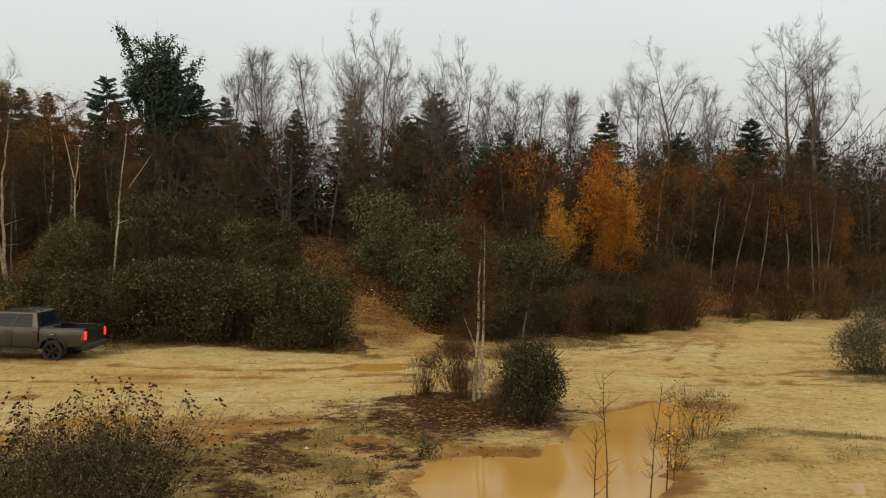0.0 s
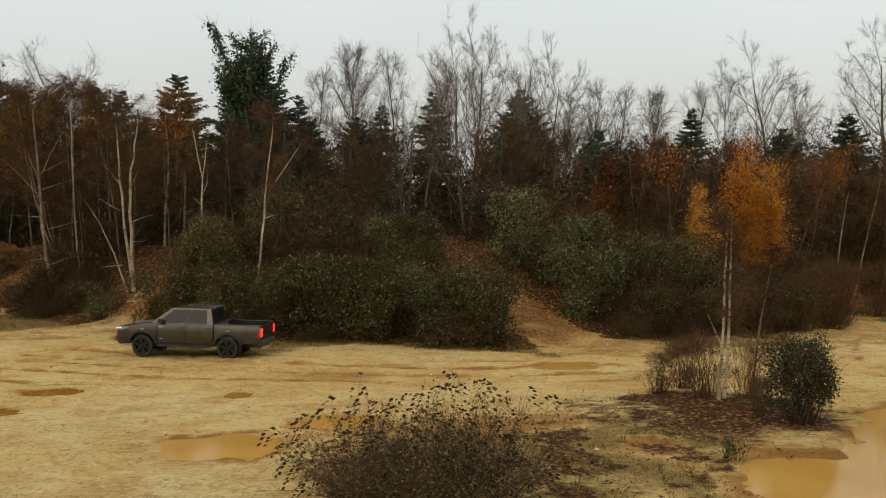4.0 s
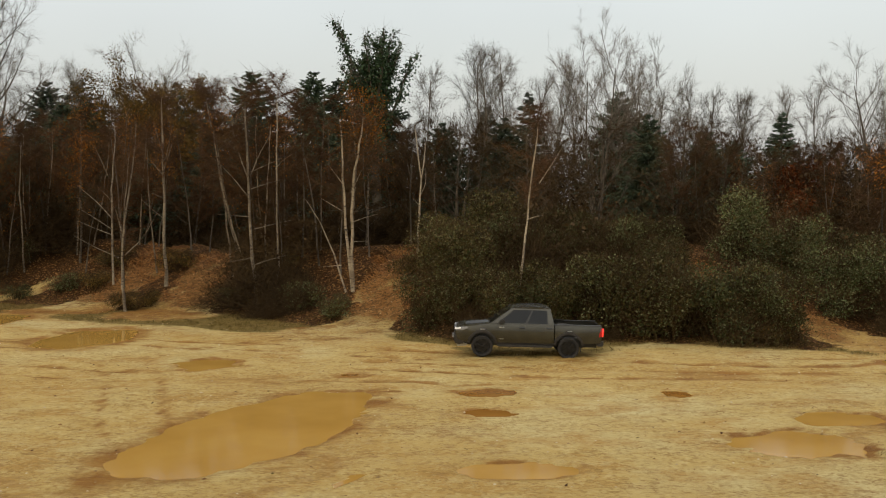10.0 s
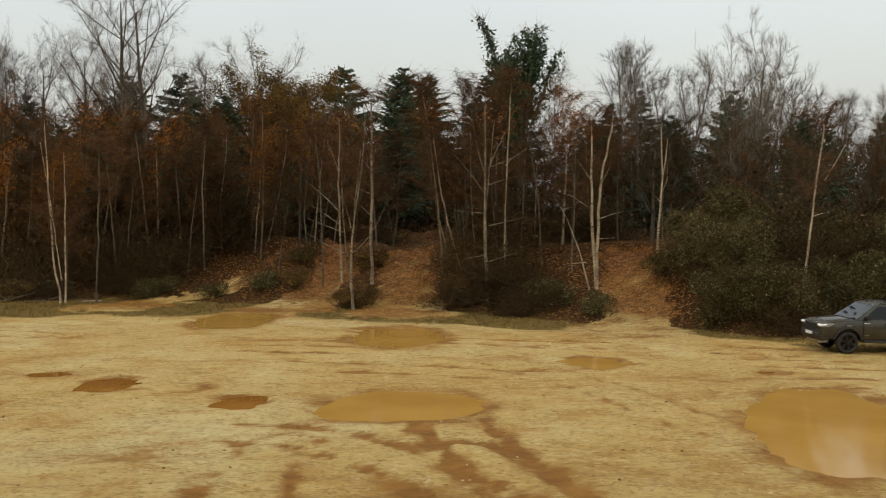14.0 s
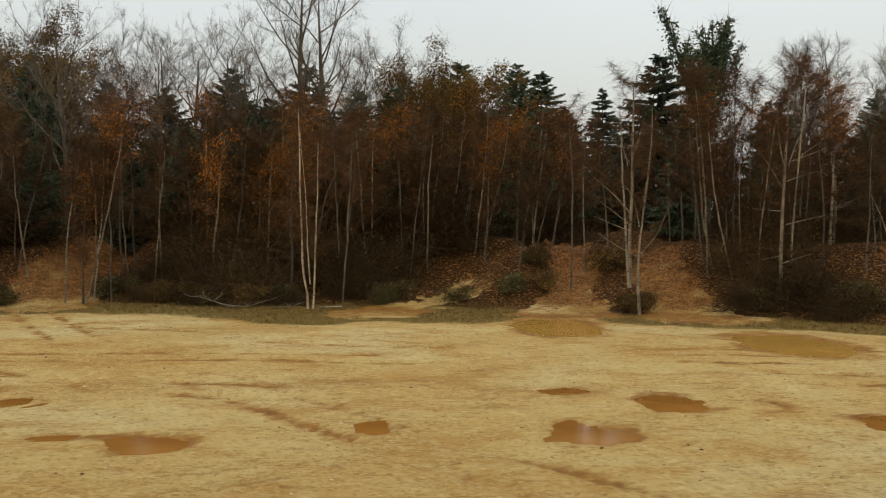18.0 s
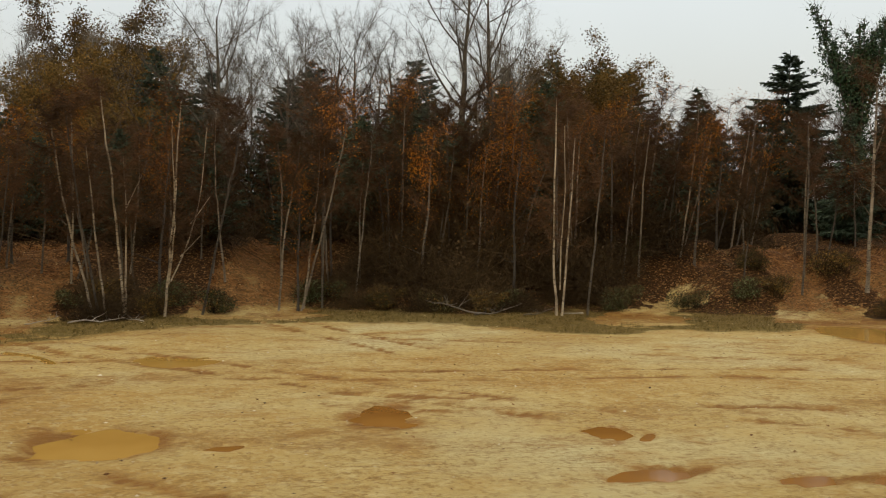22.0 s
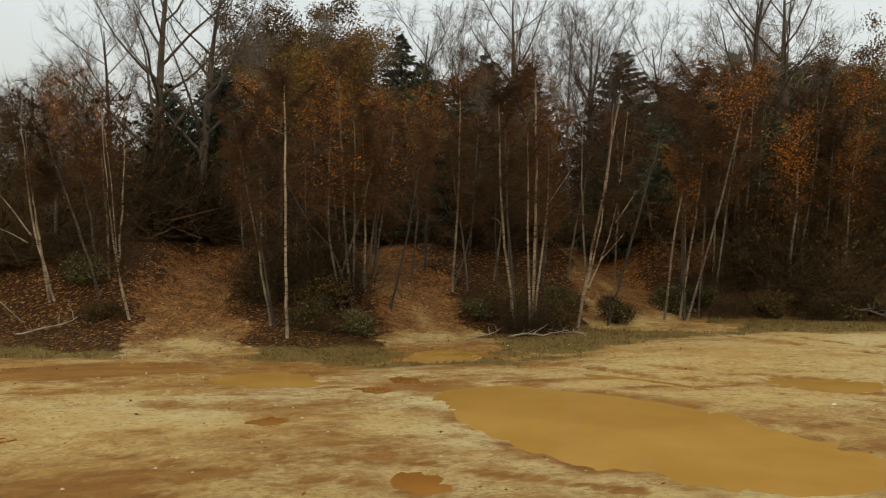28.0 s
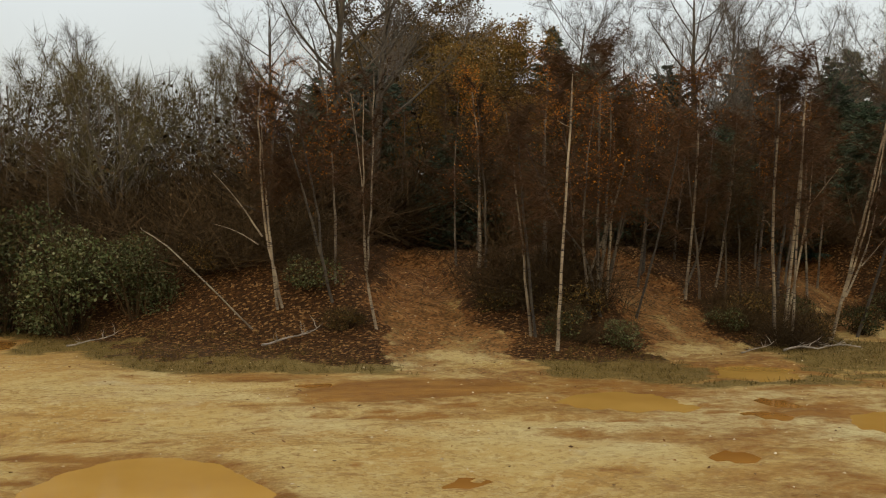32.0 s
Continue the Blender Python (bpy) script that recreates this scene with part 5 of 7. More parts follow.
# tall trees behind
TALL_KINDS = {
    "oak": dict(name="bare_tree", high=16, boughs=15, spread=0.42, first=0.28, upright=0.66, bark=BARK, twig=TWIG_GREY, fine_n=12, wild=0.85, dome=0.3),
    "ash": dict(name="bare_tree", high=16, boughs=14, spread=0.40, first=0.36, upright=0.80, bark=BARK_PALE, twig=TWIG_GREY, fine_n=14, wild=0.85, thick=0.8, dome=0.25),
    "slim": dict(name="slim_tree", high=16, boughs=15, spread=0.27, first=0.34, upright=0.95, bark=BARK_PALE, twig=TWIG_GREY, fine_n=11, thick=0.34, wild=0.75),
    "poplar": dict(name="bare_tree", high=16, boughs=14, spread=0.40, first=0.16, upright=0.95, bark=BARK_PALE, twig=TWIG_GREY, fine_n=14, stems=2, thick=0.5, wild=0.7, dome=0.3),
    "leafy": dict(name="oak_tree", high=11, boughs=20, spread=0.52, first=0.22, upright=0.6, leafy=68, twig=TWIG_BROWN, fine_n=6, leaf_size=0.125, dome=0.45),
    "pale": dict(name="oak_tree", high=13, boughs=17, spread=0.46, first=0.28, upright=0.72, dome=0.4, leafy=6, leaf_mat=LEAF_OLIVE, twig=TWIG_GREY, fine_n=12, leaf_size=0.07, wild=0.7),
    "rust": dict(name="rusty_tree", high=8, boughs=10, spread=0.42, first=0.2, upright=0.4, leafy=14, leaf_mat=LEAF_RUST, twig=TWIG_RED, fine_n=3, leaf_size=0.17),
    "grey": dict(name="bare_tree", high=9, boughs=13, spread=0.44, first=0.12, upright=0.6, twig=TWIG_OLIVE, bark=BARK_PALE, fine_n=8, stems=2, thick=0.45),
    "dusky": dict(name="bare_tree", high=9, boughs=10, spread=0.50, first=0.12, upright=0.35, twig=TWIG_BROWN, bark=BARK, fine_n=12, stems=2, thick=0.7),
}
TALL_TEXT = {
    "oak": "tall bare oak with dark spreading limbs behind the birches", "ash": "tall bare tree with pale grey limbs against the sky",
    "slim": "slim bare tree with upright grey twigs", "poplar": "broad bare tree with many upright fine branches",
    "leafy": "round oak still full of brown-green leaves",
    "pale": "tree with sparse pale yellowing leaves", "rust": "low tree with rust-orange leaves", "grey": "bare tree with a haze of pale brown twigs", "dusky": "dark dense bare tree with spreading low boughs",
}


def plant_tall(kind, x, y, high, variant=0):
    spec = dict(TALL_KINDS[kind])
    base = spec["high"]
    stand((kind, variant), lambda: bare_tree(seed=300 + 17 * variant + len(kind), **spec), x, y, high / base, RNG.uniform(0, 6.28), (RNG.uniform(-0.02, 0.02), 0), 0.1,
          TALL_TEXT[kind], "tree", "tall trees in the wood")


TALL_EAST = [
    ("ash", 20.2, 78.7, 16.5, 0), ("ash", 29.3, 80.9, 18.5, 1), ("ash", 28, 71.4, 17, 0), ("poplar", -5.2, 72, 13.2, 0), ("slim", -13.1, 71, 14, 0),
    ("slim", -9.2, 76, 14.5, 1), ("slim", 6.2, 90, 15, 0), ("slim", 10.3, 88, 14, 1), ("slim", 3.6, 90, 14, 0), ("slim", 14.2, 90, 15, 1), ("slim", -14.6, 74, 14.3, 0),
    ("slim", -1.6, 80, 14, 1), ("poplar", 1.2, 82, 14.2, 0), ("slim", 8, 88, 14.5, 1), ("slim", 12.1, 88, 13.8, 0), ("slim", -18, 80, 14, 1), ("pale", -43.7, 88, 15.6, 0),
]
TALL_EAST2 = [
    ("dusky", -9, 55, 8.5, 0), ("dusky", -4, 56, 8, 1), ("dusky", 0, 58, 8.5, 0), ("dusky", 4, 60, 8, 1), ("dusky", -13, 56, 8.5, 1), ("dusky", 10, 60, 7.5, 0), ("dusky", -17, 58, 8.5, 0),
    ("rust", 3.2, 55, 6.5, 0), ("rust", 1.4, 52, 4.4, 0), ("rust", 12, 58, 6, 0), ("rust", 6.7, 66, 7.5, 0), ("dusky", 18, 64, 8.5, 0), ("dusky", 23, 64, 8.5, 1), ("dusky", 28, 62, 8.5, 0),
    ("slim", 17, 86, 14, 0), ("slim", -6.5, 84, 14.5, 1), ("slim", 24, 84, 14, 0), ("slim", 31, 80, 13, 1), ("slim", -3.8, 86, 15, 0), ("slim", -11, 82, 15, 1),
]
TALL_MID = [
    ("oak", -51.5, 74, 19.6, 0), ("oak", -49.7, 71.7, 18.6, 1), ("oak", -54.6, 76, 14, 0), ("pale", -45.6, 84, 12.8, 0), ("oak", -56.5, 83.9, 16.2, 1), ("slim", -60.3, 78, 14.5, 0),
    ("slim", -64, 84, 13.5, 1), ("slim", -46.5, 80, 13.5, 0), ("leafy", -41.4, 77.4, 11.6, 0), ("oak", -70.7, 78, 14.5, 0),
    ("leafy", -75.4, 97, 15.5, 0), ("oak", -66, 71.6, 15.4, 1), ("poplar", -65.3, 85, 14.2, 0), ("oak", -59.2, 80, 15, 0), ("leafy", -72.6, 95, 13.5, 1),
]
TALL_WEST = [
    ("leafy", -75.7, 78, 10.6, 1), ("leafy", -73.0, 80, 9.8, 1),
    ("oak", -84.2, 71, 17.5, 1), ("oak", -83.0, 71.8, 16.5, 0), ("oak", -87, 76, 13, 0), ("slim", -79.1, 84, 14, 0), ("leafy", -78.6, 94, 12.5, 1),
    ("ash", -55.5, 84, 15.0, 0), ("grey", -88.1, 72, 9.0, 1), ("grey", -90.1, 73, 9.2, 0), ("grey", -93.8, 70, 9.0, 1), ("grey", -95.4, 72, 8.9, 0), ("grey", -92.5, 74, 8.6, 1),
    ("grey", -99, 76, 9.4, 0), ("slim", -89.5, 78, 10.5, 0), ("slim", -96, 80, 11, 1), ("slim", -73, 84, 14.5, 1), ("ash", -61.5, 82, 15, 1), ("leafy", -39.2, 80, 11.5, 1), ("pale", -37.5, 90, 12.5, 0),
]
for kind, x, y, h, v in TALL_EAST + TALL_EAST2 + TALL_MID + TALL_WEST:
    plant_tall(kind, x, y, h * (1.13 if kind in ("slim", "poplar") else 1.0), v)

stand("ivied", lambda: ivied_tree(320), -21.9, 73.7, 1.0, 0.6, (0, 0), 0.1, "tall tree smothered in dark green ivy", "tree", "tall trees in the wood")

CONIFERS = [
    (-36, 101.4, 17, 1), (-41.6, 95, 14.8, 0), (-39.6, 95, 14.4, 0), (-29.4, 103, 16.5, 2), (-27.1, 103, 16, 1), (-23, 81.8, 14.6, 1), (-22, 97.6, 13.4, 0), (-0.5, 85.5, 14, 2),
    (14.6, 86.2, 12, 0), (-12.8, 82.8, 11.3, 0), (25, 78, 11, 1), (31, 80, 11.5, 0), (-70.6, 80.9, 12.8, 0), (-50.2, 91.8, 14.8, 1), (-58, 105, 15.5, 2), (-8.2, 88, 13.5, 0),
]
CONIFERS_WEST = [
    (-69.4, 79, 10.2, 2), (-53.6, 78, 10.2, 2),
    (5.5, 80, 10.5, 1), (-44.5, 76, 10.5, 2), (-67.5, 90, 12, 1), (-75.5, 82, 10, 2), (-61.5, 84, 11.5, 2), (-47.4, 78, 11, 1), (-52.8, 80, 10.5, 0),
    (-31.5, 78, 9.5, 2), (-17, 72, 9.5, 2), (-55, 76, 9.5, 1), (-68, 76, 9, 0), (-13, 66, 8.5, 2), (18, 72, 9.5, 2), (-2.5, 68, 9, 2), (-25.5, 70, 9, 0), (-35.2, 74, 9, 1), (3, 66, 8, 2),
]
CONIFERS_LOW = [
    (-81.5, 79, 9.5, 2), (-79.6, 82, 9, 1), (-84.4, 80, 9, 2), (-71.5, 68, 6.2, 2), (-66.8, 67.5, 6, 2), (-58.2, 69, 7, 2), (-52.2, 69, 7.4, 1), (-47.2, 68, 6.5, 2), (-44, 70, 7, 2), (-61.6, 70, 6.2, 2), (-55.3, 71, 7.4, 1), (-38.4, 70, 6.6, 2), (-79.5, 69, 5.6, 2), (-76.0, 70, 6, 2),
]
FIR_KINDS = [dict(high=12, wide=3.2, droop=0.30, whorls=26, ragged=0.30, slope=0.55), dict(high=12, wide=4.6, droop=0.22, whorls=24, ragged=0.38, slope=0.8), dict(high=12, wide=4.4, droop=0.05, whorls=26, ragged=0.34, slope=0.9)]
for x, y, h, v in CONIFERS + CONIFERS_WEST + CONIFERS_LOW:
    stand(("fir", v), lambda v=v: conifer("conifer", 500 + v, **FIR_KINDS[v]), x, y, h / 12, RNG.uniform(0, 6.28), (0, 0), 0.1,
          "dark green conifer rising above the bare wood", "conifer", "conifers in the wood")

# ---- shrubs ----
BUSH_KINDS = [
    dict(seed=601, wide=4.2, deep=3.6, high=3.2, mat=LEAF_BRAMBLE, leaves=6200, size=0.094, second=LEAF_GREEN, stems=60, sprigs=1500, lumps=12),
    dict(seed=602, wide=4.0, deep=3.4, high=3.0, mat=LEAF_GREEN, leaves=6200, size=0.094, second=LEAF_BRAMBLE, stems=50, sprigs=900, lumps=11),
    dict(seed=603, wide=3.6, deep=3.2, high=2.6, mat=LEAF_BRAMBLE, leaves=5200, size=0.094, second=LEAF_GREEN, stems=80, sprigs=2200, lumps=12),
    dict(seed=604, wide=4.4, deep=3.6, high=3.4, mat=LEAF_GREEN, leaves=6200, size=0.096, second=LEAF_BRAMBLE, stems=50, sprigs=1100, lumps=12),
]
LOW_KINDS = [dict(seed=611 + k, wide=3.0, deep=2.2, high=1.25, mat=mat, leaves=1500, size=0.085, second=other, stems=70, sprigs=1500, lumps=9, stem_r=0.012)
             for k, (mat, other) in enumerate(((LEAF_BRAMBLE, LEAF_OAK), (LEAF_GREEN, LEAF_BRAMBLE), (LEAF_OAK, LEAF_BRAMBLE), (LEAF_GREEN, LEAF_OAK)))]
BUSH_TEXT = ["dense bramble thicket with dark grey-brown leaves", "grey-green leafy shrub on the bank", "brown twiggy bramble with dull leaves", "mixed green and brown evergreen shrub"]
MOUND = [
    (-19, 42.0, 1.0, 0), (-16.5, 41.0, 1.1, 2), (-14, 40.7, 1.0, 0), (-11.5, 40.2, 1.15, 0), (-9, 39.6, 1.1, 2), (-6.8, 39.0, 1.05, 3), (-5.0, 38.6, 0.95, 0), (-17.5, 44, 1.2, 0),
    (-14.5, 43.6, 1.1, 2), (-11.5, 43.0, 1.05, 0), (-8.8, 42.2, 1.0, 0), (-6.6, 41.2, 0.9, 2), (-15.5, 46.6, 1.25, 2), (-12, 46, 1.1, 0), (-9.6, 45.5, 1.0, 3), (-13.5, 49, 1.35, 2), (-18.5, 46.8, 1.1, 2),
    (-10.2, 47.6, 1.05, 2), (-15.8, 49.5, 1.4, 0), (-7.8, 44.6, 0.95, 2),
]
SHRUBS_EAST = [
    (-2.0, 44.6, 1.0, 1), (-0.5, 42.6, 0.95, 3), (1.5, 43.5, 1.05, 1), (3.6, 44.5, 1.05, 3), (6.0, 45.0, 0.9, 1), (8.2, 45.6, 0.85, 2), (-3.0, 47.5, 1.1, 3), (0.0, 46.8, 1.1, 1), (3.0, 47.8, 1.0, 1),
    (2.4, 41.8, 0.75, 2), (5.0, 42.6, 0.7, 2), (8.4, 43.3, 0.7, 0), (18.2, 50.4, 0.6, 2), (21.5, 51, 0.6, 2), (24.5, 51.5, 0.7, 0), (-94.6, 62.6, 1.25, 1), (-97.5, 64.0, 1.35, 3), (-92.6, 62.4, 1.0, 1), (-99.5, 67, 1.2, 1),
]
LOW_GREEN = [(x, float(np.interp(x, FOOT_X, FOOT_Y)) + up, s, v) for x, up, s, v in (
    (-66.4, 1.8, 0.5, 3), (-62.0, 1.4, 0.55, 1), (-60.6, 2.2, 0.5, 3), (-58.6, 1.2, 0.42, 3), (-52.4, 2.0, 0.45, 1), (-46.2, 1.8, 0.5, 3), (-43.0, 2.2, 0.45, 3), (-40.2, 3.0, 0.5, 1),
    (-29.0, 2.4, 0.5, 3), (-25.0, 2.4, 0.6, 1), (-23.2, 1.8, 0.5, 3), (-78.8, 3.0, 0.45, 3), (-77.2, 2.4, 0.4, 1), (-72.6, 2.6, 0.4, 3), (-68.0, 3.4, 0.5, 1), (-86.6, 5.5, 0.5, 3))]
SHRUBS_BANK = [
    (-28.0, 53.6, 0.42, 2), (-26.5, 53.8, 0.4, 0), (-35.2, 53.0, 0.45, 2), (-34.2, 53.6, 0.4, 2), (-38.4, 57.8, 0.5, 2), (-37.8, 60.5, 0.55, 0), (-33.9, 59, 0.6, 2), (-53.5, 57.6, 0.5, 2), (-55.8, 58.5, 0.5, 0),
    (-58, 60.2, 0.5, 2), (-47, 58.4, 0.35, 1), (-68.8, 57.6, 0.45, 2), (-71, 58.5, 0.5, 2), (-78.4, 57.5, 0.5, 2), (-80.5, 58.2, 0.5, 0), (-85.8, 57.2, 0.32, 2), (-90, 63, 0.5, 2), (-44, 63, 0.7, 2),
]
MOUND_FILL = [(x + RNG.uniform(-1.3, 1.3), y + RNG.uniform(0.3, 1.5), s * RNG.uniform(0.6, 1.15), RNG.choice((0, 2, 2, 3))) for x, y, s, v in MOUND + MOUND[5:] + MOUND[9:]]
MOUND_ALL = [(x, y, s * (0.80 if y > 41 else 0.92), v) for x, y, s, v in MOUND + MOUND_FILL]
MOUND_ALL = [(x, y, s, v) for x, y, s, v in MOUND_ALL if float(line_distance(np.array([x]), np.array([y]), BANK_TRACKS[0][1])[0][0]) > 0.7 + 1.5 * s]
MOUND_ALL += [(-4.9, 38.3, 0.6, 0), (-5.6, 38.9, 0.7, 3), (-6.6, 40.4, 0.75, 0)]
for x, y, s, v in MOUND_ALL + LOW_GREEN + SHRUBS_EAST + SHRUBS_BANK:
    if s < 0.62:
        stand(("low_bush", v), lambda v=v: bush("shrub", **LOW_KINDS[v]), x, y, s * 1.9, RNG.uniform(0, 6.28), (0, 0), 0.1, BUSH_TEXT[v], "shrub", "shrubs along the bank")
        continue
    stand(("bush", v), lambda v=v: bush("shrub", **BUSH_KINDS[v]), x, y, s, RNG.uniform(0, 6.28), (0, 0), 0.1, BUSH_TEXT[v], "shrub", "shrubs along the bank")

# near the camera
stand("holly", lambda: bush("evergreen_shrub", 620, 2.0, 1.8, 2.25, 9000, 0.062, LEAF_HOLLY, 70, TWIG_DARK, LEAF_GREEN, 16, 0.6, 900, 0.012), 2.2, 24.0, 1.0, 0.4, (0, 0), 0.05,
      "dark rounded evergreen shrub at the edge of the pond", "shrub")
stand("island_scrub", lambda: bush("twiggy_shrub", 621, 2.2, 1.8, 1.7, 420, 0.045, LEAF_DRY, 110, TWIG_RED, LEAF_RUST, 9, 0.8, 1500, 0.008), 0.6, 26.4, 1.0, 0, (0, 0), 0.05,
      "bare reddish twiggy shrub round the birch", "shrub", "shrubs by the pond")
for x, y, s in ((-0.6, 26.9, 0.7), (1.7, 26.4, 0.9), (0.4, 28.2, 0.8), (1.4, 24.6, 0.5)):
    stand("island_scrub", None, x, y, s, RNG.uniform(0, 6), (0, 0), 0.05, "bare reddish twiggy shrub round the birch", "shrub", "shrubs by the pond")
for x, y, s in ((9.0, 43.6, 1.5), (10.8, 44.6, 1.7), (7.2, 42.6, 1.3), (12.0, 46.4, 1.7), (17.5, 49.2, 1.6), (20.5, 49.8, 1.7), (23.0, 50.2, 1.8), (5.6, 42.0, 1.2), (15.6, 50.6, 1.7)):
    stand("island_scrub", None, x, y, s, RNG.uniform(0, 6), (0, 0), 0.05, "bare reddish twiggy shrub at the foot of the bank", "shrub", "twiggy shrubs along the bank")
stand("pale_scrub", lambda: bush("twiggy_shrub", 622, 4.2, 3.4, 3.3, 7000, 0.06, LEAF_DRY, 130, TWIG_GREY, LEAF_GREEN, 14, 0.6, 2400, 0.011), 14.7, 32.3, 1.0, 0, (0, 0), 0.05,
      "large bare greyish twiggy shrub on grass", "shrub")


def seedy_shrub():
    """The tall withered shrub near the camera, with dark drooping leaf tufts on long stems."""
    rng = np.random.RandomState(640)
    wood, leaf, pale = Shape(), Shape(), Shape()
    root = new("withered_shrub")
    for k in range(210):
        a, r = rng.uniform(0, 6.28), math.sqrt(rng.rand())
        p = np.array([0.75 * r * math.cos(a), 0.6 * r * math.sin(a), -0.05])
        out = np.array([math.cos(a) * r * 0.75, math.sin(a) * r * 0.65, 1.0])
        b = bent(p, out / np.linalg.norm(out), rng.uniform(0.9, 2.5), 6, 0.15, rng, -0.03)
        wood.tube(b, np.linspace(0.008, 0.002, 7), 3)
        for _ in range(38):
            q, d = point_on(b, rng.uniform(0.10, 0.97))
            w = heading(rng.uniform(0, 6.28), rng.uniform(-0.3, 0.7))
            e = q + w * rng.uniform(0.05, 0.26)
            wood.sliver(q, e, 0.005, rng)
            (pale if rng.rand() < 0.8 else leaf).leaf(e, rng.uniform(0.022, 0.05), rng, 0.2)
        if rng.rand() < 0.5:
            tip = b[-1]
            way = np.array([out[0], out[1], 0.0]) / (math.hypot(out[0], out[1]) + 1e-6)
            for i in range(6):
                leaf.leaf(tip + way * 0.045 * i + (0, 0, -0.012 * i * i) + 0.018 * rng.normal(size=3), 0.085, rng, 0, way + (0, 0, -0.15 - 0.1 * i))
    child("branchwork", wood.mesh("shrub_stems", TWIG_BROWN), root)
    child("foliage", leaf.mesh("shrub_leaves", simple_dark), root, "dark drooping seed tufts")
    child("foliage", pale.mesh("shrub_leaves", LEAF_DRY), root, "grey withered leaves")
    return root


simple_dark = foliage("dark_tufts", [(0.030, 0.021, 0.010), (0.058, 0.041, 0.020), (0.090, 0.064, 0.032)], 0.8, 0.1)
for k, (x, y, size) in enumerate(((-6.9, 16.7, 1.0), (-5.7, 17.2, 0.92), (-6.1, 16.3, 0.8), (-7.6, 17.3, 0.78))):
    stand("seedy", seedy_shrub, x, y, size, 2.0 * k, (0, 0), 0.05, "withered shrub with dark drooping tufts on grass", "shrub", "withered shrubs near the rise")


def sapling(seed, high, gold):
    rng = np.random.RandomState(seed)
    wood, leaf = Shape(), Shape()
    root = new("sapling")
    b = bent((0, 0, -0.05), (0, 0, 1), high, 7, 0.05, rng, 0.06)
    wood.tube(b, np.linspace(0.016, 0.004, 8), 5)
    for _ in range(16):
        q, _ = point_on(b, rng.uniform(0.2, 0.95))
        t = bent(q, heading(rng.uniform(0, 6.28), rng.uniform(0.3, 1.1)), high * rng.uniform(0.1, 0.28), 3, 0.12, rng, 0.06)
        side = Shape()
        side.tube(t, (0.007, 0.005, 0.004, 0.002), 3)
        child("side_branch", side.mesh("sapling_branch", TWIG_RED), root)
        for _ in range(gold):
            leaf.leaf(point_on(t, rng.uniform(0.3, 1))[0] + 0.03 * rng.normal(size=3), 0.06, rng)
    child("stem", wood.mesh("sapling_stem", TWIG_RED), root)
    if leaf.f:
        child("foliage", leaf.mesh("sapling_leaves", LEAF_GOLD), root, "few yellow leaves")
    return root


for k, (x, y, h, g) in enumerate(((3.05, 17.6, 2.5, 1), (3.85, 17.6, 2.3, 1), (2.7, 17.0, 1.7, 0), (4.3, 18.2, 1.6, 5), (4.6, 18.9, 1.3, 5))):
    stand(("sapling", k), lambda k=k, h=h, g=g: sapling(650 + k, h, g), x, y, 1.0, 0, (0, 0), 0.02,
          "thin brown sapling in front of the pond" if g < 3 else "low sapling with a few yellow leaves", "sapling", "saplings by the pond")
stand("clump", lambda: bush("low_shrub", 660, 1.9, 1.4, 1.1, 520, 0.05, LEAF_GREEN, 40, TWIG_BROWN, LEAF_ORANGE, 8, 0.9, 500, 0.007), 6.0, 22.3, 1.0, 0, (0, 0), 0.03,
      "low green and yellow shrub on a grassy hump", "shrub", "shrubs by the pond")
stand("clump", None, 4.8, 19.7, 0.7, 2.0, (0, 0), 0.03, "low green and yellow shrub on a grassy hump", "shrub", "shrubs by the pond")
stand("tuft", lambda: bush("grass_tussock", 661, 0.6, 0.5, 0.5, 200, 0.06, LEAF_BRAMBLE, 50, TWIG_OLIVE, None, 5, 0.9, 160, 0.006), -0.35, 20.6, 1.0, 0, (0, 0), 0.02,
      "brown-green tussock at the edge of the pond", "tussock")

# undergrowth below the birches, and the wood behind, both past counting
k = 0
for x in np.arange(-104, 32, 3.0):
    foot = float(np.interp(x, FOOT_X, FOOT_Y))
    for row in (0.9, 2.2, 3.6, 5.2, 7.2, 9.8, 13.2, 17.0):
        px, py = float(x) + RNG.uniform(-1.2, 1.2), foot + row + RNG.uniform(-0.8, 0.8)
        gap = min(float(line_distance(np.array([px]), np.array([py]), line)[0][0]) - half for half, line in BANK_TRACKS)
        if gap < 1.3 + 0.12 * row or (row < 2 and RNG.random() < 0.7) or (x < -72 and row < 6 and RNG.random() < (0.8 if x < -83 else 0.45)):
            continue
        v = RNG.randrange(3)
        stand(("brush", v), lambda v=v: brush(700 + v), px, py, (0.40 + 0.062 * row + (0.22 if row > 3 else 0)) * RNG.uniform(0.6, 1.25), RNG.uniform(-0.3, 0.3) + 3.14 * RNG.randrange(2), (0, 0), 0.05,
              "tangled brown undergrowth below the birches", "undergrowth", kind="stuff")


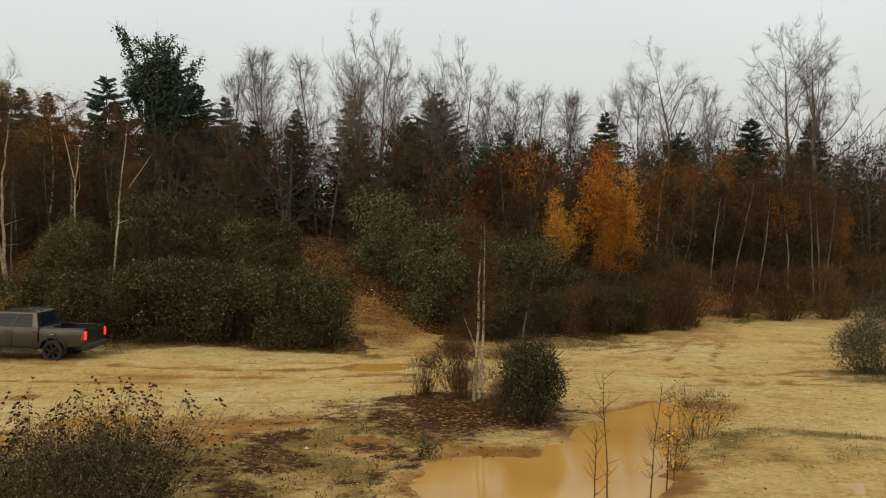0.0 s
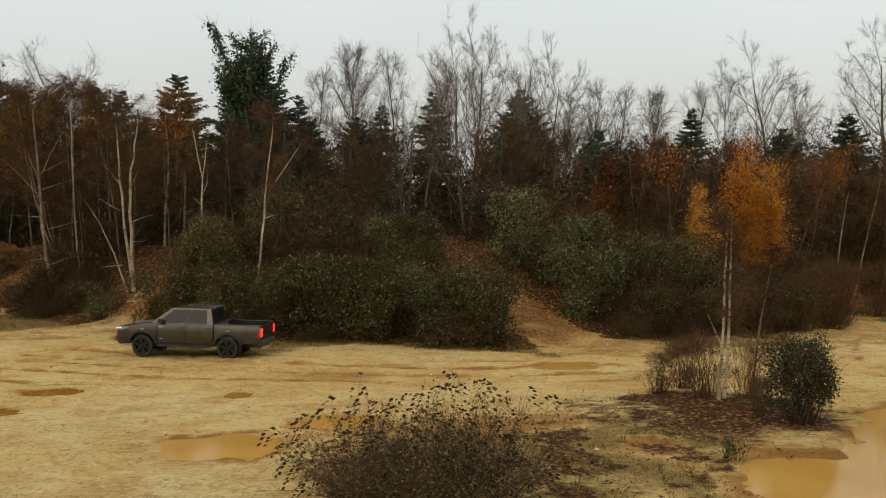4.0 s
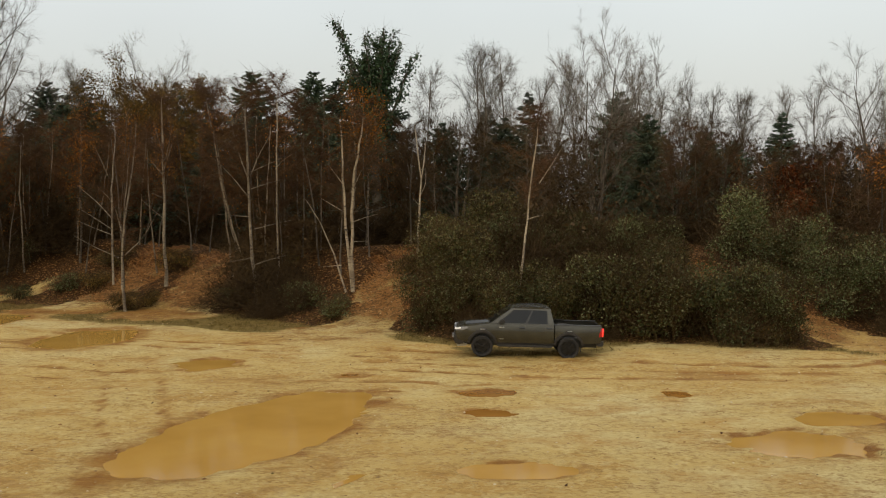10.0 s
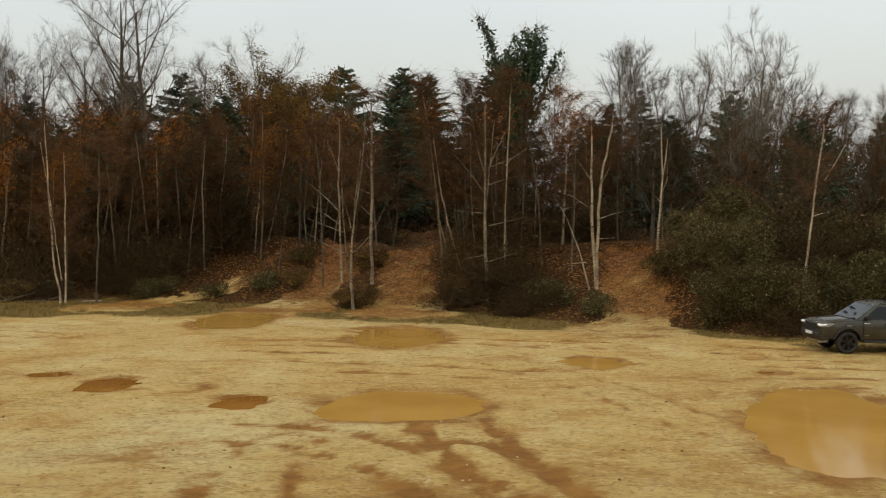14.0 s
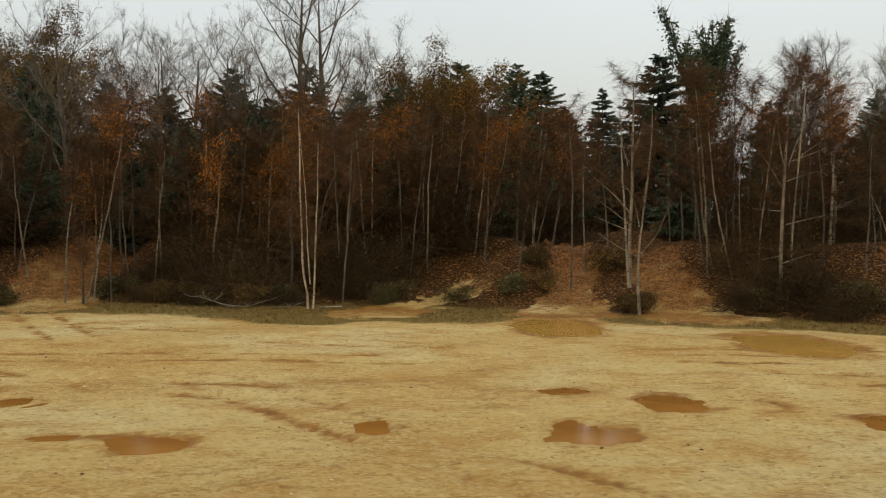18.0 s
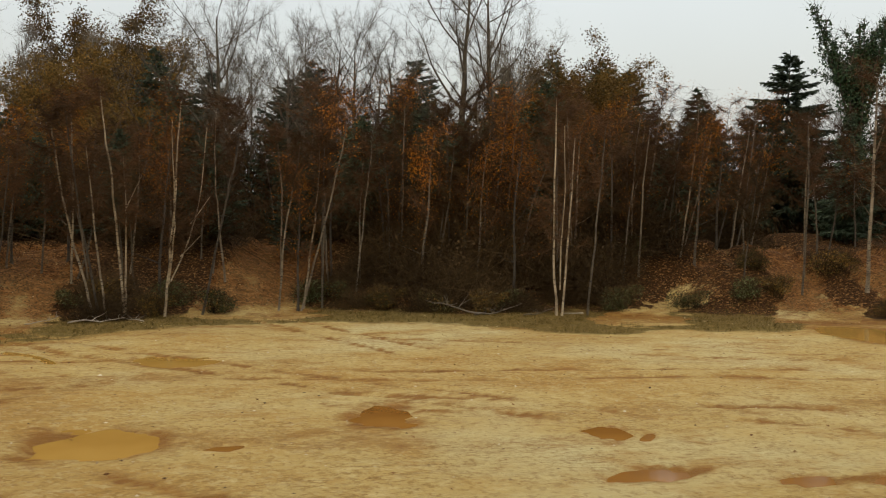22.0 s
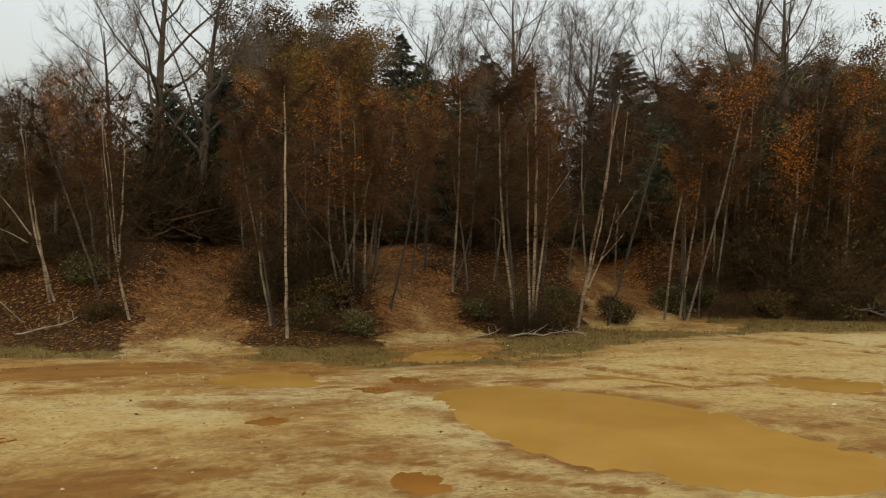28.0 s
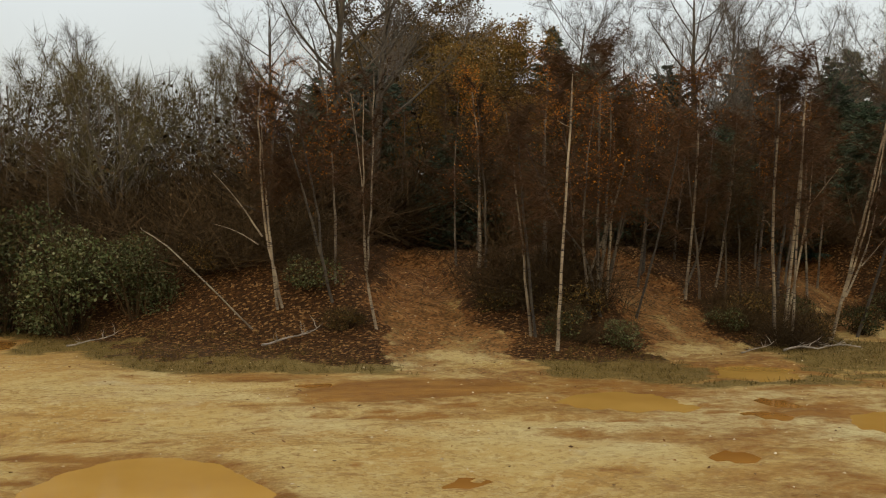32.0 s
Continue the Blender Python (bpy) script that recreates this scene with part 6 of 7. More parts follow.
def far_wood(seed, x0, x1):
    rng = np.random.RandomState(seed)
    s = Shape()
    for _ in range(20000):
        x, y = rng.uniform(x0, x1), rng.uniform(80, 104)
        top = 8.3 + 1.6 * math.sin(x * 0.31) + 1.0 * math.sin(x * 0.9 + 2)
        p = np.array([x, y, 3.2 + top * rng.rand() ** 1.3])
        d = rng.normal(size=3) * (0.5, 0.5, 0.5) + (0, 0, 0.7)
        s.sliver(p, p + d / np.linalg.norm(d) * rng.uniform(0.8, 2.0), rng.uniform(0.03, 0.06), rng)
    for _ in range(14000):
        x, y = rng.uniform(x0, x1), rng.uniform(78, 100)
        p = np.array([x, y, 3.0 + 8.5 * rng.rand() ** 1.7])
        s.leaf(p, rng.uniform(0.12, 0.28) * (1.7 if p[2] < 8 else 1.0), rng)
    return new("far_wood", s.mesh("far_wood", TWIG_BROWN))


for k, x0 in enumerate(range(-170, 100, 30)):
    tagged(far_wood(800 + k, x0, x0 + 30), "far brown wood behind the tall trees", "wood", kind="stuff")

# fallen branches and a board at the foot of the bank
for k, (x, y, s, turn) in enumerate(((-71.0, 54.9, 0.9, 0.2), (-73.0, 54.6, 0.55, 0.1), (-69.8, 55.2, 0.6, 2.6), (-87.4, 57.0, 0.9, 0.4), (-53.5, 56.2, 1.0, 0.05), (-55.6, 56.3, 1.2, 3.1), (-51.5, 56.0, 0.8, 0.2), (-93.5, 59.6, 0.7, 0.3))):
    dark = -60 < x < -50
    stand(("dead", k % 2, dark), lambda k=k: dead_branch(670 + k, mat=BARK_PALE if dark else None), x, y, s, turn, (0, 0), 0.02,
          "dark fallen branch at the foot of the bank" if dark else "bleached fallen branch at the foot of the bank", "branch", "fallen branches")


# loose cover, past counting: leaves, grass, stones
def scatter(name, mat, n, seed, want, make, label, category):
    rng = np.random.RandomState(seed)
    s = Shape()
    xs, ys = rng.uniform(-101, 28, n * 4), 12 + 56 * rng.rand(n * 4)
    zs, md, gr, lt, wn = lay(xs, ys)
    keep = np.nonzero(rng.rand(n * 4) < want(xs, ys, md, gr, lt, wn))[0][:n]
    for i in keep:
        make(s, np.array([xs[i], ys[i], zs[i]]), rng)
    tagged(new(name, s.mesh(name, mat)), label, category, kind="stuff")


def one_leaf(s, p, rng):
    s.leaf(p + (0, 0, 0.02), rng.uniform(0.04, 0.10), rng, 2.0)


def one_tuft(s, p, rng):
    for _ in range(5):
        q = p + np.array([rng.normal() * 0.07, rng.normal() * 0.07, -0.01])
        s.sliver(q, q + np.array([rng.normal() * 0.06, rng.normal() * 0.06, rng.uniform(0.06, 0.19)]), 0.016, rng)


def one_stone(s, p, rng):
    r = rng.uniform(0.012, 0.036) * (1.7 if rng.rand() < 0.05 else 1.0)
    k = len(s.v)
    for d in ((1, 0, 0), (0, 1, 0), (-1, 0, 0), (0, -1, 0), (0, 0, 0.7), (0, 0, -0.6)):
        s.v.append(tuple(p + np.array(d) * r * rng.uniform(0.65, 1.35)))
    s.f += [(k + a, k + (a + 1) % 4, k + 4) for a in range(4)] + [(k + (a + 1) % 4, k + a, k + 5) for a in range(4)]


scatter("leaf_litter", LITTER, 40000, 901, lambda x, y, m, g, l, w: np.where(x < -78, 1.0, 0.6) * np.clip(l, 0, 1) + 0.03 + 0.9 * ((x > -10) & (x < 2.5) & (y < 28) & (g + m > 0.5)), one_leaf, "brown and pale fallen birch leaves", "leaves")
scatter("pale_leaf_litter", LITTER_PALE, 16000, 904, lambda x, y, m, g, l, w: 0.9 * np.clip(1.5 * w - 0.15, 0, 1) * (y > 36), one_leaf, "pale yellow fallen leaves on the worn tracks", "leaves")
scatter("grass", GRASS, 24000, 902, lambda x, y, m, g, l, w: np.clip(1.6 * g - 0.35, 0, 1), one_tuft, "short yellowing grass along the bank", "grass")
scatter("stones", STONE, 5000, 903, lambda x, y, m, g, l, w: np.where(l < 0.3, 0.55, 0.12), one_stone, "small pale stones strewn on the sand", "stones")


# ---- the pickup truck ----
PAINT, pn, pl, pb = material("bronze_grey_paint", 0.27, 0.55)
pl.new(ramped(pn, pl, noise_of(pn, pl, 3.0, 5.0), [(0.35, (0.034, 0.033, 0.024)), (0.7, (0.054, 0.052, 0.038))]), pb.inputs["Base Color"])
pb.inputs["Coat Weight"].default_value = 0.5
DUSTY = simple("muddy_black_plastic", (0.009, 0.0085, 0.008), (0.030, 0.024, 0.017), 5.0, 0.6)
BLACK = simple("black_plastic", (0.008, 0.008, 0.008), (0.016, 0.016, 0.015), 12.0, 0.45)
RUBBER = simple("tyre_rubber", (0.007, 0.007, 0.007), (0.024, 0.019, 0.013), 9.0, 0.85, bump=0.3)
RIM = simple("black_rim", (0.012, 0.012, 0.012), (0.03, 0.028, 0.025), 8.0, 0.35, metal=0.6)
STEEL = simple("satin_metal", (0.30, 0.30, 0.29), (0.42, 0.42, 0.40), 20.0, 0.3, metal=0.9)
GLASS, _gn, _gl, gb = material("tinted_glass", 0.03)
gb.inputs["Base Color"].default_value = (0.010, 0.012, 0.014, 1)
gb.inputs["Transmission Weight"].default_value, gb.inputs["IOR"].default_value = 0.15, 1.45
gb.inputs["Specular IOR Level"].default_value = 0.24
CABIN = simple("dark_cabin", (0.010, 0.010, 0.011), (0.022, 0.021, 0.020), 6.0, 0.8)
LAMP, _n, _l, lb = material("lit_headlamp", 0.1)
lb.inputs["Base Color"].default_value = (0.75, 0.75, 0.72, 1)
lb.inputs["Emission Color"].default_value, lb.inputs["Emission Strength"].default_value = (1.0, 0.96, 0.86, 1), 0.15
LENS, _n, _l, lb = material("clear_lens", 0.06)
lb.inputs["Base Color"].default_value = (0.16, 0.16, 0.155, 1)
REDLIT, _n, _l, lb = material("lit_tail_lamp", 0.15)
lb.inputs["Base Color"].default_value = (0.6, 0.02, 0.015, 1)
lb.inputs["Emission Color"].default_value, lb.inputs["Emission Strength"].default_value = (1.0, 0.05, 0.03, 1), 1.0
RED, _n, _l, lb = material("red_lens", 0.15)
lb.inputs["Base Color"].default_value = (0.35, 0.012, 0.010, 1)
WHITE = simple("white_plate", (0.62, 0.62, 0.60), (0.75, 0.75, 0.72), 6.0, 0.4)


def part(name, bm, mat, parent, label=""):
    bmesh.ops.recalc_face_normals(bm, faces=bm.faces)
    m = bpy.data.meshes.new(name)
    bm.to_mesh(m)
    bm.free()
    m.materials.append(mat)
    if mat in (PAINT, RUBBER):
        m.shade_smooth()
        m.set_sharp_from_angle(angle=radians(28))
    ob = new(name, m)
    ob.parent = parent
    return tagged(ob, label) if label else ob


def prism(outline, y0, y1, round_by=0.0, bm=None, segs=2):
    """A side outline of (x, z) places drawn out from y0 to y1, with rounded edges."""
    own = bmesh.new()
    a = [own.verts.new((x, y0, z)) for x, z in outline]
    b = [own.verts.new((x, y1, z)) for x, z in outline]
    own.faces.new(a)
    own.faces.new(b[::-1])
    n = len(outline)
    for i in range(n):
        own.faces.new((a[i], b[i], b[(i + 1) % n], a[(i + 1) % n]))
    bmesh.ops.recalc_face_normals(own, faces=own.faces)
    if round_by:
        sharp = [e for e in own.edges if len(e.link_faces) == 2 and e.calc_face_angle(0) > 0.5]
        bmesh.ops.bevel(own, geom=sharp, offset=round_by, segments=segs, affect="EDGES", clamp_overlap=True)
    bmesh.ops.triangulate(own, faces=[f for f in own.faces if len(f.verts) > 4])
    if bm is None:
        return own
    tmp = bpy.data.meshes.new("tmp")
    own.to_mesh(tmp)
    own.free()
    bm.from_mesh(tmp)
    bpy.data.meshes.remove(tmp)
    return bm


def box(lo, hi, round_by=0.01, bm=None):
    return prism([(lo[0], lo[2]), (hi[0], lo[2]), (hi[0], hi[2]), (lo[0], hi[2])], lo[1], hi[1], round_by, bm, 1)


def slab(corners, thick, bm=None):
    """A panel from four corners, given thickness on its inner side."""
    bm = bm or bmesh.new()
    c = [Vector(p) for p in corners]
    n = (c[1] - c[0]).cross(c[3] - c[0]).normalized()
    f = [bm.verts.new(p) for p in c]
    g = [bm.verts.new(p - n * thick) for p in c]
    bm.faces.new(f)
    bm.faces.new(g[::-1])
    for i in range(4):
        bm.faces.new((f[i], g[i], g[(i + 1) % 4], f[(i + 1) % 4]))
    return bm


def bilinear(q, u, v):
    a, b, c, d = [Vector(p) for p in q]
    return (a * (1 - u) + b * u) * (1 - v) + (d * (1 - u) + c * u) * v


def arch(cx, cz, r, z0, forward=True):
    """Places round a wheel opening, along the sill from front to back."""
    a0 = math.asin((z0 - cz) / r)
    angles = np.linspace(math.pi - a0, a0, 11)
    return [(cx + r * math.cos(a), cz + r * math.sin(a)) for a in angles]


def shaped(bm):
    """Draws the nose and the tail in a little, and curves the flanks."""
    for z in (0.62, 0.70, 0.80, 0.90, 1.0, 1.08, 1.15):
        bmesh.ops.bisect_plane(bm, geom=bm.verts[:] + bm.edges[:] + bm.faces[:], plane_co=(0, 0, z), plane_no=(0, 0, 1))
    for v in bm.verts:
        x, z = v.co.x, v.co.z
        k = 1.0
        if x < -1.95:
            k -= 0.13 * ((-1.95 - x) / 0.7) ** 2
        if x > 2.2:
            k -= 0.02 * ((x - 2.2) / 0.45) ** 2
        k -= 0.42 * max(0.0, z - 0.90) ** 2 + 0.42 * max(0.0, 0.80 - z) ** 2
        v.co.y *= k
    return bm


FRONT, REAR, WHEEL_R, HALF = -1.67, 1.43, 0.39, 0.915


def wheel_parts(parent, x, side):
    w = new("wheel")
    w.parent = parent
    w.matrix_basis = Matrix.Translation((x, side * 0.80, WHEEL_R)) @ Matrix.Rotation(0.0 if side < 0 else math.pi, 4, "Z")
    ring = [(0.285, -0.10), (0.30, -0.125), (0.345, -0.132), (0.375, -0.118), (WHEEL_R, -0.085), (WHEEL_R, 0.085), (0.375, 0.118), (0.345, 0.13), (0.285, 0.10)]
    bm = bmesh.new()
    n = 36
    rows = []
    for i in range(n):
        a = 2 * math.pi * i / n
        lug = 0.008 if i % 2 else 0.0
        rows.append([bm.verts.new(((r - (lug if r > 0.37 else 0)) * math.cos(a), y, (r - (lug if r > 0.37 else 0)) * math.sin(a))) for r, y in ring])
    for i in range(n):
        for j in range(len(ring) - 1):
            bm.faces.new((rows[i][j], rows[i][j + 1], rows[(i + 1) % n][j + 1], rows[(i + 1) % n][j]))
    part("tyre", bm, RUBBER, w, "muddy black off-road tyre")
    bm = bmesh.new()
    rim = [(0.287, -0.10), (0.270, -0.105), (0.255, -0.085), (0.25, 0.08), (0.287, 0.10)]
    rows = [[bm.verts.new((r * math.cos(2 * math.pi * i / n), y, r * math.sin(2 * math.pi * i / n))) for r, y in rim] for i in range(n)]
    for i in range(n):
        for j in range(len(rim) - 1):
            bm.faces.new((rows[i][j], rows[i][j + 1], rows[(i + 1) % n][j + 1], rows[(i + 1) % n][j]))
    back = [bm.verts.new((0.25 * math.cos(2 * math.pi * i / n), 0.02, 0.25 * math.sin(2 * math.pi * i / n))) for i in range(n)]
    bm.faces.new(back)
    part("rim", bm, RIM, w)
    for k in range(6):
        a = 2 * math.pi * k / 6 + 0.3
        bm = prism([(0.05, -0.032), (0.26, -0.05), (0.26, 0.05), (0.05, 0.032)], -0.085, -0.05, 0.008)
        bmesh.ops.rotate(bm, verts=bm.verts, cent=(0, 0, 0), matrix=Matrix.Rotation(a, 3, "Y"))
        part("spoke", bm, RIM, w)
    bm = bmesh.new()
    bmesh.ops.create_cone(bm, cap_ends=True, segments=16, radius1=0.058, radius2=0.045, depth=0.03, matrix=Matrix.Translation((0, -0.095, 0)) @ Matrix.Rotation(math.pi / 2, 4, "X"))
    part("hub_cap", bm, RIM, w, "black hub cap")
    return w


def pickup_truck():
    root = new("pickup_truck")
    # nose: bonnet, wings
    nose = [(-2.60, 0.62), (-2.645, 0.80), (-2.635, 0.98), (-2.57, 1.05), (-2.30, 1.115), (-1.70, 1.18), (-1.28, 1.225), (-1.13, 1.225), (-1.13, 0.52), (-1.16, 0.52)]
    low = arch(FRONT, 0.42, 0.475, 0.52)
    nose += low[::-1] + [(-2.22, 0.52), (-2.45, 0.55)]
    part("front_body", shaped(prism(nose, -HALF, HALF, 0.045)), PAINT, root, "bronze-grey bonnet and front wings")
    part("bonnet_scoop", shaped(prism([(-2.30, 1.105), (-1.45, 1.185), (-1.42, 1.215), (-2.20, 1.145)], -0.42, 0.42, 0.015)), BLACK, root, "matt black bonnet panel")
    # cabin floor block and doors
    part("cabin_body", shaped(prism([(-1.135, 0.50), (0.90, 0.50), (0.90, 1.22), (-1.135, 1.22)], -0.895, 0.895, 0.01)), PAINT, root)
    for s in (-1, 1):
        for x0, x1 in ((-1.115, -0.09), (-0.075, 0.89)):
            d = part("door", shaped(prism([(x0, 0.54), (x1, 0.54), (x1, 1.215), (x0, 1.215)] if x0 < -0.5 else [(x0, 0.54), (0.80, 0.54), (x1, 0.74), (x1, 1.215), (x0, 1.215)],
                                          s * 0.88, s * 0.921, 0.012)), PAINT, root)
            hx = x1 - 0.16
            part("handle", shaped(box((hx - 0.11, min(s * 0.91, s * 0.955), 1.065), (hx + 0.11, max(s * 0.91, s * 0.955), 1.105), 0.012)), BLACK, d, "black door handle")
        part("belt_trim", shaped(box((-1.12, min(s * 0.90, s * 0.916), 1.216), (0.90, max(s * 0.90, s * 0.916), 1.238), 0.004)), STEEL, root, "thin bright waist trim")
    # the upper cabin: roof, pillars, windows
    zb, zt = 1.225, 1.765
    q_side = {s: [(-1.36, s * 0.893, zb), (0.89, s * 0.893, zb), (0.76, s * 0.735, zt), (-0.62, s * 0.735, zt)] for s in (-1, 1)}
    cells_u, cells_v = [0.0, 0.10, 0.535, 0.575, 0.905, 1.0], [0.0, 0.03, 0.90, 1.0]
    for s in (-1, 1):
        frame_bm = bmesh.new()
        for i in range(5):
            for j in range(3):
                q = [bilinear(q_side[s], cells_u[a], cells_v[b]) for a, b in ((i, j), (i + 1, j), (i + 1, j + 1), (i, j + 1))]
                q = q if s < 0 else q[::-1]
                if j == 1 and i in (1, 3):
                    n = (q[1] - q[0]).cross(q[3] - q[0]).normalized()
                    part("side_window", slab([p - n * 0.012 for p in q], 0.008), GLASS, root, "dark tinted window")
                elif j == 1 and i == 2:
                    part("pillar", slab([p - n0 * 0.0 for p, n0 in zip(q, [Vector((0, 0, 0))] * 4)], 0.04), BLACK, root, "black centre pillar")
                else:
                    slab(q, 0.04, frame_bm)
        part("window_frame", frame_bm, PAINT, root)
    screen = [(-1.40, -0.87, zb), (-1.40, 0.87, zb), (-0.64, 0.71, zt), (-0.64, -0.71, zt)]
    part("windscreen", slab([bilinear(screen, *uv) for uv in ((0.03, 0.02), (0.97, 0.02), (0.97, 0.95), (0.03, 0.95))][::-1], 0.01), GLASS, root, "dark raked windscreen")
    for u in (0.0, 0.97):
        part("pillar", slab([bilinear(screen, *uv) for uv in ((u, 0.0), (u + 0.03, 0.0), (u + 0.03, 1.0), (u, 1.0))][::-1], 0.05), PAINT, root)
    rear = [(0.90, 0.87, zb), (0.90, -0.87, zb), (0.77, -0.715, zt), (0.77, 0.715, zt)]
    part("rear_window", slab([bilinear(rear, *uv) for uv in ((0.12, 0.12), (0.88, 0.12), (0.88, 0.88), (0.12, 0.88))][::-1], 0.01), GLASS, root)
    rb = bmesh.new()
    for u0, u1, v0, v1 in ((0, 0.12, 0, 1), (0.88, 1, 0, 1), (0.12, 0.88, 0, 0.12), (0.12, 0.88, 0.88, 1)):
        slab([bilinear(rear, *uv) for uv in ((u0, v0), (u1, v0), (u1, v1), (u0, v1))][::-1], 0.03, rb)
    part("rear_frame", rb, PAINT, root)
    roof = prism([(-0.69, 1.745), (-0.50, 1.79), (-0.05, 1.815), (0.40, 1.81), (0.70, 1.79), (0.81, 1.745)], -0.74, 0.74, 0.03)
    part("roof", roof, PAINT, root)
    for s in (-1, 1):
        part("roof_rail", prism([(-0.42, 1.795), (-0.36, 1.845), (0.50, 1.85), (0.62, 1.80), (0.56, 1.80), (0.48, 1.83), (-0.32, 1.825), (-0.38, 1.79)], s * 0.60 - 0.018, s * 0.60 + 0.018, 0.006), BLACK, root, "black roof rail")
        m = part("wing_mirror", prism([(-1.08, 1.235), (-0.89, 1.225), (-0.87, 1.36), (-0.95, 1.40), (-1.06, 1.37)], min(s * 0.94, s * 1.10), max(s * 0.94, s * 1.10), 0.03), BLACK, root, "black wing mirror")
        part("mirror_arm", box((-1.01, min(s * 0.86, s * 0.96), 1.22), (-0.93, max(s * 0.86, s * 0.96), 1.27), 0.01), BLACK, m)
    # inside the cabin
    part("dashboard", prism([(-1.12, 0.9), (-0.76, 0.9), (-0.74, 1.22), (-1.12, 1.24)], -0.78, 0.78, 0.03), CABIN, root)
    for x in (-0.42, 0.40):
        for s in (-1, 1):
            part("seat", prism([(x, 0.9), (x + 0.22, 0.9), (x + 0.32, 1.52), (x + 0.20, 1.55), (x + 0.08, 1.05), (x - 0.1, 1.0)], s * 0.40 - 0.24, s * 0.40 + 0.24, 0.04), CABIN, root)
    # load bed
    for s in (-1, 1):
        sidewall = [(0.93, 0.55), (0.93, 1.215), (2.60, 1.205), (2.63, 0.80), (2.58, 0.60)]
        low2 = arch(REAR, 0.42, 0.475, 0.55)
        part("bed_side", shaped(prism(sidewall + low2[::-1], min(s * 0.80, s * HALF), max(s * 0.80, s * HALF), 0.025)), PAINT, root)
        part("bed_rail", shaped(box((0.94, min(s * 0.79, s * 0.90), 1.207), (2.60, max(s * 0.79, s * 0.90), 1.235), 0.008)), BLACK, root, "black bed rail cap")
        part("sports_bar", shaped(prism([(1.02, 1.22), (1.46, 1.22), (1.36, 1.265), (1.06, 1.275)], min(s * 0.74, s * 0.82), max(s * 0.74, s * 0.82), 0.015)), DUSTY, root, "dark bar end at the bed rail")
    part("bed_floor", box((0.93, -0.80, 0.70), (2.58, 0.80, 0.76)), BLACK, root, "black bed liner")
    part("bed_front", box((0.93, -0.80, 0.74), (0.97, 0.80, 1.20)), BLACK, root)
    part("tailgate", prism([(2.56, 0.66), (2.63, 0.66), (2.645, 0.95), (2.63, 1.20), (2.57, 1.20)], -0.79, 0.79, 0.015), PAINT, root)
    # arches, sills, bumpers
    for s in (-1, 1):
        for cx, r in ((FRONT, 0.475), (REAR, 0.475)):
            out = arch(cx, 0.42, r + 0.085, 0.50)
            inn = arch(cx, 0.42, r - 0.005, 0.50)
            part("wheel_arch", shaped(prism(out + inn[::-1], min(s * 0.90, s * 0.962), max(s * 0.90, s * 0.962), 0.012)), DUSTY, root, "black plastic wheel arch trim")
            v = part("arch_vent", shaped(box((cx - 0.10, min(s * 0.93, s * 0.955), 0.985), (cx + 0.12, max(s * 0.93, s * 0.955), 1.03), 0.006)), BLACK, root, "slotted vent above the wheel")
            for k in range(2):
                part("slot", shaped(box((cx - 0.08, min(s * 0.94, s * 0.966), 0.990 + 0.02 * k), (cx + 0.10, max(s * 0.94, s * 0.966), 1.000 + 0.02 * k), 0.0)), STEEL, v)
            part("wheel_well", prism(arch(cx, 0.42, 0.47, 0.45) + [(cx + 0.2, 0.44), (cx - 0.2, 0.44)], min(s * 0.45, s * 0.66), max(s * 0.45, s * 0.66)), BLACK, root)
        step = part("side_step", prism([(-1.10, 0.40), (0.84, 0.40), (0.88, 0.47), (-1.14, 0.47)], min(s * 0.84, s * 0.99), max(s * 0.84, s * 0.99), 0.02), DUSTY, root, "black side step")
        for x in (-0.7, 0.5):
            part("bracket", box((x - 0.04, min(s * 0.55, s * 0.86), 0.40), (x + 0.04, max(s * 0.55, s * 0.86), 0.50)), BLACK, step)
        part("sill", shaped(box((-1.18, min(s * 0.86, s * 0.90), 0.47), (0.92, max(s * 0.86, s * 0.90), 0.545), 0.01)), DUSTY, root)
        flap = part("mud_flap", box((REAR + 0.43, min(s * 0.68, s * 0.90), 0.26), (REAR + 0.45, max(s * 0.68, s * 0.90), 0.62), 0.004), BLACK, root)
        # plain bars where the door badges are
        part("badge", shaped(box((-1.10, min(s * 0.90, s * 0.930), 1.085), (-0.90, max(s * 0.90, s * 0.926), 1.10), 0.003)), WHITE, root, "small bright badge")
        part("badge", shaped(box((-1.06, min(s * 0.91, s * 0.925), 0.665), (-0.90, max(s * 0.91, s * 0.925), 0.685), 0.003)), STEEL, root)
    bump = part("front_bumper", shaped(prism([(-2.58, 0.40), (-2.68, 0.50), (-2.70, 0.70), (-2.64, 0.80), (-2.30, 0.80), (-2.26, 0.62), (-2.30, 0.46)], -0.90, 0.90, 0.04)), DUSTY, root, "black front bumper")
    for s in (-1, 1):
        part("fog_lamp", box((-2.60, s * 0.66 - 0.09, 0.58), (-2.56, s * 0.66 + 0.09, 0.66), 0.01), LENS, bump)
    part("skid_plate", prism([(-2.56, 0.32), (-2.60, 0.42), (-2.20, 0.42), (-2.24, 0.34)], -0.5, 0.5, 0.01), STEEL, root)
    grille = part("grille", shaped(prism([(-2.665, 0.78), (-2.655, 1.03), (-2.60, 1.03), (-2.60, 0.78)], -0.56, 0.56, 0.015)), BLACK, root, "black mesh grille")
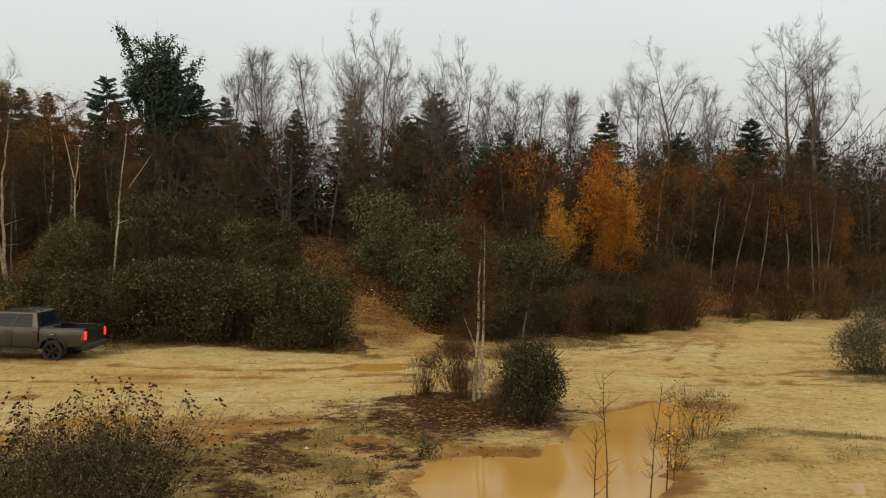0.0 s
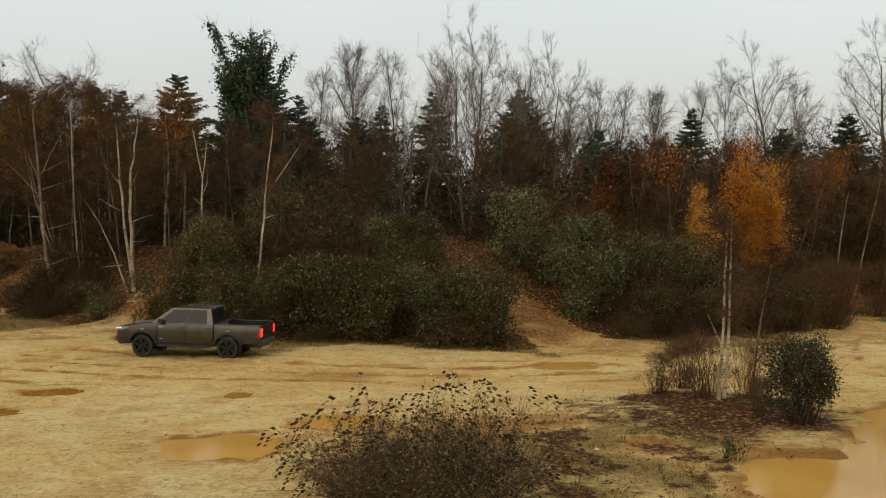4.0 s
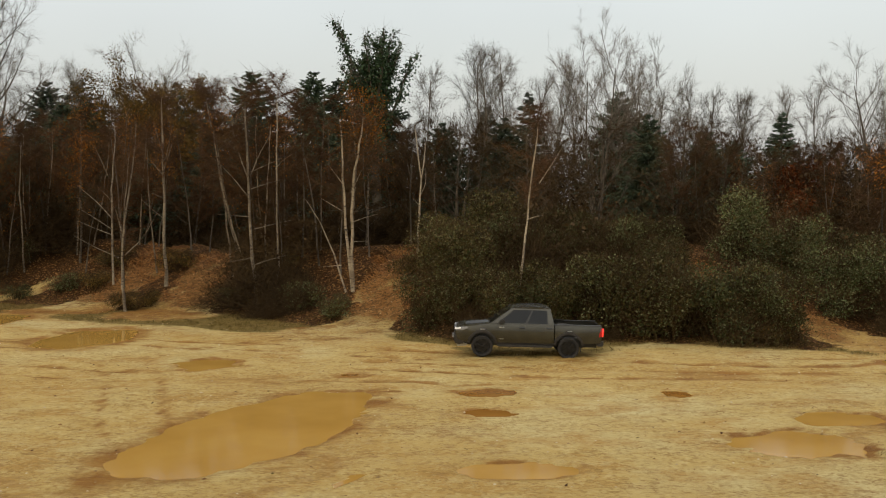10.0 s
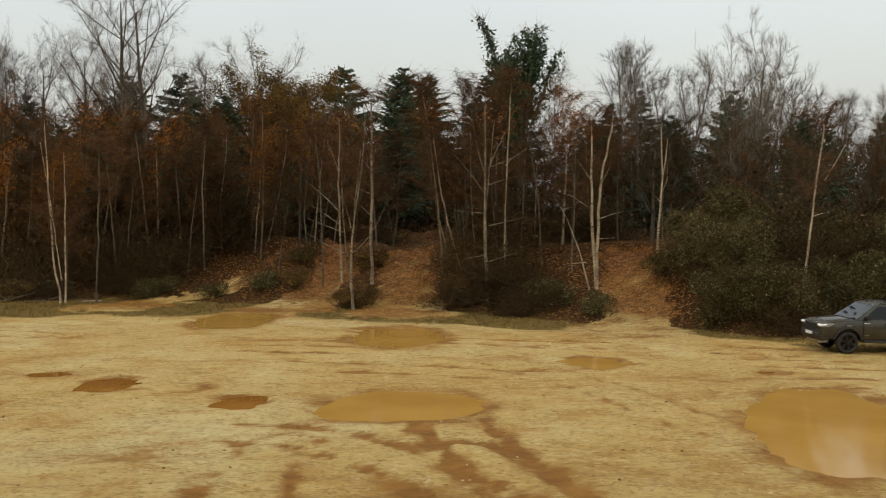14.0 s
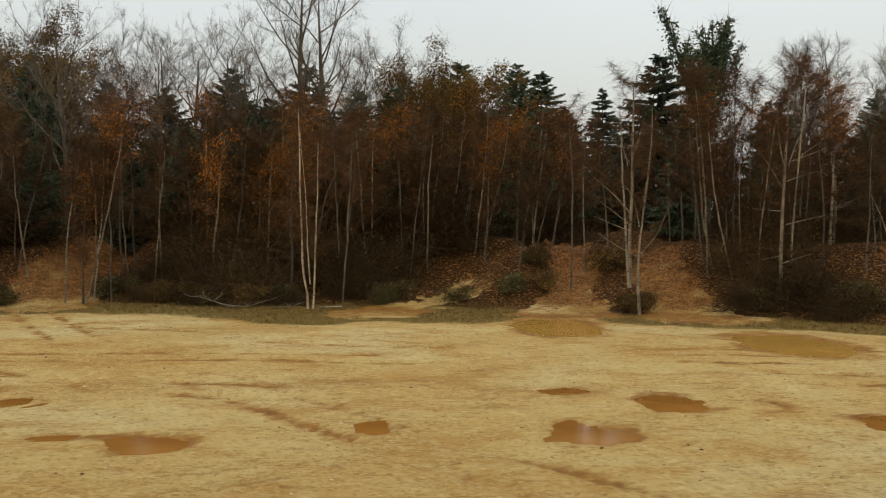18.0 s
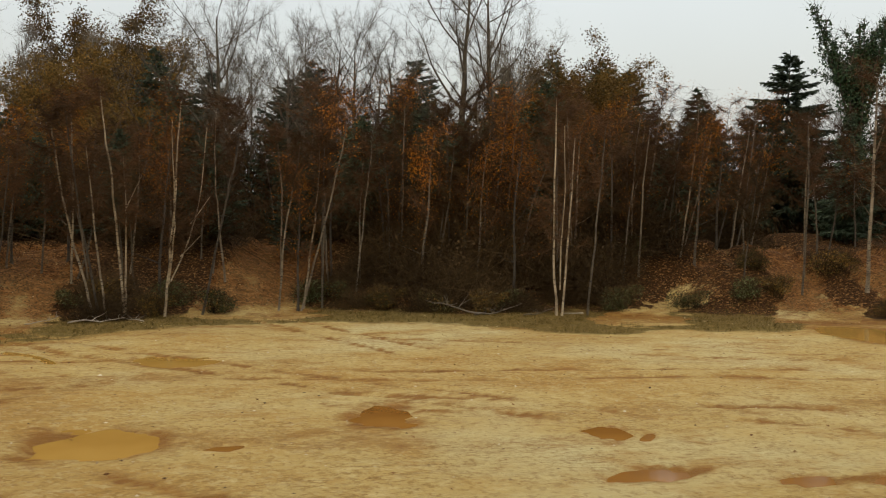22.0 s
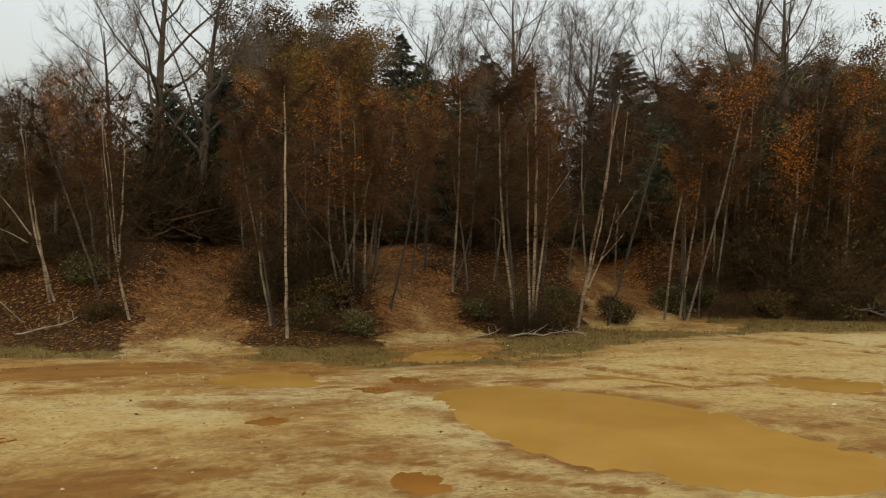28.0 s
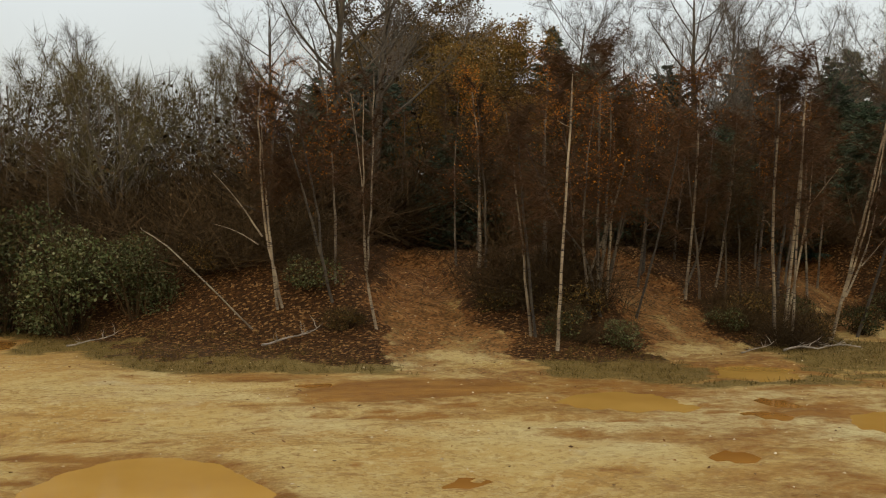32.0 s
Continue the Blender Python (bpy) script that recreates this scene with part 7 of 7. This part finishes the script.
    for k in range(4):
        part("grille_bar", shaped(box((-2.68, -0.54, 0.81 + 0.055 * k), (-2.655, 0.54, 0.825 + 0.055 * k), 0.004)), BLACK, grille)
    for s in (-1, 1):
        h = part("headlight", shaped(prism([(-2.66, 0.92), (-2.63, 1.05), (-2.20, 1.09), (-2.16, 1.03), (-2.40, 0.93)], min(s * 0.60, s * 0.945), max(s * 0.60, s * 0.945), 0.02)), LENS, root, "slim lit headlight")
        part("lamp", shaped(prism([(-2.67, 0.965), (-2.655, 1.03), (-2.44, 1.045), (-2.46, 0.985)], min(s * 0.66, s * 0.952), max(s * 0.66, s * 0.952), 0.01)), LAMP, h, "white daytime lamp")
        t = part("tail_light", shaped(prism([(2.50, 0.82), (2.64, 0.82), (2.655, 1.14), (2.60, 1.16), (2.52, 0.98)], min(s * 0.74, s * 0.925), max(s * 0.74, s * 0.925), 0.012)), RED, root, "red tail light")
        part("lamp", shaped(prism([(2.61, 0.84), (2.665, 0.84), (2.67, 1.13), (2.63, 1.14)], min(s * 0.78, s * 0.935), max(s * 0.78, s * 0.935), 0.008)), REDLIT, t, "lit red lamp strip")
    part("number_plate", box((-2.735, -0.26, 0.60), (-2.715, 0.26, 0.71), 0.003), WHITE, root, "white front plate")
    part("rear_bumper", prism([(2.46, 0.48), (2.68, 0.48), (2.70, 0.60), (2.67, 0.68), (2.46, 0.68)], -0.86, 0.86, 0.03), DUSTY, root, "black rear bumper")
    part("chassis", box((-2.3, -0.42, 0.38), (2.5, 0.42, 0.54)), BLACK, root)
    for x in (FRONT, REAR):
        part("axle", box((x - 0.06, -0.72, WHEEL_R - 0.06), (x + 0.06, 0.72, WHEEL_R + 0.06), 0.02), BLACK, root)
        for s in (-1, 1):
            wheel_parts(root, x, s)
    part("aerial", prism([(-0.10, 1.80), (0.02, 1.80), (0.03, 1.86), (-0.02, 1.85)], -0.02, 0.02, 0.006), BLACK, root)
    return root


truck = pickup_truck()
truck.matrix_basis = Matrix.Translation((-15.62, 35.4, ground_z(-15.6, 34.7) - 0.03)) @ Matrix.Rotation(radians(-3.5), 4, "Z") @ Matrix.Rotation(radians(1.6), 4, "Y")
tagged(truck, "bronze-grey double-cab pickup truck with black wheels on the sand", "pickup truck")

# a board at the foot of the bank
board = new("board")
part("plank", box((-0.6, -0.09, 0.0), (0.6, 0.09, 0.05), 0.006), DEADWOOD, board)
board.matrix_basis = Matrix.Translation((-49.6, 57.2, ground_z(-49.6, 57.2) + 0.0)) @ Matrix.Rotation(0.1, 4, "Z")
tagged(board, "short weathered board lying on grass", "board")
